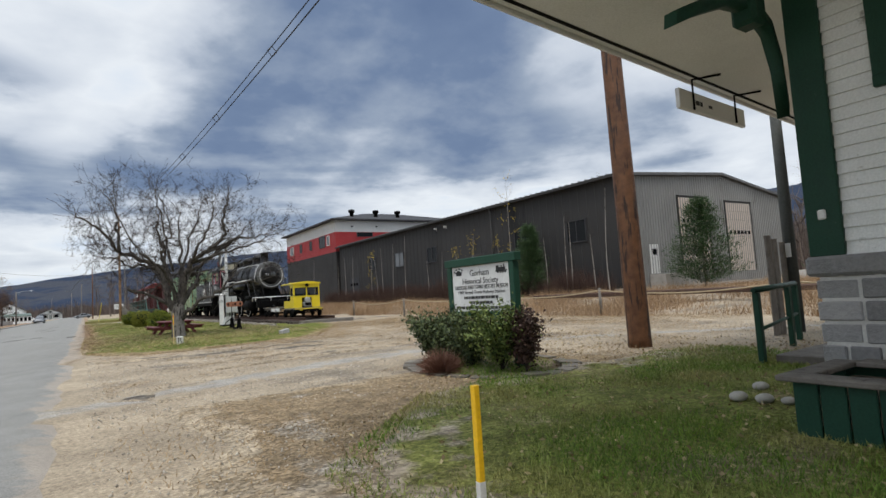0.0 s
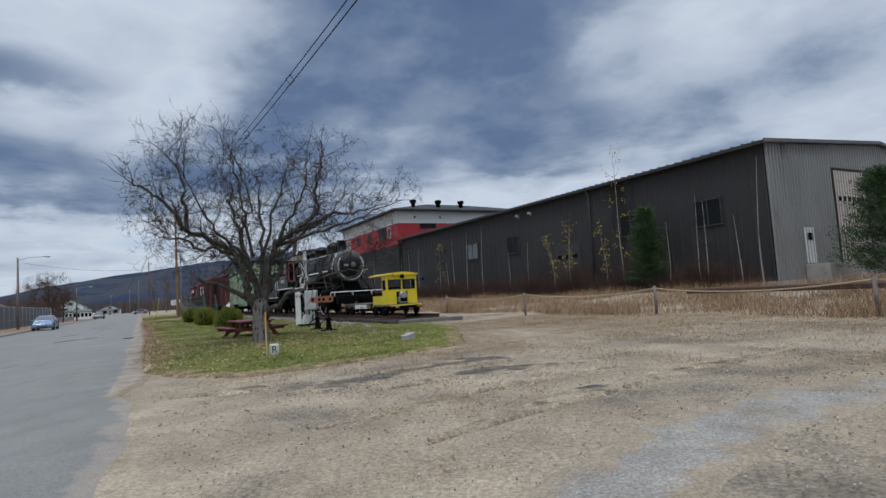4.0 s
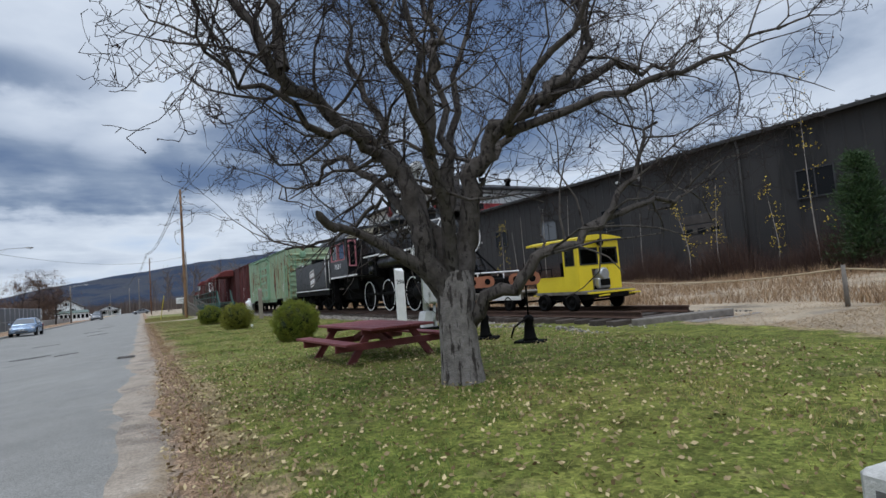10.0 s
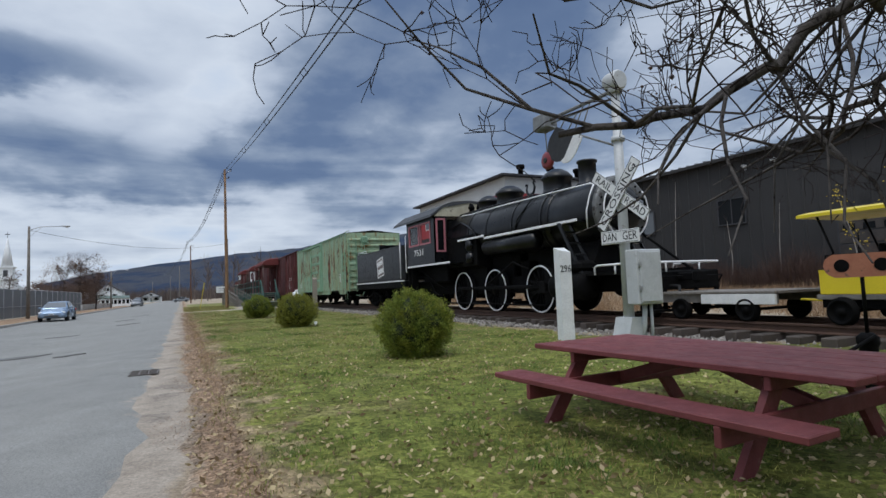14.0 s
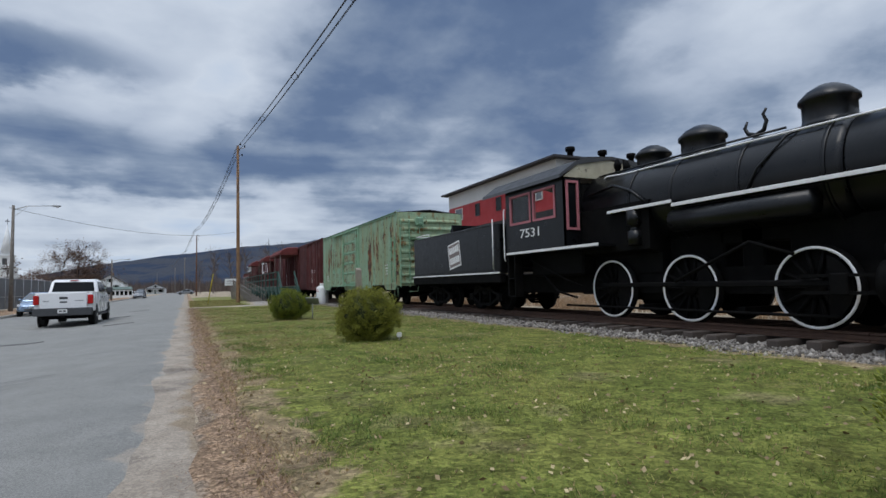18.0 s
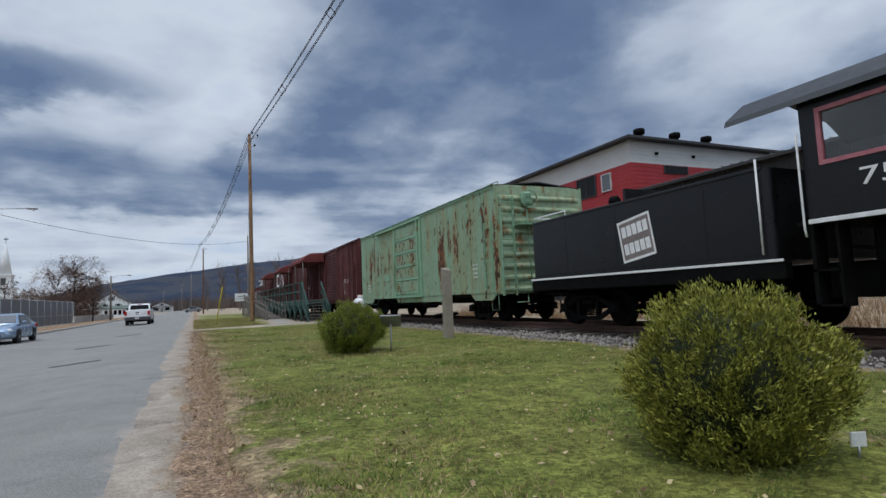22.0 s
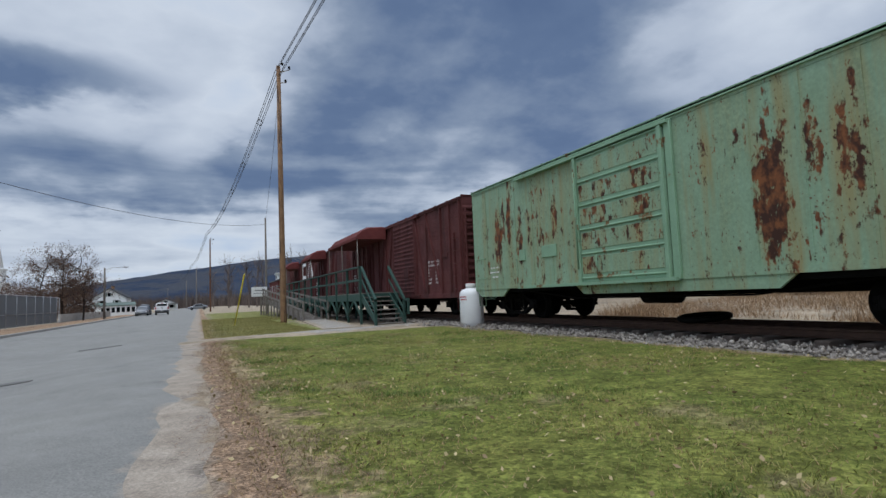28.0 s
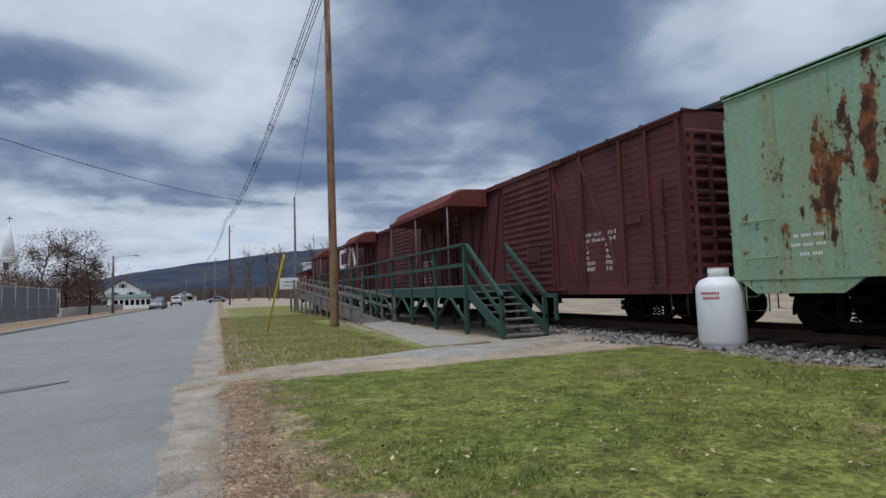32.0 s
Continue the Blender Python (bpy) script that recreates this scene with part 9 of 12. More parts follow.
# ---- tank, stairs, deck, ramp ----
def make_tank():
    t = thing("propane_tank", "white upright propane tank beside the track", "gas tank", (12.74, 70.55, 0))
    part("shell", Shape().disc((0, 0, 0.0), (0, 0, 1), [(0.02, 0.31), (0.05, 0.33), (0.08, 0.33), (0.10, 0.35), (0.16, 0.385), (1.05, 0.385), (1.12, 0.37), (1.20, 0.31), (1.25, 0.20), (1.27, 0.02)], 28), surface("white_tank_paint", ((0.80, 0.81, 0.82), (0.72, 0.73, 0.74)), 2.0, 0.4, bump=0.02, spots=(0.5, 0.5, 0.48), spot_scale=4, spot_at=0.68), t)
    part("foot_ring", Shape().disc((0, 0, -0.02), (0, 0, 1), [(0, 0.30), (0.06, 0.32)], 24), CONCRETE, t)
    collar = [[(r * math.cos(a), r * math.sin(a), z) for a in np.linspace(0.5, 5.8, 16)] for r, z in ((0.17, 1.24), (0.17, 1.42), (0.155, 1.42), (0.155, 1.24))]
    part("valve_collar", Shape().loft([list(c) for c in zip(*collar)], caps=False), WHITE, t)
    part("valve", Shape().disc((0, 0, 1.25), (0, 0, 1), [(0, 0.04), (0.1, 0.04), (0.11, 0.06), (0.14, 0.06)], 10), RAIL_STEEL, t)
    part("rust_rim", Shape().disc((0, 0, 1.418), (0, 0, 1), [(0, 0.178), (0.012, 0.178)], 16), TAIL_LIGHT, t)
    for z, n in ((0.98, 8), (0.90, 7)):
        bars = Shape()
        for k in range(n):
            a = math.pi + 0.55 - 0.105 * k + 0.1
            bars.box(-0.012, 0.012, -0.004, 0.004, -0.022, 0.022, m=Matrix.Translation((0.387 * math.cos(a), 0.387 * math.sin(a), z)) @ pose(0, 0, 0, 0, 0, math.degrees(a) - 90))
        part("label_bars", bars, TAIL_LIGHT, t, "small red label bars")


make_tank()


def make_deck():
    d = thing("boarding_deck", "dark green wooden boarding deck along the boxcars", "deck", (0, 0, 0))
    x0, x1, y0, y1, z = 10.82, 12.42, 76.8, 103.0, 1.30
    for k in range(150):
        y = y0 + 0.176 * k
        if y > y1:
            break
        part("deck_board", Shape().box(x0 - 0.04, x1, y, y + 0.168, z - 0.04, z, 0.004), GREY_WOOD, d)
    part("fascia", Shape().box(x0 - 0.05, x0, y0, y1, z - 0.34, z - 0.04, 0.005).box(x0, x1, y0, y0 + 0.05, z - 0.34, z - 0.04, 0.005), DECK_GREEN, d)
    y, k = y0 + 0.06, 0
    while y < y1:
        part("post", Shape().box(x0 - 0.10, x0 + 0.0, y - 0.05, y + 0.05, 0, 2.36 if k else 2.42, 0.006), DECK_GREEN, d)
        part("rear_post", Shape().box(x1 - 0.15, x1 - 0.05, y - 0.05, y + 0.05, 0, z - 0.1, 0.006), DECK_GREEN, d)
        if y + 2.2 < y1:
            part("knee_brace", Shape().tube([(x0 - 0.05, y, 0.3), (x0 - 0.05, y + 1.0, z - 0.35)], 0.055, 4).tube([(x0 - 0.05, y + 2.2, 0.3), (x0 - 0.05, y + 1.2, z - 0.35)], 0.055, 4), DECK_GREEN, d)
        y += 2.2
        k += 1
    part("top_rail", Shape().box(x0 - 0.14, x0 + 0.04, y0 - 0.02, y1, 2.36, 2.42, 0.006).box(x0 - 0.08, x0 - 0.03, y0, y1, 1.80, 1.90, 0.005), DECK_GREEN, d)
    # stairs
    s = thing("deck_stairs", "dark green wooden stairs with weathered treads", "stairs", (0, 0, 0))
    n, sx = 7, 12.0
    for k in range(n):
        zz, yy = z - (k + 1) * z / (n + 0.5), y0 - 0.27 * k
        part("tread", Shape().box(x0 + 0.04, sx - 0.04, yy - 0.29, yy, zz - 0.04, zz, 0.005), GREY_WOOD, s)
    run = 0.27 * n + 0.02
    for x in (x0 - 0.03, sx - 0.03):
        part("stringer", Shape().add([(x + e, yy, zz) for e in (0, 0.05) for yy, zz in ((y0, z - 0.02), (y0, z - 0.36), (y0 - run, 0.0), (y0 - run, 0.25))], [(0, 1, 2, 3), (7, 6, 5, 4), (0, 4, 5, 1), (1, 5, 6, 2), (2, 6, 7, 3), (3, 7, 4, 0)]), DECK_GREEN, s)
        part("newel", Shape().box(x - 0.02, x + 0.08, y0 - run + 0.02, y0 - run + 0.12, 0, 1.0, 0.006), DECK_GREEN, s)
        part("handrail", Shape().add([(x - 0.02 + e, yy, zz) for e in (0, 0.09) for yy, zz in ((y0, 2.42), (y0, 2.30), (y0 - run + 0.02, 0.92), (y0 - run + 0.02, 1.04))], [(0, 1, 2, 3), (7, 6, 5, 4), (0, 4, 5, 1), (1, 5, 6, 2), (2, 6, 7, 3), (3, 7, 4, 0)]), DECK_GREEN, s)
        part("mid_rail", Shape().add([(x + 0.01 + e, yy, zz) for e in (0, 0.05) for yy, zz in ((y0, 1.86), (y0, 1.76), (y0 - run + 0.02, 0.44), (y0 - run + 0.02, 0.54))], [(0, 1, 2, 3), (7, 6, 5, 4), (0, 4, 5, 1), (1, 5, 6, 2), (2, 6, 7, 3), (3, 7, 4, 0)]), DECK_GREEN, s)
        if x > 11.5:
            part("rail_end", Shape().box(x - 0.02, x + 0.07, y0 - run - 0.45, y0 - run + 0.02, 0.92, 1.02, 0.006).box(x - 0.02, x + 0.07, y0 - run - 0.45, y0 - run - 0.38, 0.4, 0.92, 0.006), DECK_GREEN, s)
    # ramp
    r = thing("wheelchair_ramp", "weathered wooden access ramp with post railings", "ramp", (0, 0, 0))
    ya, yb = 84.2, 104.0
    for k in range(100):
        y = ya + 0.2 * k
        if y > yb:
            break
        zz = 0.06 + 1.2 * (y - ya) / (yb - ya)
        part("ramp_board", Shape().box(9.55, 10.75, y, y + 0.19, zz - 0.04, zz, 0.004), GREY_WOOD, r)
    for x in (9.50, 10.78):
        for k in range(13):
            y = ya - 0.9 + 1.72 * k
            zz = max(0.0, 0.06 + 1.2 * (y - ya) / (yb - ya))
            part("post", Shape().box(x - 0.05, x + 0.05, y - 0.05, y + 0.05, 0, min(zz, 1.26) + 1.05, 0.006), GREY_WOOD, r)
        for dz in (0.95, 0.52):
            part("rail", Shape().add([(x - 0.03 + e, yy, zz) for e in (0, 0.06) for yy, zz in ((ya - 0.9, dz), (ya - 0.9, dz + 0.10), (yb, 1.26 + dz + 0.1), (yb, 1.26 + dz))], [(0, 1, 2, 3), (7, 6, 5, 4), (0, 4, 5, 1), (1, 5, 6, 2), (2, 6, 7, 3), (3, 7, 4, 0)]), GREY_WOOD, r)
    # canopies
    for ya, yb, lab, za, depth in ((79.2, 85.4, "long maroon canvas canopy over the deck", 3.95, 1.25), (92.6, 96.1, "small maroon door canopy", 4.05, 0.95), (104.0, 107.5, "small maroon door canopy", 4.05, 0.95)):
        c = thing("canopy", lab, "awning", (0, 0, 0), group="canopies")
        xo, xi = 12.55 - depth, 12.72
        sections = []
        for y, sc in ((ya, 0.75), (ya + 0.02, 0.8), (ya + 0.5, 1.0), (yb - 0.6, 1.0), (yb - 0.02, 0.0), (yb, 0.0)):
            top = za + 0.10 + 0.44 * sc
            sections.append([(xo, y, za - 0.12), (xo, y, za + 0.02), (xo + 0.25, y, za + 0.02 + (top - za) * 0.55), (xo + 0.65, y, za + 0.02 + (top - za) * 0.9), (xi, y, top), (xi, y, za - 0.12)])
        part("canvas", Shape().loft(sections, smooth=False), AWNING, c)
        for y in (ya + 0.1, (ya + yb) / 2, yb - 0.1):
            part("support_pole", Shape().tube([(xo + 0.05, y, 1.3), (xo + 0.05, y, za)], 0.025), GREY_WOOD, c)
    emblem = thing("boxcar_emblem", "two pale block shapes painted beside the car door", "emblem", (12.74, 0, 0))
    part("block", Shape().box(-0.012, 0.0, 102.0, 102.5, 2.9, 4.2).box(-0.012, 0.0, 100.4, 102.0, 2.9, 3.15).box(-0.012, 0.0, 100.4, 102.0, 3.95, 4.2), WHITE_TRIM, emblem)
    part("block", Shape().box(-0.012, 0.0, -0.25, 0.25, -0.7, 0.7, m=pose(0, 99.4, 3.55, 32, 0, 0)).box(-0.012, 0.0, -0.25, 0.25, -0.7, 0.7, m=pose(0, 98.2, 3.55, -32, 0, 0)), WHITE_TRIM, emblem)
    sign = thing("notice_board", "white notice sign on a wooden post by the ramp", "sign", (9.35, 103.0, 0))
    part("post", Shape().box(-0.05, 0.05, -0.05, 0.05, 0, 2.6), GREY_WOOD, sign)
    part("board", Shape().box(-0.75, 0.5, -0.09, -0.05, 1.6, 2.4, 0.01), WHITE, sign)
    part("print_bar", Shape().box(-0.6, 0.35, -0.095, -0.09, 1.84, 1.87).box(-0.5, 0.25, -0.095, -0.09, 2.08, 2.14), LETTER_BLACK, sign)
    guy = thing("guy_wire_guard", "leaning yellow guard on the pole's guy wire", "guy guard", (0, 0, 0))
    part("guard", Shape().tube([(6.12, 82.4, 0), (6.42, 79.9, 2.35)], 0.03), YELLOW, guy)


make_deck()


def make_rope_fence():
    f = thing("rope_fence", "manila rope fence on low wooden posts", "fence", (0, 0, 0))
    pts = [(19.4, 3.5), (19.2, 9.4), (19.2, 15.4), (19.3, 21.6), (18.1, 27.0), (18.7, 34.5)]
    for x, y in pts:
        part("post", Shape().disc((x, y, 0), (0, 0, 1), [(0, 0.05), (0.92, 0.045)], 10), GREY_WOOD, f)
    rope = Shape()
    for (ax, ay), (bx, by) in zip(pts, pts[1:]):
        rope.tube([(ax + (bx - ax) * k / 10, ay + (by - ay) * k / 10, 0.84 - 0.18 * 4 * (k / 10) * (1 - k / 10)) for k in range(11)], 0.02, 5)
    part("rope", rope, ROPE, f)
    rail = thing("far_siding_rails", "stacked rusty rails in the tall grass", "rails", (0, 0, 0))
    for k in range(4):
        part("rail", Shape().box(24.0 + 0.4 * k, 24.12 + 0.4 * k, -6, 24, 0.45, 0.62, 0.02), RAIL_STEEL, rail)


make_rope_fence()


# ---- plants ----
class Twigs:
    """Many tapering bars gathered into plain arrays."""

    def __init__(self, sides):
        self.sides, self.v, self.f, self.n = sides, [], [], 0

    def bar(self, pts, radii):
        k, side = self.sides, None
        for i, p in enumerate(pts):
            d = (pts[min(i + 1, len(pts) - 1)] - pts[max(i - 1, 0)])
            d = d / (np.linalg.norm(d) + 1e-9)
            if side is None:
                side = np.cross(d, (0.3, 0.2, 0.93) if abs(d[2]) < 0.85 else (1.0, 0, 0))
            side = side - d * (side @ d)
            side = side / (np.linalg.norm(side) + 1e-9)
            up = np.cross(d, side)
            for j in range(k):
                a = 2 * math.pi * j / k
                self.v.append(p + radii[i] * (math.cos(a) * side + math.sin(a) * up))
        for i in range(len(pts) - 1):
            for j in range(k):
                a, b = self.n + i * k, self.n + (i + 1) * k
                self.f.append((a + j, a + (j + 1) % k, b + (j + 1) % k, b + j))
        self.n += k * len(pts)


def smooth_line(points, n):
    """A flowing line through a few points."""
    p = [np.array(q, float) for q in points]
    out = []
    for i in range(len(p) - 1):
        a, b = p[i], p[i + 1]
        ta = (p[i + 1] - p[max(i - 1, 0)]) * 0.5
        tb = (p[min(i + 2, len(p) - 1)] - p[i]) * 0.5
        for k in range(n):
            s = k / n
            out.append((2 * s**3 - 3 * s**2 + 1) * a + (s**3 - 2 * s**2 + s) * ta + (-2 * s**3 + 3 * s**2) * b + (s**3 - s**2) * tb)
    return out + [p[-1]]


def branch_out(rng, thick, thin, start, heading, length, radius, depth, lift, bounds, ends=None):
    """Grows a branch and its side shoots."""
    n = 4 if depth > 1 else 3
    pts, d, p = [start], heading / np.linalg.norm(heading), start
    for i in range(n):
        d = d + rng.normal(0, 0.31 if depth > 1 else 0.30, 3) + np.array([0, 0, lift])
        d = d / np.linalg.norm(d)
        p = p + d * length / n
        pts.append(p)
    radii = [max(0.0030, radius * (1 - 0.72 * i / n)) for i in range(n + 1)]
    (thick if radius > 0.012 else thin).bar(pts, radii)
    # short stiff spurs
    for i in range(1, n + 1):
        if depth <= 2 and rng.rand() < 0.2:
            away = rng.normal(0, 1, 3) + np.array([0, 0, 0.5])
            tip = pts[i] + away / np.linalg.norm(away) * rng.uniform(0.05, 0.16)
            thin.bar([pts[i], tip], [0.0034, 0.0026])
    if ends is not None and depth <= 1:
        ends.append(pts[-1])
    if depth <= 0:
        return
    count = rng.randint(3, 5) if depth > 1 else rng.randint(2, 5)
    for k in range(count):
        i = rng.randint(1, n + 1)
        base = pts[i]
        if np.any(base < bounds[0]) or np.any(base > bounds[1]):
            continue
        dirn = pts[i] - pts[i - 1]
        dirn = dirn / np.linalg.norm(dirn) * 0.75 + rng.normal(0, 0.62, 3) + np.array([0, 0, 0.12])
        branch_out(rng, thick, thin, base, dirn, length * rng.uniform(0.40, 0.60), max(0.0040, radii[i] * 0.60), depth - 1, lift, bounds, ends)


def make_apple_tree():
    tree = thing("old_tree", "bare old apple tree with spreading crooked limbs", "tree", (7.72, 26.22, 0))
    rng = np.random.RandomState(11)
    trunk = Twigs(14)
    trunk.bar([np.array(p, float) for p in ((0, 0, -0.1), (0, 0, 0.05), (-0.01, 0, 0.3), (-0.02, 0.0, 0.7), (0.0, 0.02, 1.05), (0.02, 0.03, 1.3))], [0.30, 0.262, 0.235, 0.218, 0.235, 0.20])
    limbs = [
        ([(-0.02, 0.02, 0.85), (-0.30, 0.05, 1.6), (-0.48, 0.15, 2.4), (-0.75, 0.25, 2.85), (-1.43, 0.05, 3.2), (-2.02, -0.4, 3.5), (-2.6, -0.4, 4.3), (-3.3, -0.3, 4.75)], 0.165),
        ([(-1.95, -0.35, 3.45), (-2.02, -0.25, 4.2), (-2.0, 0.1, 5.0), (-2.4, 0.4, 5.9)], 0.075),
        ([(0.03, 0.02, 0.90), (0.15, -0.05, 1.6), (0.25, -0.15, 2.4), (0.45, -0.4, 2.95), (1.0, -0.7, 3.35), (1.6, -0.85, 4.05), (1.55, -0.9, 4.8), (1.85, -0.9, 5.8)], 0.160),
        ([(0.95, -0.68, 3.3), (2.1, -0.8, 3.85), (3.0, -0.6, 3.95), (3.7, -0.5, 4.3)], 0.075),
        ([(0.06, 0.0, 0.62), (0.32, -0.42, 1.02), (0.66, -0.85, 1.38), (1.25, -1.05, 1.72), (1.75, -1.2, 2.25), (2.1, -1.3, 2.9)], 0.105),
        ([(1.15, -1.02, 1.66), (2.1, -1.0, 2.0), (3.0, -0.8, 2.05), (3.7, -0.5, 2.3)], 0.055),
        ([(0.0, 0.05, 1.0), (-0.22, -0.25, 1.9), (-0.6, -0.7, 2.9), (-0.5, -0.75, 3.6), (-0.2, -0.3, 4.3), (-0.5, 0.0, 5.6)], 0.105),
        ([(-0.02, 0.05, 1.1), (-0.15, 0.35, 2.0), (-0.3, 0.9, 3.2), (-0.45, 1.5, 4.4), (-0.5, 1.7, 5.3)], 0.115),
        ([(0.02, 0.05, 1.2), (0.1, 0.2, 2.3), (0.15, 0.3, 3.7), (0.1, 0.35, 5.2)], 0.105),
        ([(0.05, 0.1, 1.1), (0.45, 0.5, 1.75), (0.85, 0.95, 2.24), (0.90, 1.4, 2.54), (0.62, 1.8, 2.68), (0.35, 2.1, 2.70), (0.07, 2.3, 2.52), (-0.46, 2.56, 2.10), (-1.2, 3.1, 1.94)], 0.115),
        ([(0.90, 1.35, 2.50), (0.85, 1.8, 2.49), (0.68, 2.2, 2.48), (0.64, 2.6, 2.14), (0.54, 2.8, 1.88)], 0.060),
        ([(-0.8, 0.2, 2.8), (-1.5, -0.3, 2.8), (-2.2, -0.6, 3.1), (-2.8, -0.7, 3.5)], 0.065),
        ([(0.3, -0.2, 2.5), (1.2, 0.3, 3.2), (2.2, 0.6, 3.9), (3.0, 0.8, 4.8)], 0.080),
        ([(0.6, -0.4, 2.95), (1.7, -1.3, 3.3), (2.6, -1.9, 3.6), (3.3, -2.2, 3.9)], 0.065),
        ([(-0.4, 0.1, 1.9), (-0.7, 0.9, 2.75), (-0.75, 1.8, 3.12), (-0.85, 2.5, 2.97), (-1.3, 3.1, 2.75)], 0.070),
        ([(0.15, 0.1, 2.0), (0.9, 1.2, 2.8), (1.8, 2.2, 3.4), (2.6, 2.9, 4.2)], 0.070),
        ([(-0.5, -0.6, 2.6), (-1.2, -1.4, 3.2), (-1.8, -2.0, 3.9), (-2.1, -2.4, 4.8)], 0.060),
        ([(0.45, -0.45, 2.9), (0.6, -1.4, 3.6), (0.9, -2.1, 4.5), (1.0, -2.4, 5.3)], 0.065),
        ([(0.12, 0.2, 2.4), (0.5, 0.5, 3.8), (0.9, 0.6, 5.0), (1.15, 0.6, 5.9)], 0.070),
        ([(-0.15, 0.1, 2.6), (-0.4, -0.2, 3.9), (-0.6, -0.3, 5.2), (-0.9, -0.2, 6.0)], 0.060),
    ]
    thick, thin, ends = Twigs(6), Twigs(3), []
    bounds = (np.array([-3.6, -2.7, 1.75]), np.array([4.6, 3.7, 6.5]))
    # a dead lopped limb that ends in a knob
    stub = smooth_line([(-0.05, 0.05, 0.92), (-0.33, 0.05, 1.30), (-0.66, 0.05, 1.52), (-1.16, 0.0, 1.78), (-1.54, -0.2, 1.84)], 4)
    thick.bar(stub, [0.120 - 0.075 * min(1.0, 1.35 * k / (len(stub) - 1)) for k in range(len(stub))])
    thick.bar([np.array(p) for p in ((-1.46, -0.18, 1.80), (-1.58, -0.24, 1.86), (-1.68, -0.34, 1.93), (-1.71, -0.37, 1.96))], [0.04, 0.048, 0.042, 0.015])
    for points, r in limbs:
        line = smooth_line([(x, y, z if z < 1.6 else 1.6 + (z - 1.6) * 0.95) for x, y, z in points], 5)
        n = len(line)
        radii = [r * (1 - 0.84 * (i / (n - 1)) ** 0.75) for i in range(n)]
        line = [p + (rng.normal(0, 0.045, 3) if 2 < i else 0) for i, p in enumerate(line)]
        thick.bar(line, radii)
        for i in range(max(4, int(n * 0.28)), n):
            for _ in range(1 if i < n * 0.4 else 2):
                if rng.rand() < 0.52:
                    d = line[i] - line[i - 1]
                    d = d / np.linalg.norm(d) * 0.55 + rng.normal(0, 0.65, 3) + np.array([0, 0, 0.25])
                    branch_out(rng, thick, thin, line[i], d, rng.uniform(0.9, 1.5), max(0.0125, radii[i] * 0.30), 3 if i > n * 0.35 and rng.rand() < 0.8 else 2, 0.03, bounds, ends)
    raw("trunk", trunk.v, trunk.f, BARK, tree, True)
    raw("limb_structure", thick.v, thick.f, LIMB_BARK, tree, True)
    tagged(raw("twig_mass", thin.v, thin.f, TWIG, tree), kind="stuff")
    # a few withered fruits and leaves
    rng2 = np.random.RandomState(5)
    picked = [ends[i] for i in rng2.choice(len(ends), min(1100, len(ends)), replace=False)]
    base = np.array([(0, 0, -1), (1, 0, 0), (-0.5, 0.87, 0), (-0.5, -0.87, 0), (0, 0, 0.6)])
    tri = np.array([(0, 2, 1), (0, 3, 2), (0, 1, 3), (4, 1, 2), (4, 2, 3), (4, 3, 1)])
    v = np.array(picked)[:, None] + base[None] * (0.007 + 0.008 * rng2.rand(len(picked), 1, 1)) + np.array([0, 0, -0.004])
    f = (tri[None] + (np.arange(len(picked)) * 5)[:, None, None]).reshape(-1, 3)
    tagged(raw("withered_fruit", v.reshape(-1, 3), f, PURPLE, tree), kind="stuff")


make_apple_tree()


def leaf_cloud(rng, centres, normals, size, width, spread, up=0.5):
    """One narrow leaf of two triangles at each place."""
    n = len(centres)
    d = normals + rng.normal(0, spread, (n, 3)) + np.array([0, 0, up])
    d /= np.linalg.norm(d, axis=1, keepdims=True)
    s = np.cross(d, rng.normal(0, 1, (n, 3)))
    s /= np.linalg.norm(s, axis=1, keepdims=True)
    ln = (size * (0.6 + 0.8 * rng.rand(n)))[:, None]
    w = (width * (0.7 + 0.6 * rng.rand(n)))[:, None]
    v = np.stack([centres, centres + d * ln * 0.45 + s * w, centres + d * ln, centres + d * ln * 0.45 - s * w], 1)
    f = np.arange(4 * n).reshape(n, 4)
    return v.reshape(-1, 3), f


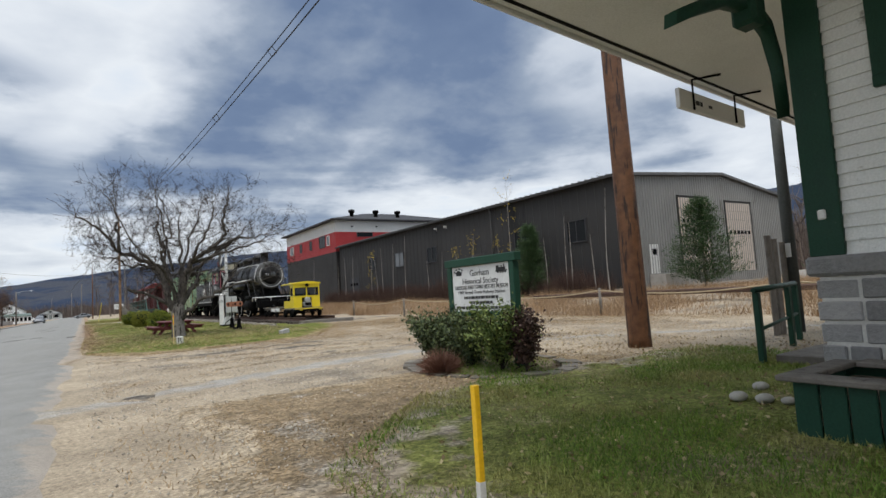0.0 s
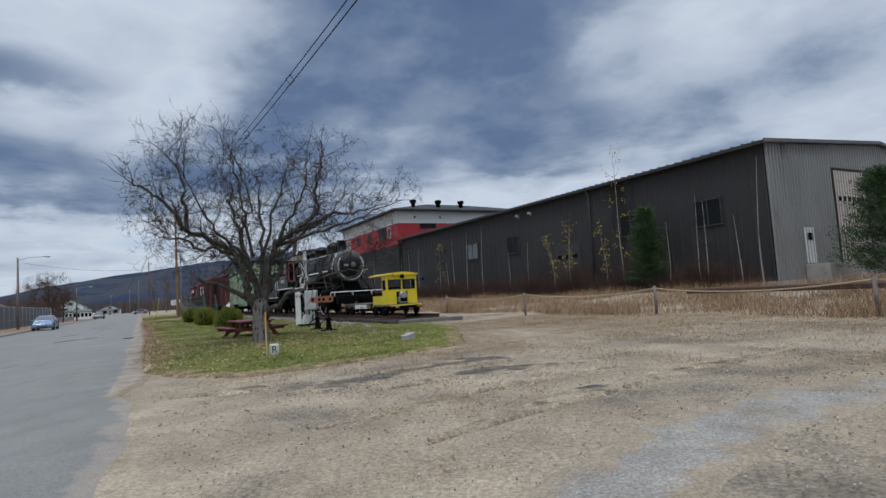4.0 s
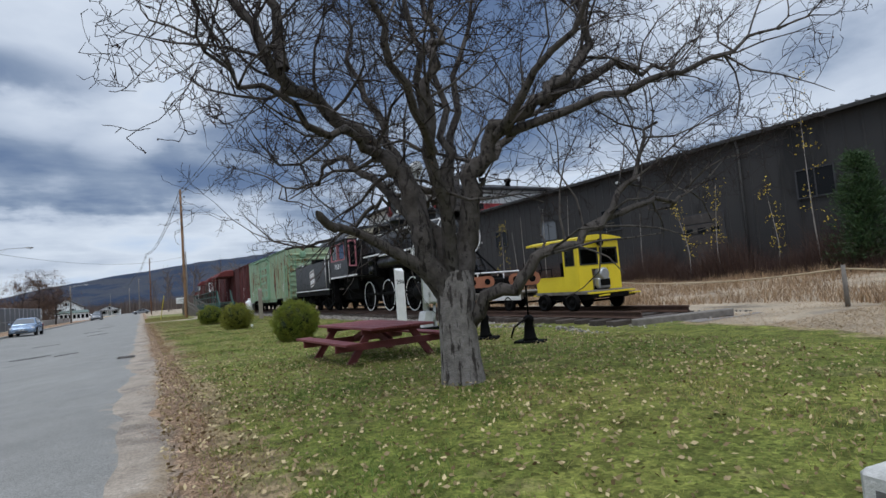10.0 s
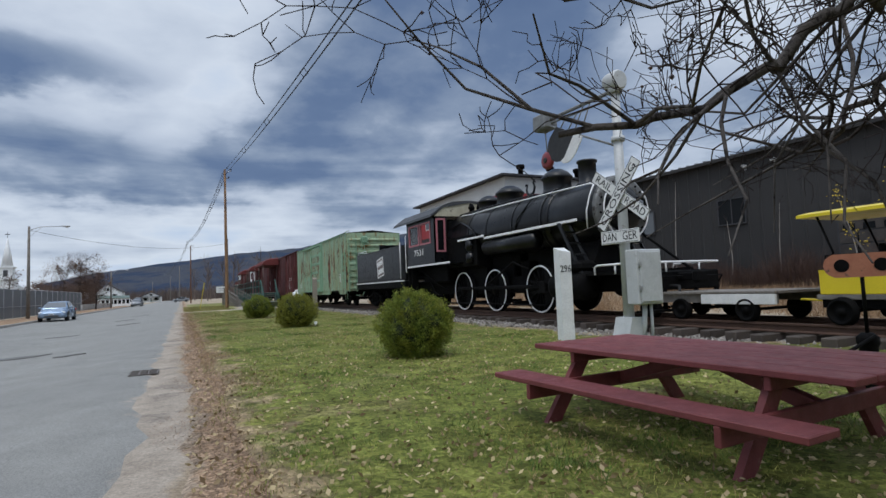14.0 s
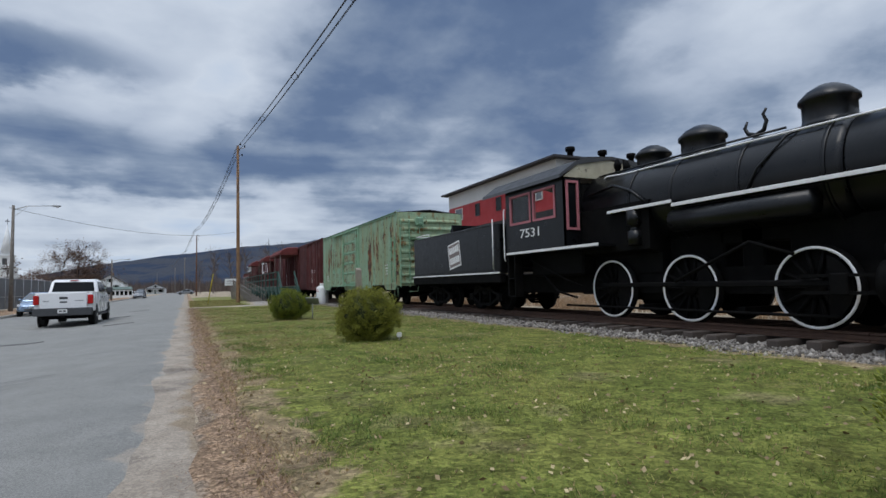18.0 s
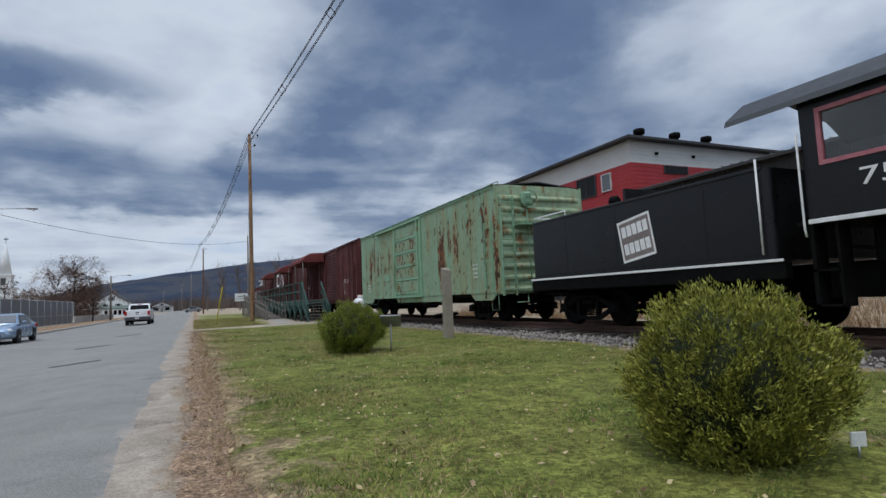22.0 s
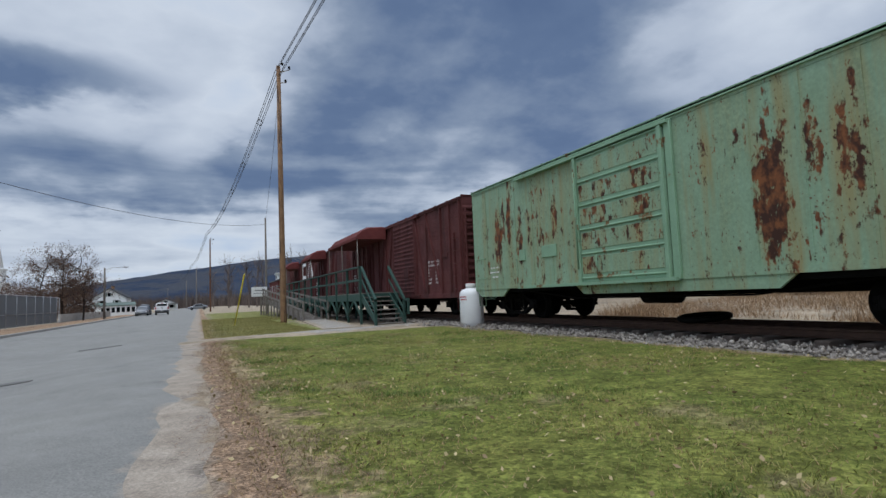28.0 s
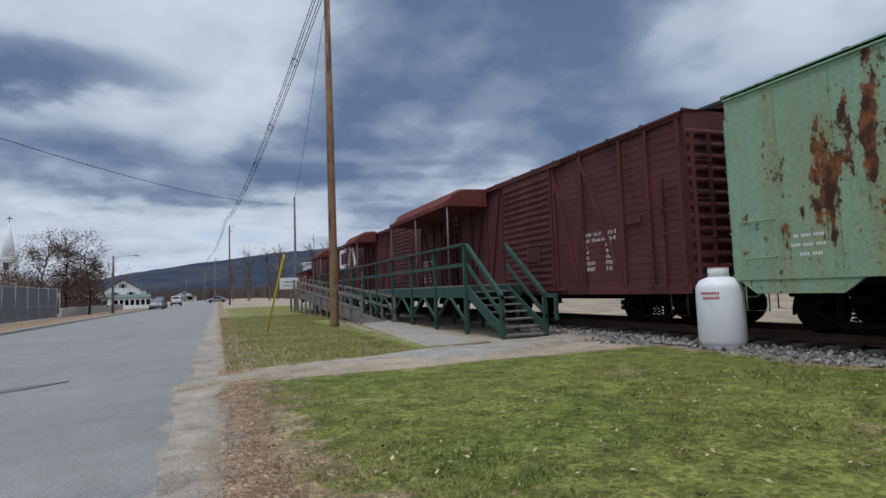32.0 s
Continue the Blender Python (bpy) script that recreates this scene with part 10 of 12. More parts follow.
def make_globe_bush(x, y, rx, h, seed, label):
    """Clumps of upright flat sprays over a core coloured as dark as the shade inside."""
    b = thing("globe_arborvitae", label, "bush", (x, y, 0), group="round bushes on the lawn")
    rng = np.random.RandomState(seed)
    scale = np.array([rx, rx, h * 0.52])

    def lump(d):
        return 1 + 0.26 * noise.noise(Vector(d) * 2.6 + Vector((seed,) * 3)) + 0.05 * noise.noise(Vector(d) * 6.0 + Vector((seed,) * 3))

    def place(d, k):
        taper = 0.86 + 0.14 * min(1.0, max(0.0, (d[2] + 0.95) / 0.75))
        return np.array((d[0] * taper, d[1] * taper, d[2])) * scale * k + np.array([0, 0, h * 0.49])
    count, each = 330, 150
    centres, heads = [], []
    for i in range(count):
        z = 1 - 1.88 * (i + 0.5) / count
        a = i * 2.39996 + rng.normal(0, 0.12)
        r = math.sqrt(max(0.0, 1 - z * z))
        d = np.array((r * math.cos(a), r * math.sin(a), z + rng.normal(0, 0.02)))
        tip = place(d, lump(d) * rng.uniform(0.85, 1.06))
        grow = d * np.array([1, 1, 0.6]) + np.array([0, 0, 0.75]) + rng.normal(0, 0.18, 3)
        grow /= np.linalg.norm(grow)
        along = rng.rand(each) ** 0.7
        wide = 0.060 * (1 - 0.62 * along)[:, None]
        centres.append(tip - grow * (0.150 * (1 - along))[:, None] + rng.normal(0, 1, (each, 3)) * wide)
        heads.append(np.repeat(grow[None], each, 0))
    c, nrm = np.concatenate(centres), np.concatenate(heads)
    c[:, 2] = np.maximum(c[:, 2], 0.03)
    v, f = leaf_cloud(rng, c, nrm, 0.034, 0.0052, 0.45, 0.25)
    tagged(raw("foliage", v, f, YELLOW_YEW if seed == 2 else YEW, b), kind="stuff")
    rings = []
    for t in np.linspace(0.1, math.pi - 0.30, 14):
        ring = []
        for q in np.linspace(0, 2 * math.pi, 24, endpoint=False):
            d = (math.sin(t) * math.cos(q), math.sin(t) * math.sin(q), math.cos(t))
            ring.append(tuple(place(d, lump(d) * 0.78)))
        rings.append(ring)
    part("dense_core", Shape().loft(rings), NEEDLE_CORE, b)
    for i in range(5):
        part("stem", Shape().tube([(0.05 * math.cos(i * 1.26), 0.05 * math.sin(i * 1.26), 0), (0.22 * math.cos(i * 1.26), 0.22 * math.sin(i * 1.26), 0.24)], 0.018), BARK, b)


make_globe_bush(7.99, 35.15, 0.575, 1.06, 1, "round clipped green arborvitae bush by the mile post")
make_globe_bush(7.95, 45.05, 0.63, 1.08, 2, "round shaggy yellow-green arborvitae bush")
make_globe_bush(7.88, 54.15, 0.68, 1.04, 3, "low round dark green arborvitae bush")


def make_shrubs():
    rng = np.random.RandomState(21)
    for x, y, r, h, mat, lab in ((9.15, 9.55, 0.42, 0.70, HOLLY, "leafy green holly shrub below the sign"), (9.15, 9.0, 0.40, 0.66, HOLLY, "low green shrub below the sign"), (9.2, 8.42, 0.45, 0.80, LIGHT_HOLLY, "fresh green shrub beside the sign post"),
                                 (9.15, 10.0, 0.46, 0.72, HOLLY, "dark leafy shrub beside the sign post"), (9.35, 8.12, 0.24, 0.70, PURPLE, "thin purple-leaved shrub beside the sign post")):
        s = thing("shrub", lab, "shrub", (x, y, 0.05), group="shrubs round the sign")
        stems = Twigs(4)
        centres = []
        for _ in range(58):
            a, t = rng.uniform(0, 6.28), rng.uniform(0.2, 1.0)
            tip = np.array([r * t * math.cos(a), r * t * math.sin(a), h * rng.uniform(0.55, 1.05)])
            line = smooth_line([(0, 0, 0), tip * np.array([0.4, 0.4, 0.55]), tip], 4)
            stems.bar(line, [0.010 * (1 - 0.7 * j / (len(line) - 1)) for j in range(len(line))])
            for p in line[3:]:
                centres += [p + rng.normal(0, 0.06, 3) for _ in range(9 if mat is PURPLE else 13)]
        raw("branching", stems.v, stems.f, TWIG, s)
        c = np.array(centres)
        v, f = leaf_cloud(rng, c, rng.normal(0, 1, c.shape), 0.052, 0.015, 0.4, 0.1)
        tagged(raw("leaves", v, f, mat, s), kind="stuff")
    g = thing("red_grass_clump", "dry reddish clump of ornamental grass", "grass clump", (8.72, 9.15, 0.05))
    n = 2600
    a = rng.uniform(0, 6.28, n)
    base = np.stack([0.08 * np.cos(a) * rng.rand(n), 0.16 * np.sin(a) * rng.rand(n), np.zeros(n)], 1)
    nrm = np.stack([np.cos(a), np.sin(a), np.full(n, 0.7)], 1)
    v, f = leaf_cloud(rng, base, nrm, 0.27, 0.0028, 0.6, 0.1)
    tagged(raw("tuft", v, f, RED_GRASS, g), kind="stuff")


make_shrubs()


def blades(name, label, xs, ys, heights, width, material, lean, seed, base_z=0.03):
    rng = np.random.RandomState(seed)
    n = len(xs)
    d = rng.normal(0, lean, (n, 2))
    a = rng.uniform(0, math.pi, n)
    wx, wy = np.cos(a) * width, np.sin(a) * width
    z = base_z if isinstance(base_z, np.ndarray) else np.full(n, base_z)
    v = np.stack([np.stack([xs - wx, ys - wy, z], 1), np.stack([xs + wx, ys + wy, z], 1), np.stack([xs + d[:, 0] * heights, ys + d[:, 1] * heights, z + heights], 1)], 1)
    ob = raw(name, v.reshape(-1, 3), np.arange(3 * n).reshape(n, 3), material)
    return tagged(ob, label, "grass", kind="stuff")


TUFT_LEAF = foliage("dark_grass_tufts", (0.035, 0.075, 0.012), (0.17, 0.235, 0.048))


def make_grass():
    rng = np.random.RandomState(31)
    n = 450000
    y = 18.7 + (rng.rand(n)) * 53
    x = 4.6 + 8.0 * rng.rand(n) ** 1.7
    west = np.array([lawn_west(b) for b in y])
    east = np.array([max(lawn_east(b), lawn_west(b) + 0.4) for b in y])
    thin = np.array([noise.noise((a * 0.9, b * 0.9, 1.0)) + 0.6 * noise.noise((a * 3.1, b * 3.1, 4.0)) for a, b in zip(x, y)])
    edge = np.clip((x - west + 0.4 * thin) / np.where(y < 26, 0.5, 0.9), 0, 1) ** 1.3
    keep = (x > west - 0.02) & (x < east + 0.05) & (rng.rand(n) < 0.05 + 0.95 * edge * np.clip((east - x + 0.6 * thin) / np.where(y < 31, 1.8, 0.6), 0.02, 1)) & (thin + 0.55 > rng.rand(n) * 0.8)
    far = y > 71.0 - 0.2 * (x - 4.6)
    keep &= ~far
    x, y = x[keep], y[keep]
    h = 0.022 + 0.030 * rng.rand(len(x)) ** 1.4
    worn = rng.rand(len(x)) < 0.62 * np.clip((y - 40) / 10, 0.12, 1)
    blades("lawn_grass", "short mown grass blades of the lawn", x[~worn], y[~worn], h[~worn], 0.0032, GRASS_LEAF, 0.6, 1, 0.018)
    blades("worn_lawn_grass", "short olive blades of worn autumn lawn", x[worn], y[worn], h[worn], 0.0032, OLIVE_LEAF, 0.6, 21, 0.018)
    k = 9000
    cx, cy = 5.0 + 7.0 * rng.rand(k) ** 1.3, 19.2 + 50 * rng.rand(k)
    group = np.array([noise.noise((a * 0.8, b * 0.8, 51.0)) for a, b in zip(cx, cy)]) > 0.08 + 0.2 * rng.rand(k)
    cx, cy = cx[group], cy[group]
    ok = (cx > np.array([lawn_west(b) for b in cy]) + 0.3) & (cx < np.array([lawn_east(b) for b in cy]) - 0.4)
    cx, cy = np.repeat(cx[ok], 26), np.repeat(cy[ok], 26)
    blades("grass_tufts", "tufts of taller dark green grass in the lawn", cx + rng.normal(0, 0.055, len(cx)), cy + rng.normal(0, 0.055, len(cx)), 0.035 + 0.035 * rng.rand(len(cx)), 0.0034, TUFT_LEAF, 0.6, 19, 0.018)
    n = 200000
    x, y = 4.7 + 7.5 * rng.rand(n) ** 1.4, 18.8 + 50 * rng.rand(n)
    patch = np.array([noise.noise((a * 0.55, b * 0.55, 17.0)) + 0.5 * noise.noise((a * 2.3, b * 2.3, 14.0)) for a, b in zip(x, y)])
    west = np.array([lawn_west(b) for b in y])
    keep = (patch + 0.03 + 0.20 * np.clip((y - 40) / 8, 0, 1) + 0.40 * np.clip(1 - (x - west) / 1.2, 0, 1) > rng.rand(n) * 0.9) & (x > west) & (x < np.array([lawn_east(b) for b in y]))
    blades("dead_lawn_grass", "dead straw-coloured blades among the lawn", x[keep], y[keep], 0.018 + 0.03 * rng.rand(keep.sum()), 0.0032, DRY_LEAF, 0.8, 9, 0.018)
    n = 210000
    x, y = 5.4 + 7.5 * rng.rand(n), 2.5 + 8.5 * rng.rand(n)
    patch = np.array([noise.noise((a * 0.7, b * 0.7, 3.0)) for a, b in zip(x, y)])
    keep = (x > 5.9 + np.maximum(0, y - 6.2)) & ((y < 8.2 + patch) | ((x - 9.62) ** 2 / 0.95 + (y - 9.3) ** 2 / 1.7 < 1.0)) & (patch * 1.6 + 0.55 > rng.rand(n) * 1.0) & ~((x > 9.5) & (y < 4.9)) & (rng.rand(n) < 0.95)
    blades("depot_grass", "short grass blades beside the station", x[keep], y[keep], 0.02 + 0.04 * rng.rand(keep.sum()), 0.004, DEPOT_LEAF, 0.55, 2, 0.02 + 0.09 * np.clip(1 - (x[keep] - 9.62) ** 2 / 0.81 - (y[keep] - 9.3) ** 2 / 1.56, 0, 1))
    n = 70000
    x, y = 4.75 + 5.6 * rng.rand(n), 72.0 + 25 * rng.rand(n) ** 1.3
    keep = (x < 9.5) & (y > 72.9 + 0.25 * (x - 4.7)) & ~((x > 8.4) & (y < 88))
    blades("grass_beyond_path", "short grass blades beyond the footpath", x[keep], y[keep], 0.02 + 0.04 * rng.rand(keep.sum()), 0.006, OLIVE_LEAF, 0.5, 3)
    # dry tan wisps over the lawn and the lot
    n = 130000
    x, y = 4.7 + 15 * rng.rand(n), 5 + 62 * rng.rand(n)
    patch = np.array([noise.noise((a * 0.6, b * 0.6, 7.0)) for a, b in zip(x, y)])
    keep = (patch > 0.02) & ((x < 12.3) | (y < 30)) & ~((y > 9.5) & (y < 17.5) & (x < 15) & (patch < 0.30 - 0.05 * (x - 8)))
    blades("dry_wisps", "short dead straw-coloured blades", x[keep], y[keep], 0.015 + 0.04 * rng.rand(keep.sum()), 0.004, DRY_LEAF, 0.9, 4, 0.012)
    # straw trodden flat over the back of the lot
    n = 150000
    x, y = 7.5 + 12 * rng.rand(n), 10.5 + 16 * rng.rand(n)
    patch = np.array([noise.noise((a * 0.5, b * 0.5, 27.0)) + 0.6 * noise.noise((a * 1.9, b * 1.9, 24.0)) for a, b in zip(x, y)])
    keep = (patch + 0.12 * (x - 10.5) + 0.10 * (y - 16) > rng.rand(n) * 0.9) & (x > np.array([lawn_east(b) if b > 18.6 else 6.0 for b in y]) - 0.3)
    blades("trodden_straw", "flattened straw over the back of the lot", x[keep], y[keep], 0.008 + 0.02 * rng.rand(keep.sum()), 0.006, STRAW, 2.2, 12, 0.012)
    n = 150000
    x, y = 4.9 + 9 * rng.rand(n), 3.5 + 15.5 * rng.rand(n)
    patch = np.array([noise.noise((a * 0.45, b * 0.45, 37.0)) + 0.6 * noise.noise((a * 2.2, b * 2.2, 34.0)) for a, b in zip(x, y)])
    near = np.clip(1 - np.abs(y - 6.0 - 0.35 * (x - 5)) / 3.2, 0, 1) + np.clip(1 - np.abs(y - 18.6) / 1.2, 0, 1)
    keep = patch * 1.5 + near * 0.8 - 0.35 > rng.rand(n) * 0.8
    blades("dead_straw", "short dead straw lying on the gravel", x[keep], y[keep], 0.008 + 0.018 * rng.rand(keep.sum()), 0.004, STRAW, 2.0, 13, 0.012)
    n = 90000
    y = 22.6 + 49 * rng.rand(n)
    x = np.array([lawn_west(b) for b in y]) + 0.22 + 0.36 * rng.normal(0, 1, n)
    keep = x > 4.55 + 0.2 * np.sin(y * 2.3)
    blades("needle_litter", "brown needles strewn along the lawn edge", x[keep], y[keep], 0.006 + 0.014 * rng.rand(keep.sum()), 0.0035, NEEDLES, 2.4, 14, 0.022)
    # tall dry grass along the rope fence
    n = 170000
    x, y = 18.8 + 30 * rng.rand(n) ** 1.5, -4 + 78 * rng.rand(n)
    patch = np.array([noise.noise((a * 0.35, b * 0.35, 9.0)) for a, b in zip(x, y)])
    keep = (patch + 0.75 > rng.rand(n)) & (x > 19.0 + 0.7 * np.sin(y * 0.7)) & ((x < 33) | (y < 25.2))
    x, y, patch = x[keep], y[keep], patch[keep]
    z = 0.35 * np.clip((x - 20) / 10, 0, 1) - 0.02
    h = (0.16 + 0.46 * rng.rand(len(x))) * (0.75 + patch)
    blades("tall_dry_grass", "band of tall tan dry grass before the warehouse", x, y, np.maximum(0.10, h), 0.009, TALL_DRY, 0.42, 5, z)
    # fallen leaves
    n = 4200
    x, y = 5.0 + 9.0 * rng.rand(n), 3.5 + 9.5 * rng.rand(n)
    keep = (x > 6.2 + np.maximum(0, y - 7) * 1.0) & ~((x > 9.5) & (y < 4.9))
    c = np.stack([x, y, np.full(n, 0.04)], 1)[keep]
    v, f = leaf_cloud(rng, c, rng.normal(0, 1, c.shape) * np.array([1, 1, 0.2]), 0.038, 0.013, 0.3, 0.05)
    tagged(raw("fallen_leaves", v, f, FALLEN), "brown fallen leaves strewn beside the station", "leaves", kind="stuff")
    n = 17000
    y = np.where(rng.rand(n) < 0.52, rng.normal(26.5, 4.0, n), 19 + 50 * rng.rand(n))
    x = 4.6 + 7.5 * rng.rand(n) ** 1.3
    keep = (y > 18.9) & (y < 70) & (x > np.array([lawn_west(b) for b in y]) - 0.2) & (x < np.array([lawn_east(b) for b in y]))
    x, y = x[keep], y[keep]
    c = np.stack([x, y, np.full(len(x), 0.055)], 1)
    nrm = rng.normal(0, 1, c.shape) * np.array([1, 1, 0.35])
    v, f = leaf_cloud(rng, c, nrm, 0.042, 0.013, 0.35, 0.1)
    tagged(raw("fallen_leaves", v, f, FALLEN), "scattered dry fallen leaves on the lawn", "leaves", kind="stuff")


make_grass()


def make_saplings():
    rng = np.random.RandomState(41)
    spots = [(31.5, 25.25, 6.6), (31.5, 28.73, 5.3), (31.5, 28.3, 4.9), (31.5, 26.3, 3.9), (31.5, 34.05, 8.2), (31.5, 30.73, 4.1), (31.5, 40.95, 4.2), (31.5, 39.0, 5.2), (31.6, 53.5, 6.2), (31.6, 50.7, 6.6), (32.0, 56.5, 6.0), (31.7, 57.4, 4.8), (32.2, 59.8, 5.4), (32.0, 64, 5.8), (31.9, 67, 6.0), (32.0, 69.4, 5.2), (31.9, 44.4, 4.4), (32.1, 47.6, 3.9), (32.2, 36.4, 4.2), (33.5, 74, 5.2), (31.8, 77, 6.5)]
    for k, (x, y, h) in enumerate(spots):
        leafy = k in (4, 6, 7, 12, 18)
        t = thing("sapling", "slender pale sapling with a few yellow leaves" if leafy else "slender bare pale sapling by the warehouse", "sapling", (x, y, 0.3), group="saplings by the warehouse")
        stem, fine, ends = Twigs(6), Twigs(3), []
        line = smooth_line([(0, 0, 0), (rng.normal(0, 0.12), rng.normal(0, 0.12), h * 0.4), (rng.normal(0, 0.2), rng.normal(0, 0.25), h)], 5)
        stem.bar(line, [0.045 * (1 - 0.8 * j / (len(line) - 1)) for j in range(len(line))])
        for i in range(4, len(line)):
            for _ in range(2):
                branch_out(rng, stem, fine, line[i], rng.normal(0, 0.5, 3) + np.array([0, 0, 0.8]), h * 0.11, 0.011, 1, 0.1, (np.full(3, -9.0), np.full(3, 12.0)), ends)
        raw("stem", stem.v, stem.f, BIRCH, t)
        if fine.v:
            tagged(raw("twig_mass", fine.v, fine.f, TWIG, t), kind="stuff")
        if leafy and ends:
            c = np.array(ends)[rng.randint(0, len(ends), 130)] + rng.normal(0, 0.12, (130, 3))
            v, f = leaf_cloud(rng, c, rng.normal(0, 1, c.shape), 0.10, 0.035, 0.4, 0)
            tagged(raw("leaves", v, f, YELLOW_LEAF, t), kind="stuff")

    def conifer(x, y, z, h, r, seed, lab, mat=PINE):
        rg = np.random.RandomState(seed)
        t = thing("pine_tree", lab, "pine", (x, y, z))
        part("trunk", Shape().tube([(0, 0, 0), (0, 0, h * 0.95)], [0.09, 0.02], 8), BARK, t)
        boughs, c, nn = Twigs(4), [], []
        for _ in range(200):
            zz = h * (0.06 + 0.88 * rg.rand())
            a = rg.uniform(0, 6.28)
            ln = r * (1 - zz / h) ** 0.75 * rg.uniform(0.45, 1.25) + 0.12
            tip = np.array([ln * math.cos(a), ln * math.sin(a), zz + 0.25 * ln])
            boughs.bar([np.array([0, 0, zz]), tip * np.array([0.5, 0.5, 1]) - np.array([0, 0, 0.05]), tip], [0.018, 0.012, 0.004])
            for _ in range(95):
                s = rg.rand() ** 0.6
                c.append(np.array([0, 0, zz]) * (1 - s) + tip * s + rg.normal(0, 0.14, 3))
                nn.append(np.array([math.cos(a), math.sin(a), 0.5]))
        raw("bough_mass", boughs.v, boughs.f, BARK, t)
        v, f = leaf_cloud(rg, np.array(c), np.array(nn), 0.18, 0.016, 0.6, 0.3)
        tagged(raw("needles", v, f, mat, t), kind="stuff")
    conifer(31.6, 32.25, 0.3, 5.3, 1.35, 3, "young dark green pine before the warehouse")
    conifer(36.4, 22.0, 0.3, 5.7, 2.4, 5, "bushy green pine before the warehouse gable")
    conifer(32.0, 12.0, 0.3, 4.0, 2.0, 8, "bushy green pine beyond the lot")
    # dark brush along the wall
    n = 60000
    y = 26 + 46 * rng.rand(n)
    x = 31.0 + 1.9 * rng.rand(n)
    h = 0.5 + 1.5 * rng.rand(n) ** 1.6 * (0.6 + np.array([max(0.0, noise.noise((b * 0.4, 2.0, 1.0)) + 0.4) for b in y]))
    blades("dark_brush", "dark bare brush along the warehouse wall", x, y, h, 0.010, PURPLE, 0.35, 9, 0.3)


make_saplings()


# ---- across the street and down it ----
def mesh_fabric():
    """Chain link with a woven screen: lets part of the light through."""
    m = bpy.data.materials.new("grey_fence_screen")
    nodes, links = node_tree(m)
    see, cloth, mix = nodes.new("ShaderNodeBsdfTransparent"), nodes.new("ShaderNodeBsdfDiffuse"), nodes.new("ShaderNodeMixShader")
    weave = nodes.new("ShaderNodeTexNoise")
    weave.inputs["Scale"].default_value = 1.4
    tone = nodes.new("ShaderNodeMapRange")
    tone.inputs[3].default_value, tone.inputs[4].default_value = 0.62, 0.92
    links.new(weave.outputs["Fac"], tone.inputs[0])
    links.new(tone.outputs[0], mix.inputs[0])
    cloth.inputs[0].default_value = (0.19, 0.20, 0.21, 1)
    links.new(see.outputs[0], mix.inputs[1])
    links.new(cloth.outputs[0], mix.inputs[2])
    out = nodes.new("ShaderNodeOutputMaterial")
    links.new(mix.outputs[0], out.inputs[0])
    return m


SCREEN = mesh_fabric()
HOUSE_WHITE = surface("white_house_siding", ((0.74, 0.75, 0.74), (0.66, 0.67, 0.66)), 0.6, 0.7, bump=0.05)
HOUSE_GREEN = surface("green_roof_shingle", ((0.10, 0.14, 0.125), (0.14, 0.18, 0.16)), 2.0, 0.9, bump=0.2)
PLASTIC = surface("dark_grey_plastic", ((0.045, 0.047, 0.05), (0.06, 0.062, 0.065)), 8.0, 0.6, bump=0.05)
CHROME = surface("bright_wheel_metal", ((0.62, 0.62, 0.62), (0.5, 0.5, 0.5)), 4.0, 0.3, 0.85, bump=0.0)
LAMP_LENS = surface("headlamp_lens", ((0.75, 0.76, 0.78), (0.62, 0.63, 0.65)), 6.0, 0.15, bump=0.0)
CAR_DARK = surface("dark_car_paint", ((0.035, 0.038, 0.042), (0.05, 0.052, 0.056)), 1.0, 0.3, 0.2, bump=0.0)


def make_fence():
    f = thing("chain_link_fence", "tall grey screened chain-link fence by the pavement", "fence", (-8.9, 0, -0.11))
    y0, y1, step, h = 57.0, 123.0, 2.75, 2.6
    n = int((y1 - y0) / step)
    for i in range(n + 1):
        y = y0 + step * i
        part("post", Shape().tube([(0, y, 0), (0, y, h + 0.06)], 0.036, 8).disc((0, y, h + 0.06), (0, 0, 1), [(0, 0.045), (0.05, 0.01)], 8), STEEL, f)
        if i < n:
            part("screen", Shape().box(-0.006, 0.006, y + 0.03, y + step - 0.03, 0.05, h - 0.03), SCREEN, f)
            part("top_rail", Shape().tube([(0, y, h), (0, y + step, h)], 0.024, 6), STEEL, f)
            part("middle_rail", Shape().tube([(0.02, y, 1.05), (0.02, y + step, 1.05)], 0.018, 6), STEEL, f)
    gate = part("gate_frame", Shape().tube([(0, y1 + 0.1, 0.1), (0, y1 + 0.1, h), (0, y1 + 1.1, h), (0, y1 + 1.1, 0.1), (0, y1 + 0.1, 0.1)], 0.03, 6).tube([(0, y1 + 0.1, 1.1), (0, y1 + 1.1, 1.1)], 0.02, 6), STEEL, f)
    wall = thing("low_wall", "low grey concrete wall beyond the fence", "wall", (-8.95, 124.6, -0.22))
    for i in range(12):
        part("block", Shape().box(-0.12, 0.12, 3.0 * i + 0.01, 3.0 * i + 2.99, 0.0, 0.95, 0.03), CONCRETE, wall)


make_fence()


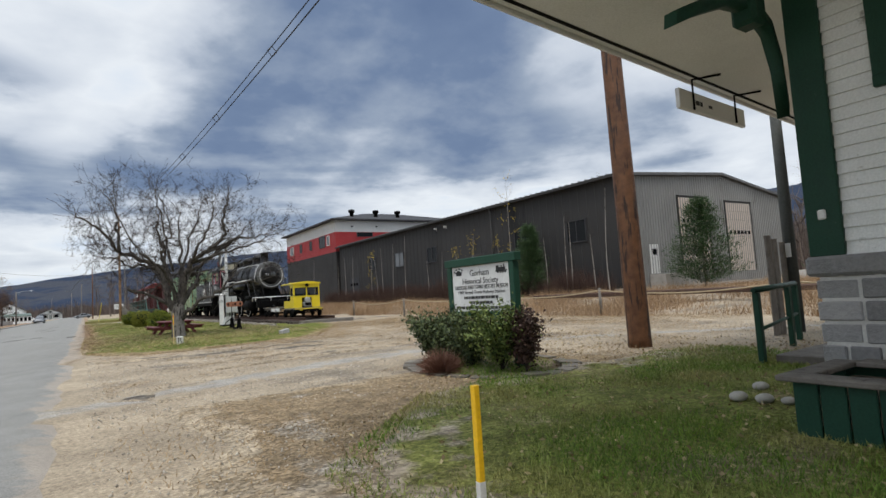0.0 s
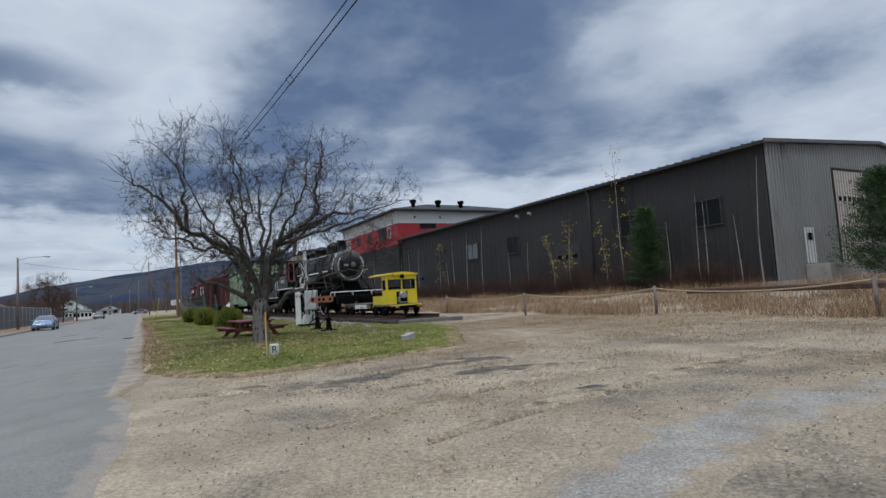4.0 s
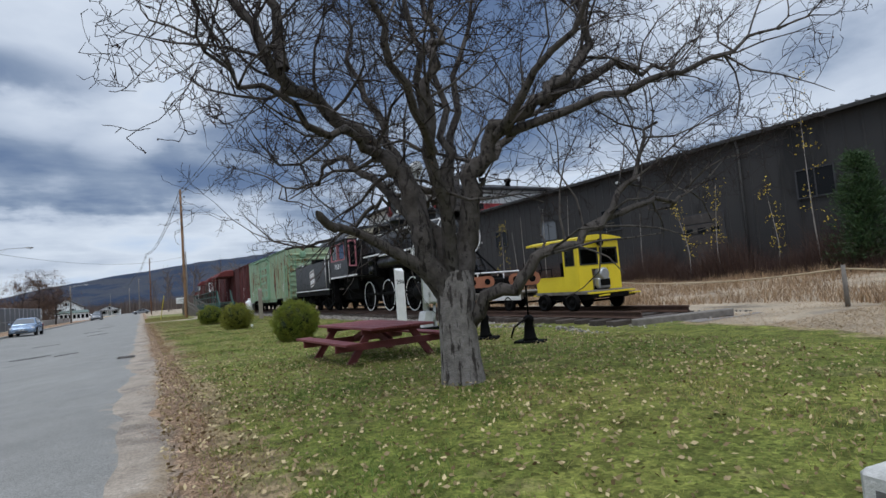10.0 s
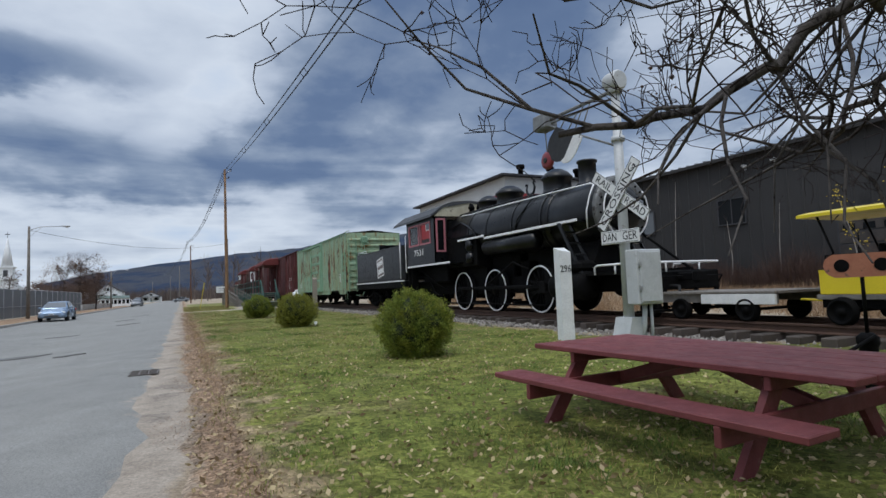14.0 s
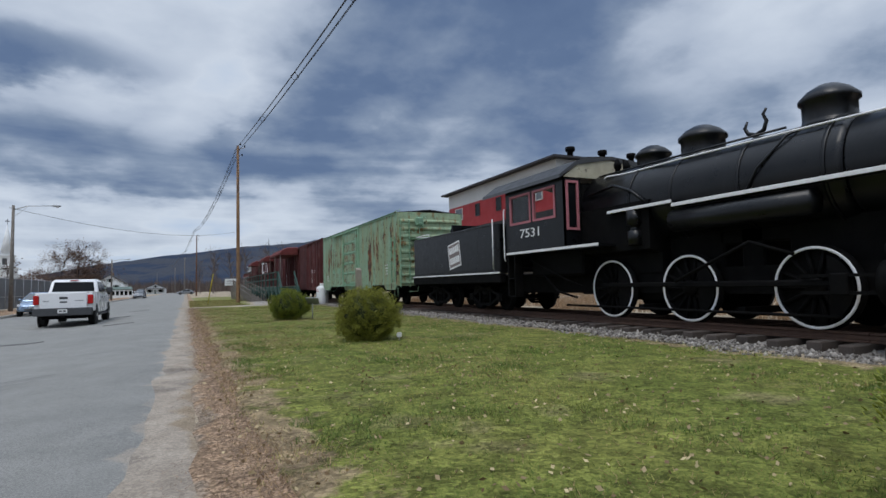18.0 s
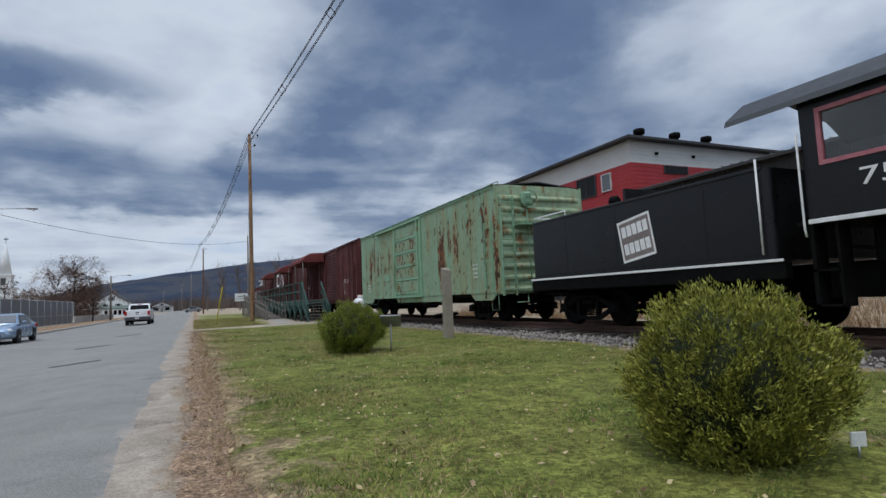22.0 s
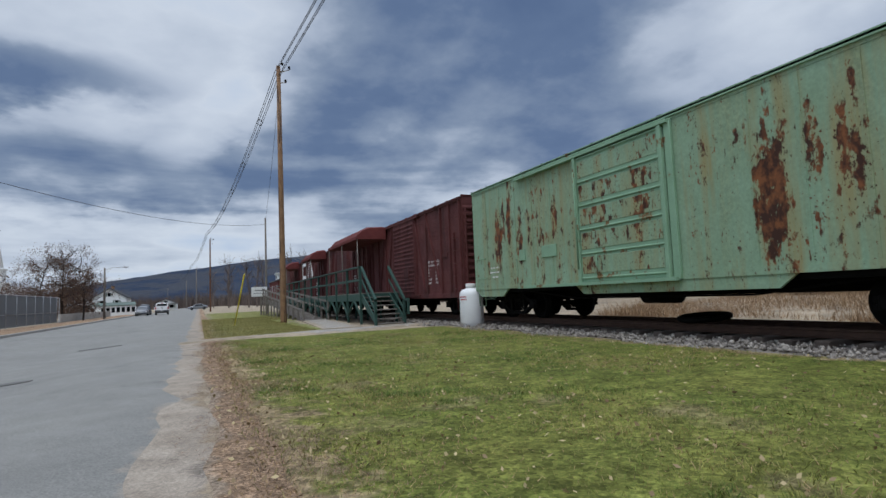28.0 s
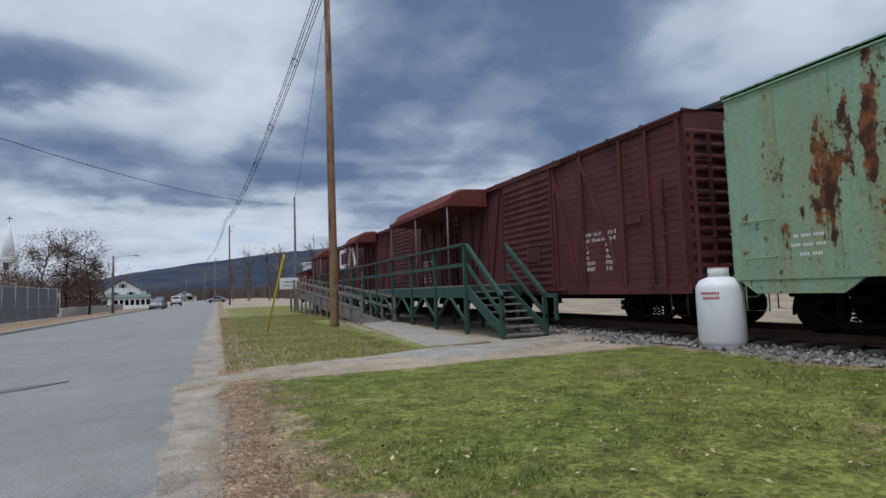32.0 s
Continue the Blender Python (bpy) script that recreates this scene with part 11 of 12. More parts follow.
def make_street_lamp(x, y, arm, h, label, wood):
    p = thing("street_lamp", label, "street lamp", (x, y, -0.12), group="street lamps")
    part("pole", Shape().disc((0, 0, 0), (0, 0, 1), [(0, 0.15), (h * 0.5, 0.12), (h, 0.09)], 12), wood, p)
    part("arm", Shape().tube([(0, 0, h - 0.35), (arm * 0.35, 0, h - 0.02), (arm, 0, h + 0.05)], 0.03, 6), STEEL, p)
    head = part("lamp_head", Shape().box(arm, arm + 0.55, -0.11, 0.11, h - 0.01, h + 0.12, 0.03), STEEL, p)
    part("lens", Shape().disc((arm + 0.33, 0, h - 0.01), (0, 0, -1), [(0, 0.10), (0.06, 0.07), (0.08, 0.02)], 10), LAMP_LENS, head)
    part("arm_brace", Shape().tube([(0, 0, h - 0.9), (arm * 0.4, 0, h - 0.02)], 0.012, 5), STEEL, p)


make_street_lamp(-7.2, 84.4, 2.4, 7.9, "grey wooden street lamp pole with curved arm", GREY_WOOD)
make_street_lamp(-6.0, 133.0, 2.0, 6.3, "dark grey street lamp pole beyond the fence", GREY_WOOD)


# ---- vehicles ----
def rounded(w, z0, z1, y, r, lean=0.0):
    """A ring across a vehicle: half width, bottom, top, rounding, and how far the top leans in."""
    pts = []
    for cx, cz, a0 in ((w - r, z0 + r, -90), (w - lean - r, z1 - r, 0), (-w + lean + r, z1 - r, 90), (-w + r, z0 + r, 180)):
        for a in (0, 45, 90):
            t = radians(a0 + a)
            pts.append((cx + r * math.cos(t), y, cz + r * math.sin(t)))
    return pts


def add_wheel(parent, s, x, y, r, w):
    # flat black disc on the body side, standing in for the shaded wheel well
    arch = Shape().disc((s * (x - 0.03), y, r), (s, 0, 0), [(0, r * 1.16), (0.035, r * 1.16)], 22)
    part("wheel_arch", arch, RUBBER, parent)
    wheel = part("wheel", Shape().disc((s * (x - w), y, r), (s, 0, 0), [(0, r * 0.72), (0.01, r * 0.95), (0.04, r), (w - 0.02, r), (w + 0.02, r * 0.94), (w + 0.025, r * 0.68)], 24), RUBBER, parent, "black tyre on a silver wheel")
    rim = part("rim", Shape().disc((s * (x + 0.01), y, r), (s, 0, 0), [(0, r * 0.68), (0.012, r * 0.66), (0.0, r * 0.52), (0.016, r * 0.2), (0.03, r * 0.16)], 20), CHROME, wheel)
    return wheel


def make_pickup():
    p = thing("pickup_truck", "white crew-cab pickup truck driving away down the street", "pickup truck")
    W = 0.98
    # lower body: bed side, door side, bonnet; y = 0 is the tailgate
    rings = [rounded(W - 0.03, 0.62, 1.28, 0.06, 0.06, 0.03), rounded(W, 0.58, 1.30, 0.14, 0.06, 0.03), rounded(W, 0.52, 1.30, 1.9, 0.06, 0.03), rounded(W, 0.46, 1.30, 2.05, 0.06, 0.03), rounded(W, 0.46, 1.28, 4.0, 0.06, 0.03),
             rounded(W, 0.50, 1.26, 4.4, 0.08, 0.05), rounded(W, 0.52, 1.24, 5.3, 0.1, 0.07), rounded(W - 0.02, 0.55, 1.18, 5.65, 0.12, 0.08), rounded(W - 0.10, 0.58, 1.05, 5.82, 0.14, 0.08)]
    body = part("body", Shape().loft(rings), CAR_WHITE, p)
    part("bed_floor", Shape().box(-0.80, 0.80, 0.16, 1.85, 1.29, 1.306), PLASTIC, body, "dark bed liner")
    for s in (-1, 1):
        part("bed_rail", Shape().box(s * 0.82, s * 0.95, 0.1, 1.95, 1.28, 1.345, 0.015), CAR_WHITE, body)
    gate = part("tailgate", Shape().box(-0.78, 0.78, -0.01, 0.06, 0.72, 1.34, 0.02), CAR_WHITE, p)
    part("tailgate_handle", Shape().box(-0.14, 0.14, -0.022, -0.008, 1.08, 1.17, 0.01).box(-0.12, 0.12, -0.016, -0.008, 0.94, 1.0, 0.01), PLASTIC, gate, "dark handle and badge")
    part("badge_bar", Shape().box(0.38, 0.66, -0.014, -0.009, 1.0, 1.035).box(-0.68, -0.46, -0.014, -0.009, 0.99, 1.03), STEEL, gate)
    bumper = part("rear_bumper", Shape().loft([rounded(W - 0.02, 0.46, 0.72, -0.16, 0.05), rounded(W, 0.44, 0.74, -0.10, 0.05), rounded(W, 0.44, 0.73, 0.12, 0.05)]), PLASTIC, p, "dark grey rear bumper")
    plate = part("number_plate", Shape().box(-0.16, 0.16, -0.175, -0.158, 0.54, 0.69, 0.005), WHITE, bumper)
    part("plate_bars", Shape().box(-0.11, -0.02, -0.179, -0.174, 0.59, 0.65).box(0.02, 0.11, -0.179, -0.174, 0.59, 0.65), LETTER_BLACK, plate)
    part("tow_hitch", Shape().box(-0.06, 0.06, -0.25, -0.05, 0.38, 0.46, 0.01), SOOT, bumper)
    # cab
    def cab_ring(y, top, w=0.90, wt=0.76):
        return [(w, y, 1.26), (w - 0.02, y, 1.34), (wt + 0.03, y, top - 0.06), (wt - 0.06, y, top), (-wt + 0.06, y, top), (-wt - 0.03, y, top - 0.06), (-w + 0.02, y, 1.34), (-w, y, 1.26)]
    lean = [(1.98, 1.30, 0.9, 0.9), (2.10, 1.5, 0.92, 0.84), (2.24, 1.86, 0.93, 0.78), (2.5, 1.90, 0.94, 0.78), (3.4, 1.90, 0.94, 0.78), (3.65, 1.85, 0.94, 0.78), (4.05, 1.52, 0.94, 0.84), (4.35, 1.29, 0.93, 0.92)]
    cab = part("cab", Shape().loft([cab_ring(y, t, w, wt) for y, t, w, wt in lean]), CAR_WHITE, p)
    part("rear_window", Shape().add([(-0.76, 2.015, 1.38), (0.76, 2.015, 1.38), (0.70, 2.17, 1.78), (-0.70, 2.17, 1.78), (-0.76, 2.06, 1.38), (0.76, 2.06, 1.38), (0.70, 2.21, 1.78), (-0.70, 2.21, 1.78)],
                                    [(0, 1, 2, 3), (7, 6, 5, 4), (0, 4, 5, 1), (1, 5, 6, 2), (2, 6, 7, 3), (3, 7, 4, 0)]), DARK_GLASS, cab)
    part("windscreen", Shape().add([(-0.82, 4.30, 1.36), (0.82, 4.30, 1.36), (0.72, 3.76, 1.80), (-0.72, 3.76, 1.80), (-0.82, 4.22, 1.34), (0.82, 4.22, 1.34), (0.72, 3.70, 1.78), (-0.72, 3.70, 1.78)],
                                   [(3, 2, 1, 0), (4, 5, 6, 7), (1, 5, 4, 0), (2, 6, 5, 1), (3, 7, 6, 2), (0, 4, 7, 3)]), DARK_GLASS, cab)
    for s in (-1, 1):
        for ya, yb, yc, yd in ((2.30, 3.02, 3.02, 2.36), (3.12, 4.02, 3.66, 3.12)):
            part("side_window", Shape().add([(s * 0.955, ya, 1.36), (s * 0.955, yb, 1.36), (s * 0.83, yc, 1.79), (s * 0.83, yd, 1.79), (s * 0.90, ya, 1.36), (s * 0.90, yb, 1.36), (s * 0.79, yc, 1.79), (s * 0.79, yd, 1.79)],
                                            [(0, 1, 2, 3), (7, 6, 5, 4), (0, 4, 5, 1), (1, 5, 6, 2), (2, 6, 7, 3), (3, 7, 4, 0)]), DARK_GLASS, cab)
        for y in (2.42, 3.22):
            part("door_handle", Shape().box(s * W, s * (W + 0.03), y, y + 0.16, 1.08, 1.14, 0.01), PLASTIC, body)
        for y in (2.16, 3.06, 4.12):
            part("door_seam", Shape().box(s * W, s * (W + 0.003), y, y + 0.014, 0.55, 1.26), PLASTIC, body)
        part("running_board", Shape().box(s * 0.86, s * 1.02, 2.0, 4.2, 0.36, 0.44, 0.02), PLASTIC, p)
        part("tail_light", Shape().box(s * 0.80, s * (W + 0.006), -0.012, 0.13, 0.88, 1.24, 0.02), TAIL_LIGHT, p, "red tail light")
        part("door_mirror", Shape().box(s * 0.98, s * 1.24, 3.86, 3.98, 1.30, 1.56, 0.04), PLASTIC, p)
        for y in (1.12, 4.92):
            add_wheel(p, s, W - 0.01, y, 0.40, 0.26)
    part("high_brake_light", Shape().box(-0.15, 0.15, 2.20, 2.26, 1.83, 1.87, 0.008), TAIL_LIGHT, cab)
    part("underbody", Shape().box(-0.75, 0.75, 0.2, 5.5, 0.30, 0.60, 0.03), SOOT, p)
    part("spare_wheel", Shape().disc((0, 0.7, 0.40), (0, 0, 1), [(0, 0.32), (0.14, 0.36), (0.22, 0.32)], 18), RUBBER, p)
    return p


def make_sedan(name, x, y, turn, paint, label, length=4.6, wide=0.90, tall=1.44):
    """A saloon; the nose points to +y before the turn."""
    c = thing(name, label, "car", (x, y, 0.02 + fall(x)), turn, "parked cars")
    k, W = length / 4.6, wide
    rings = [rounded(W - 0.16, 0.45, 0.82, -2.30 * k, 0.10, 0.08), rounded(W - 0.05, 0.30, 0.98, -2.18 * k, 0.12, 0.08), rounded(W, 0.24, 1.00, -1.7 * k, 0.12, 0.07), rounded(W, 0.22, 0.97, -0.6 * k, 0.12, 0.06),
             rounded(W, 0.22, 0.95, 0.8 * k, 0.12, 0.06), rounded(W, 0.24, 0.90, 1.4 * k, 0.14, 0.08), rounded(W - 0.03, 0.26, 0.80, 1.95 * k, 0.16, 0.1), rounded(W - 0.12, 0.30, 0.70, 2.2 * k, 0.16, 0.1), rounded(W - 0.26, 0.36, 0.60, 2.30 * k, 0.11, 0.05)]
    body = part("body", Shape().loft(rings), paint, c)

    def cab_ring(yy, top, w, wt):
        return [(w, yy, 0.90), (wt + 0.02, yy, top - 0.05), (wt - 0.08, yy, top), (-wt + 0.08, yy, top), (-wt - 0.02, yy, top - 0.05), (-w, yy, 0.90)]
    cabin = part("cabin", Shape().loft([cab_ring(-1.75 * k, 0.98, 0.78, 0.74), cab_ring(-1.0 * k, tall - 0.08, 0.84, 0.62), cab_ring(-0.5 * k, tall, 0.85, 0.60), cab_ring(0.2 * k, tall - 0.01, 0.85, 0.60), cab_ring(0.5 * k, tall - 0.08, 0.85, 0.62), cab_ring(1.35 * k, 0.92, 0.82, 0.78)]), paint, c)
    for face, ya, za, wa, yb, zb, wb in (("windscreen", 1.22, 0.99, 0.72, 0.56, tall - 0.08, 0.56), ("rear_window", -1.62, 1.02, 0.66, -1.06, tall - 0.09, 0.54)):
        d = 0.03 if ya > 0 else -0.03
        part(face, Shape().add([(-wa, ya * k + d, za), (wa, ya * k + d, za), (wb, yb * k + d, zb), (-wb, yb * k + d, zb), (-wa, ya * k - d, za - 0.03), (wa, ya * k - d, za - 0.03), (wb, yb * k - d, zb - 0.03), (-wb, yb * k - d, zb - 0.03)],
                               [(0, 1, 2, 3), (7, 6, 5, 4), (0, 4, 5, 1), (1, 5, 6, 2), (2, 6, 7, 3), (3, 7, 4, 0)]), PALE_GLASS, cabin)
    for s in (-1, 1):
        for ya, yb, yc, yd in ((-1.15, -0.28, -0.28, -0.85), (-0.20, 0.95, 0.42, -0.20)):
            part("side_window", Shape().add([(s * 0.845, ya * k, 0.97), (s * 0.845, yb * k, 0.97), (s * 0.655, yc * k, tall - 0.09), (s * 0.655, yd * k, tall - 0.09), (s * 0.78, ya * k, 0.97), (s * 0.78, yb * k, 0.97), (s * 0.60, yc * k, tall - 0.09), (s * 0.60, yd * k, tall - 0.09)],
                                            [(0, 1, 2, 3), (7, 6, 5, 4), (0, 4, 5, 1), (1, 5, 6, 2), (2, 6, 7, 3), (3, 7, 4, 0)]), DARK_GLASS, cabin)
        for yy in (-1.35 * k, 1.42 * k):
            add_wheel(c, s, W - 0.01, yy, 0.325, 0.21)
        part("headlight", Shape().box(s * 0.42, s * 0.80, 2.06 * k, 2.17 * k, 0.58, 0.72, 0.03), LAMP_LENS, c)
        part("tail_light", Shape().box(s * 0.52, s * 0.84, -2.26 * k, -2.16 * k, 0.70, 0.88, 0.02), TAIL_LIGHT, c)
        part("door_mirror", Shape().box(s * 0.88, s * 1.04, 0.78 * k, 0.9 * k, 0.94, 1.06, 0.03), paint, c)
        part("door_seam", Shape().box(s * W, s * (W + 0.003), -0.24 * k, -0.226 * k, 0.32, 0.92), PLASTIC, body)
    part("grille", Shape().box(-0.42, 0.42, 2.26 * k, 2.32 * k, 0.34, 0.46, 0.02).box(-0.36, 0.36, 2.2 * k, 2.27 * k, 0.58, 0.64, 0.01), PLASTIC, c, "dark front grille openings")
    plate = part("number_plate", Shape().box(-0.16, 0.16, 2.305 * k, 2.335 * k, 0.48, 0.56, 0.005), WHITE, c)
    part("plate_bars", Shape().box(-0.11, 0.11, 2.335 * k, 2.339 * k, 0.50, 0.54), LETTER_BLACK, plate)
    return c


pickup = make_pickup()
make_sedan("parked_sedan", -3.75, 76.5, 180, CAR_BLUE, "pale blue metallic sedan parked at the kerb")
make_sedan("parked_sedan", -3.7, 155.0, 180, CAR_GREY, "grey sedan parked further down the street", tall=1.5)
make_sedan("parked_sedan", -4.0, 163.0, 180, CAR_DARK, "dark sport utility car parked down the street", 4.8, 0.95, 1.85)
make_sedan("parked_sedan", 4.4, 204.0, 90, CAR_GREY, "silver-grey sedan standing across the junction")
make_sedan("parked_sedan", -8.2, 192.0, 90, CAR_WHITE, "white car parked before the white house")


# ---- far houses and the church ----
def make_house(name, label, x, y, w, d, eave, ridge, porch, size=1.0):
    h = thing(name, label, "house", (x, y, -0.25))
    h.scale = (size, size, size)
    gable = Shape().prism([(-w / 2, 0), (w / 2, 0), (w / 2, eave), (0, ridge), (-w / 2, eave)], 0, d, axis=1)
    wall = part("wall", gable, HOUSE_WHITE, h)
    for s in (-1, 1):
        part("roof", Shape().add([(s * (w / 2 + 0.35), -0.35, eave - 0.22), (0, -0.35, ridge + 0.02), (0, d + 0.3, ridge + 0.02), (s * (w / 2 + 0.35), d + 0.3, eave - 0.22),
                                  (s * (w / 2 + 0.35), -0.35, eave - 0.04), (0, -0.35, ridge + 0.22), (0, d + 0.3, ridge + 0.22), (s * (w / 2 + 0.35), d + 0.3, eave - 0.04)],
                                 [(0, 1, 2, 3), (7, 6, 5, 4), (0, 4, 5, 1), (1, 5, 6, 2), (2, 6, 7, 3), (3, 7, 4, 0)]), SHINGLE, h)

    def window(xx, zz, ww=0.85, hh=1.35):
        f = part("window", Shape().box(xx - ww / 2 - 0.1, xx + ww / 2 + 0.1, -0.06, 0.0, zz - 0.12, zz + hh + 0.1), HOUSE_WHITE, wall)
        part("pane", Shape().box(xx - ww / 2, xx + ww / 2, -0.09, -0.05, zz, zz + hh), DARK_GLASS, f)
        for s in (-1, 1):
            part("shutter", Shape().box(xx + s * (ww / 2 + 0.14), xx + s * (ww / 2 + 0.42), -0.07, -0.01, zz, zz + hh), HOUSE_GREEN, f, "dark green shutter")
    for xx in (-w * 0.22, w * 0.22):
        window(xx, eave - 2.0)
    window(0, eave + 0.35, 0.7, 0.95)
    if porch:
        pw = w / 2 + 2.2
        part("porch_roof", Shape().add([(-w / 2 - 0.3, -2.4, 2.75), (pw + 0.2, -2.4, 2.75), (pw - 0.2, 0.0, 3.5), (-w / 2 - 0.1, 0.0, 3.5), (-w / 2 - 0.3, -2.4, 2.55), (pw + 0.2, -2.4, 2.55), (pw - 0.2, 0, 2.55), (-w / 2 - 0.1, 0, 2.55)],
                                       [(0, 1, 2, 3), (7, 6, 5, 4), (0, 4, 5, 1), (1, 5, 6, 2), (2, 6, 7, 3), (3, 7, 4, 0)]), HOUSE_GREEN, h, "green porch roof")
        porch_wall = part("porch", Shape().box(-w / 2 - 0.1, pw, -2.2, -0.02, 0.0, 2.55), HOUSE_WHITE, h, "white glazed porch")
        n = 9
        for i in range(n):
            xx = -w / 2 + 0.5 + (pw + w / 2 - 0.9) * i / (n - 1)
            if i == 1:
                part("door", Shape().box(xx - 0.42, xx + 0.42, -2.26, -2.2, 0.1, 2.2), HOUSE_WHITE, porch_wall)
            else:
                part("pane", Shape().box(xx - 0.38, xx + 0.38, -2.24, -2.2, 0.95, 2.2), DARK_GLASS, porch_wall)
    else:
        part("door", Shape().box(-0.45, 0.45, -0.07, 0.0, 0.1, 2.1), HOUSE_GREEN, h)
        part("porch_roof", Shape().box(-w / 2 - 0.2, w / 2 + 0.2, -1.6, 0.0, 2.5, 2.7), SHINGLE, h)
        for xx in (-w / 2, 0, w / 2):
            part("porch_post", Shape().box(xx - 0.07, xx + 0.07, -1.55, -1.41, 0, 2.5), HOUSE_WHITE, h)
        window(-w * 0.3, 0.9)
        window(w * 0.3, 0.9)
    part("chimney", Shape().box(-0.35, 0.35, d * 0.55, d * 0.55 + 0.7, ridge - 0.5, ridge + 0.9, 0.02), POLE_OLD, h)


make_house("white_house", "white two-storey gabled house with a glazed porch", -10.5, 172.0, 7.6, 11.0, 4.7, 7.0, True, 0.72)
make_house("small_house", "small white gabled house with a front porch", -15.8, 176.0, 5.2, 8.0, 3.3, 5.6, False, 0.75)
make_house("far_house", "low white house far down the street", -9.0, 330.0, 9.0, 8.0, 2.8, 4.6, False)


def make_church():
    c = thing("church", "white clapboard church with a tall pointed steeple", "church", (-38.2, 210, -0.3))
    c.scale = (0.85, 0.85, 0.85)
    part("nave", Shape().prism([(-6, 0), (6, 0), (6, 6), (0, 9.5), (-6, 6)], 4, 26, axis=1), HOUSE_WHITE, c)
    tower = part("tower", Shape().box(-2.4, 2.4, 0, 4.6, 0, 9.6), HOUSE_WHITE, c)
    part("cornice", Shape().box(-2.75, 2.75, -0.35, 4.95, 9.6, 10.0, 0.05), HOUSE_WHITE, tower)
    belfry = part("belfry", Shape().box(-1.75, 1.75, 0.55, 4.05, 10.0, 13.4), HOUSE_WHITE, c)
    part("louvre", Shape().box(-0.6, 0.6, 0.48, 0.56, 10.7, 12.7), PLASTIC, belfry)
    part("cornice", Shape().box(-2.05, 2.05, 0.25, 4.35, 13.4, 13.8, 0.05), HOUSE_WHITE, belfry)
    part("spire", Shape().disc((0, 2.3, 13.8), (0, 0, 1), [(0, 1.65), (5.0, 0.9), (9.4, 0.08)], 8), HOUSE_WHITE, c, "tall pale pointed spire")
    part("weather_vane", Shape().tube([(0, 2.3, 23.1), (0, 2.3, 25.0)], 0.06).box(-0.6, 0.6, 2.27, 2.33, 24.2, 24.45), SOOT, c)


make_church()


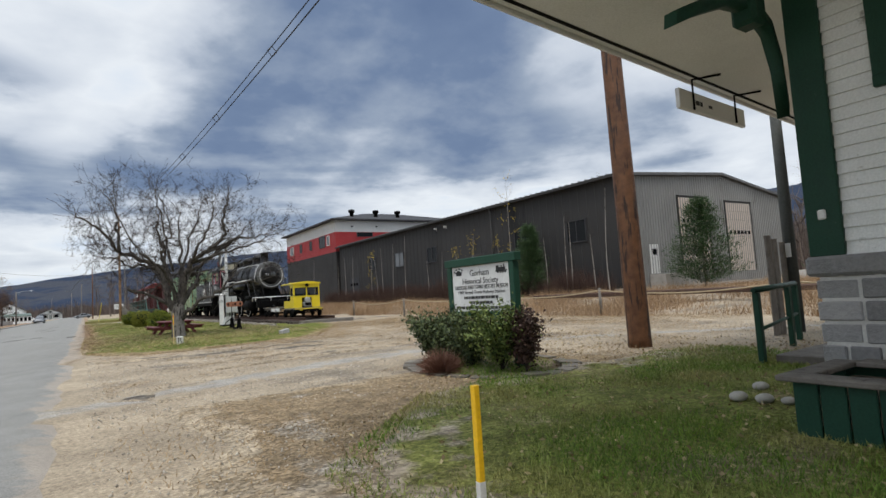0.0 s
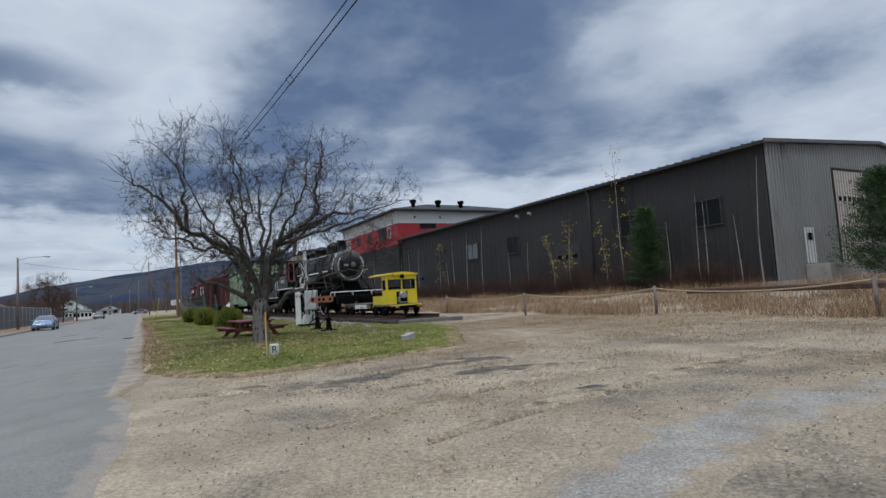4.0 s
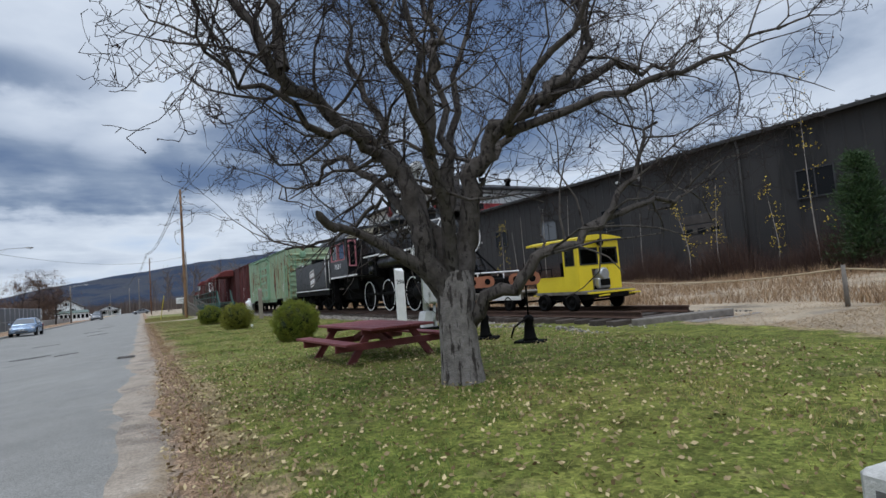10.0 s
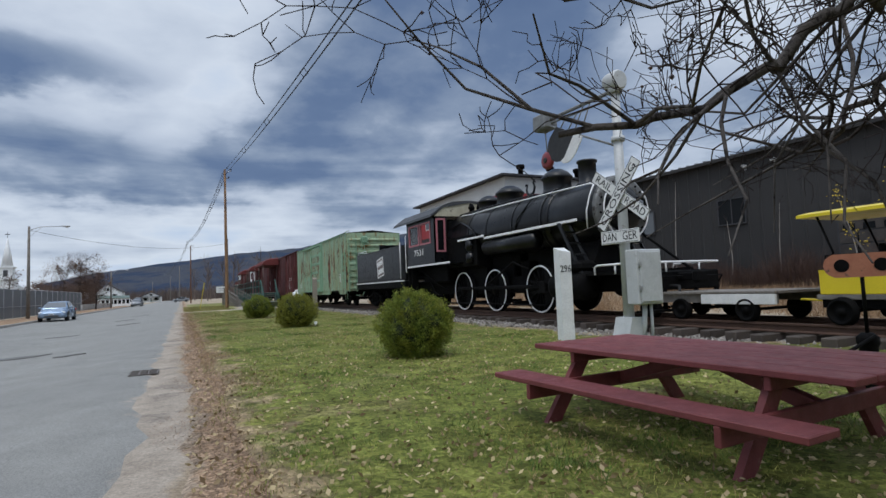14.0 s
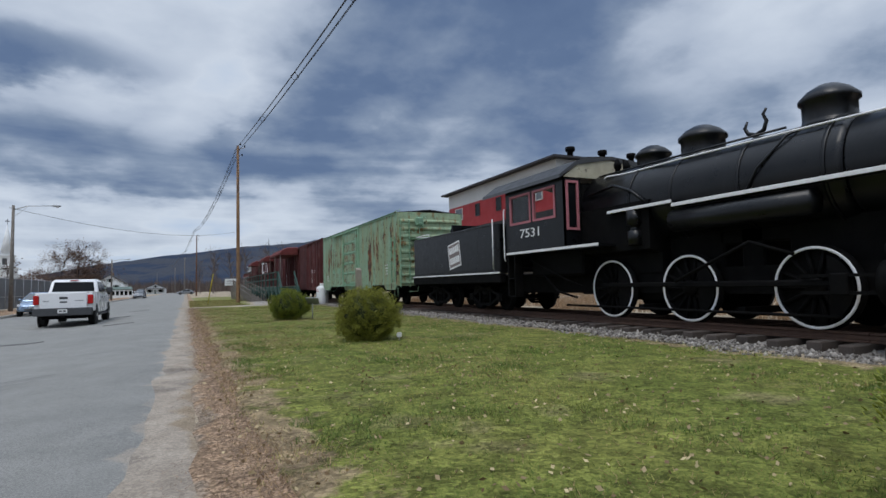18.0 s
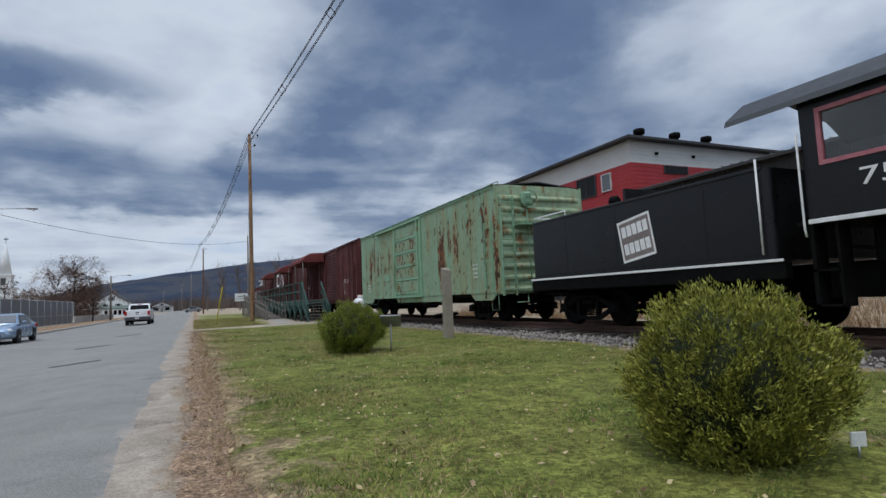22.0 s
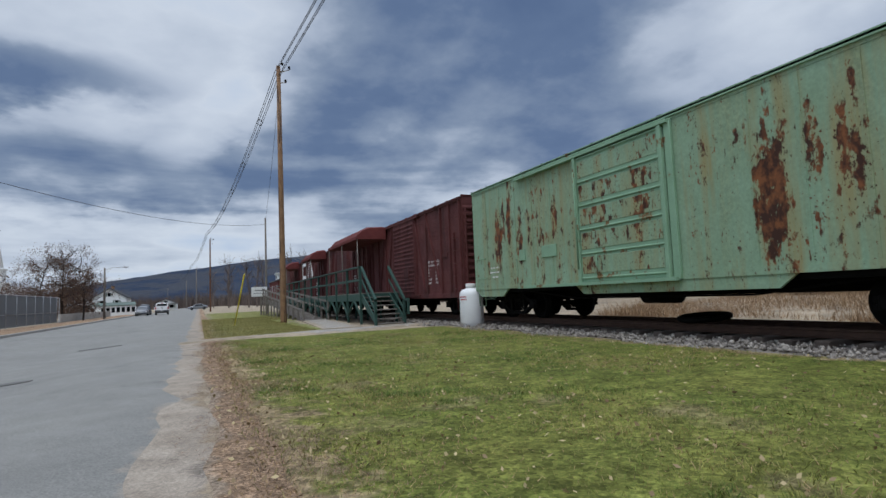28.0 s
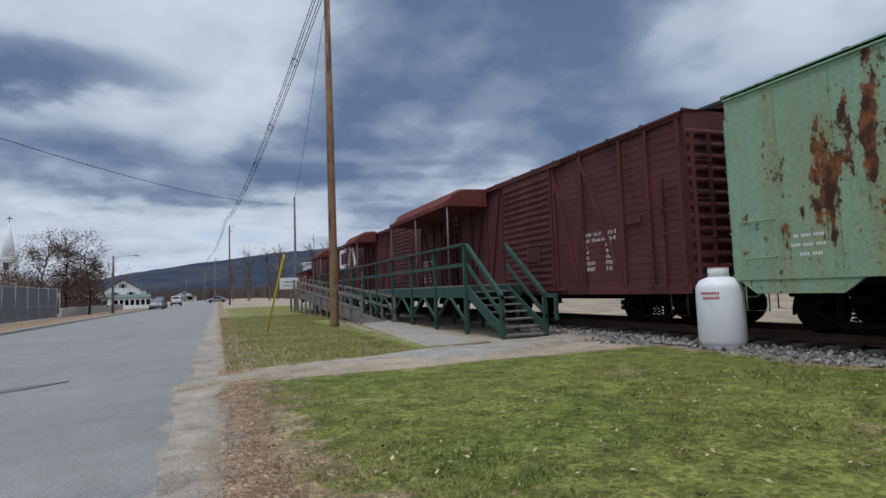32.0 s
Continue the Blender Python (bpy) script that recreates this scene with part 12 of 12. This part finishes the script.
# ---- far trees ----
def make_far_trees():
    rng = np.random.RandomState(61)

    def far_tree(x, y, h, spread_, label, leaves=0, leaf_mat=None, bark=TWIG, leaf=0.42):
        t = thing("tree", label, "tree", (x, y, fall(x)), group="trees down the street")
        thick, thin, ends = Twigs(5), Twigs(3), []
        bounds = (np.array([-30.0, -30.0, h * 0.12]), np.array([30.0, 30.0, h]))
        line = smooth_line([(0, 0, 0), (rng.normal(0, 0.2), rng.normal(0, 0.2), h * 0.4), (rng.normal(0, 0.5), rng.normal(0, 0.5), h * 0.85)], 5)
        thick.bar(line, [h * 0.018 * (1 - 0.8 * i / (len(line) - 1)) for i in range(len(line))])
        for i in range(3, len(line)):
            for _ in range(3):
                a = rng.uniform(0, 6.28)
                d = np.array([spread_ * math.cos(a), spread_ * math.sin(a), rng.uniform(0.25, 0.9)])
                branch_out(rng, thick, thin, line[i], d, h * rng.uniform(0.22, 0.36), h * 0.006, 2, 0.06, bounds, ends)
        raw("trunk", thick.v, thick.f, bark, t)
        tagged(raw("twig_mass", [p for p in thin.v], thin.f, bark, t), kind="stuff")
        if leaves:
            c = np.array(ends)[rng.randint(0, len(ends), leaves)] + rng.normal(0, h * 0.035, (leaves, 3))
            v, f = leaf_cloud(rng, c, rng.normal(0, 1, c.shape), leaf, leaf * 0.31, 0.5, 0)
            tagged(raw("crown", v, f, leaf_mat, t), kind="stuff")
    oak = "broad oak with sparse brown leaves across the street"
    for x, y, h in ((-10.2, 132.5, 8.6), (-12.4, 133.5, 7.4), (-8.0, 131.8, 7.4)):
        far_tree(x, y, h, 1.0, oak, 4200, BROWN_CROWN, leaf=0.15)
    for x, y, h in ((-40, 205, 8.5), (-33, 190, 8.5), (-52, 200, 10)):
        far_tree(x, y, h, 0.8, "bare tree behind the screened fence", 250, BROWN_CROWN)
    for x, y, h in ((12, 215, 13), (16, 200, 12), (20, 222, 14), (25, 190, 13), (24, 240, 15), (31, 205, 14), (9, 250, 12), (15, 265, 13)):
        far_tree(x, y, h, 0.45, "slender bare grey tree beyond the junction", bark=FAR_WOOD)
    for x, y, h in ((60, 22, 11), (66, 17, 12), (63, 10, 10), (70, 26, 12), (75, 12, 12), (58, 15, 8), (61, 27, 9), (69, 8, 11), (72, 20, 13), (64, 14, 9)):
        far_tree(x, y, h, 0.5, "slender bare tree beyond the lot", bark=FAR_WOOD)
    # brown undergrowth below the oaks, and the woods at the valley's foot
    n = 30000
    c = np.stack([rng.uniform(-25, -9.4, n), rng.uniform(141, 152, n), 6.6 * rng.rand(n) ** 1.2], 1)
    top = 4.7 + 2.2 * np.array([noise.noise((a * 0.28, b * 0.2, 2.0)) + 0.5 * noise.noise((a * 1.1, b * 0.8, 6.0)) for a, b in zip(c[:, 0], c[:, 1])]) - 0.035 * (c[:, 0] + 15) ** 2
    c = c[c[:, 2] < top]
    v, f = leaf_cloud(rng, c, rng.normal(0, 1, c.shape), 0.34, 0.045, 0.5, 0.7)
    tagged(raw("brown_thicket", v, f, BROWN_CROWN), "thicket of brown-leaved saplings across the street", "thicket", kind="stuff")
    for name, label, x0, x1, y0, y1, h, count in (("far_woods", "bare brown woods at the foot of the mountains", -160, 260, 400, 560, 13, 30000),
                                                  ("roadside_woods", "bare grey-brown woods beside the far street", 26, 120, 130, 380, 9, 22000), ("woods_behind_lot", "bare woods behind the warehouse lot", 72, 150, -80, 60, 13, 24000), ("woods_across_street", "bare brown woods behind the fenced yard", -150, -48, 60, 330, 9, 14000)):
        x, y = rng.uniform(x0, x1, count), rng.uniform(y0, y1, count)
        lump = np.array([0.75 + 0.45 * noise.noise((a * 0.03, b * 0.03, 4.0)) + 0.25 * noise.noise((a * 0.15, b * 0.15, 6.0)) for a, b in zip(x, y)])
        hh = np.maximum(1.5, h * lump * (0.45 + 0.55 * rng.rand(count)))
        z = -0.35 * np.ones(count)
        d = rng.normal(0, 0.12, (count, 2))
        a = rng.uniform(0, math.pi, count)
        w = 0.10 + 0.22 * rng.rand(count) ** 2
        wx, wy = np.cos(a) * w, np.sin(a) * w
        v = np.stack([np.stack([x - wx, y - wy, z], 1), np.stack([x + wx, y + wy, z], 1), np.stack([x + d[:, 0] * hh, y + d[:, 1] * hh, hh], 1)], 1)
        tagged(raw(name, v.reshape(-1, 3), np.arange(3 * count).reshape(count, 3), FAR_WOOD), label, "woods", kind="stuff")


make_far_trees()


# ---- a tyre by the track, and a concrete barrier at the lot's end ----
def make_odds():
    ring = [[((0.47 + 0.05 * math.cos(b)) * math.cos(a), (0.47 + 0.05 * math.cos(b)) * math.sin(a), 0.05 + 0.04 * math.cos(a) + 0.055 * math.sin(b)) for b in np.linspace(0, 2 * math.pi, 8, endpoint=False)] for a in np.linspace(0, 2 * math.pi, 33)]
    t = thing("discarded_ring", "black steel wheel tyre lying across the rail", "wheel tyre", (13.95, 62.55, RAIL_Z + 0.06))
    part("tyre_body", Shape().loft(ring, caps=False), SOOT, t)
    b = thing("concrete_barrier", "pale concrete barrier at the edge of the lot", "barrier", (52.0, 16.0, 0.3), 25)
    for k in range(3):
        part("block", Shape().prism([(-0.3, 0), (0.3, 0), (0.1, 0.8), (-0.1, 0.8)], 2.5 * k, 2.5 * k + 2.45, axis=1), CONCRETE, b)


make_odds()


# ---- what moves ----
def motions():
    """The pickup overtakes and drives off down the street."""
    rows = ((0.0, -123.0), (4.0, -83.0), (8.0, -43.0), (12.0, -3.0), (15.0, 27.5), (16.0, 38.0), (16.5, 43.6), (17.0, 49.0), (17.5, 54.4), (18.0, 59.9), (19.0, 71.0), (20.0, 80.5), (21.0, 89.2), (22.0, 98.0), (23.0, 107.2),
            (24.0, 116.6), (25.5, 130.0), (28.0, 153.0), (30.0, 171.0), (32.0, 185.0))
    walk(pickup, [(t, pose(0.2 - 0.0006 * max(0.0, y - 112) ** 2, y, -0.175, 0, 0, 0.069 * max(0.0, y - 112))) for t, y in rows])


motions()
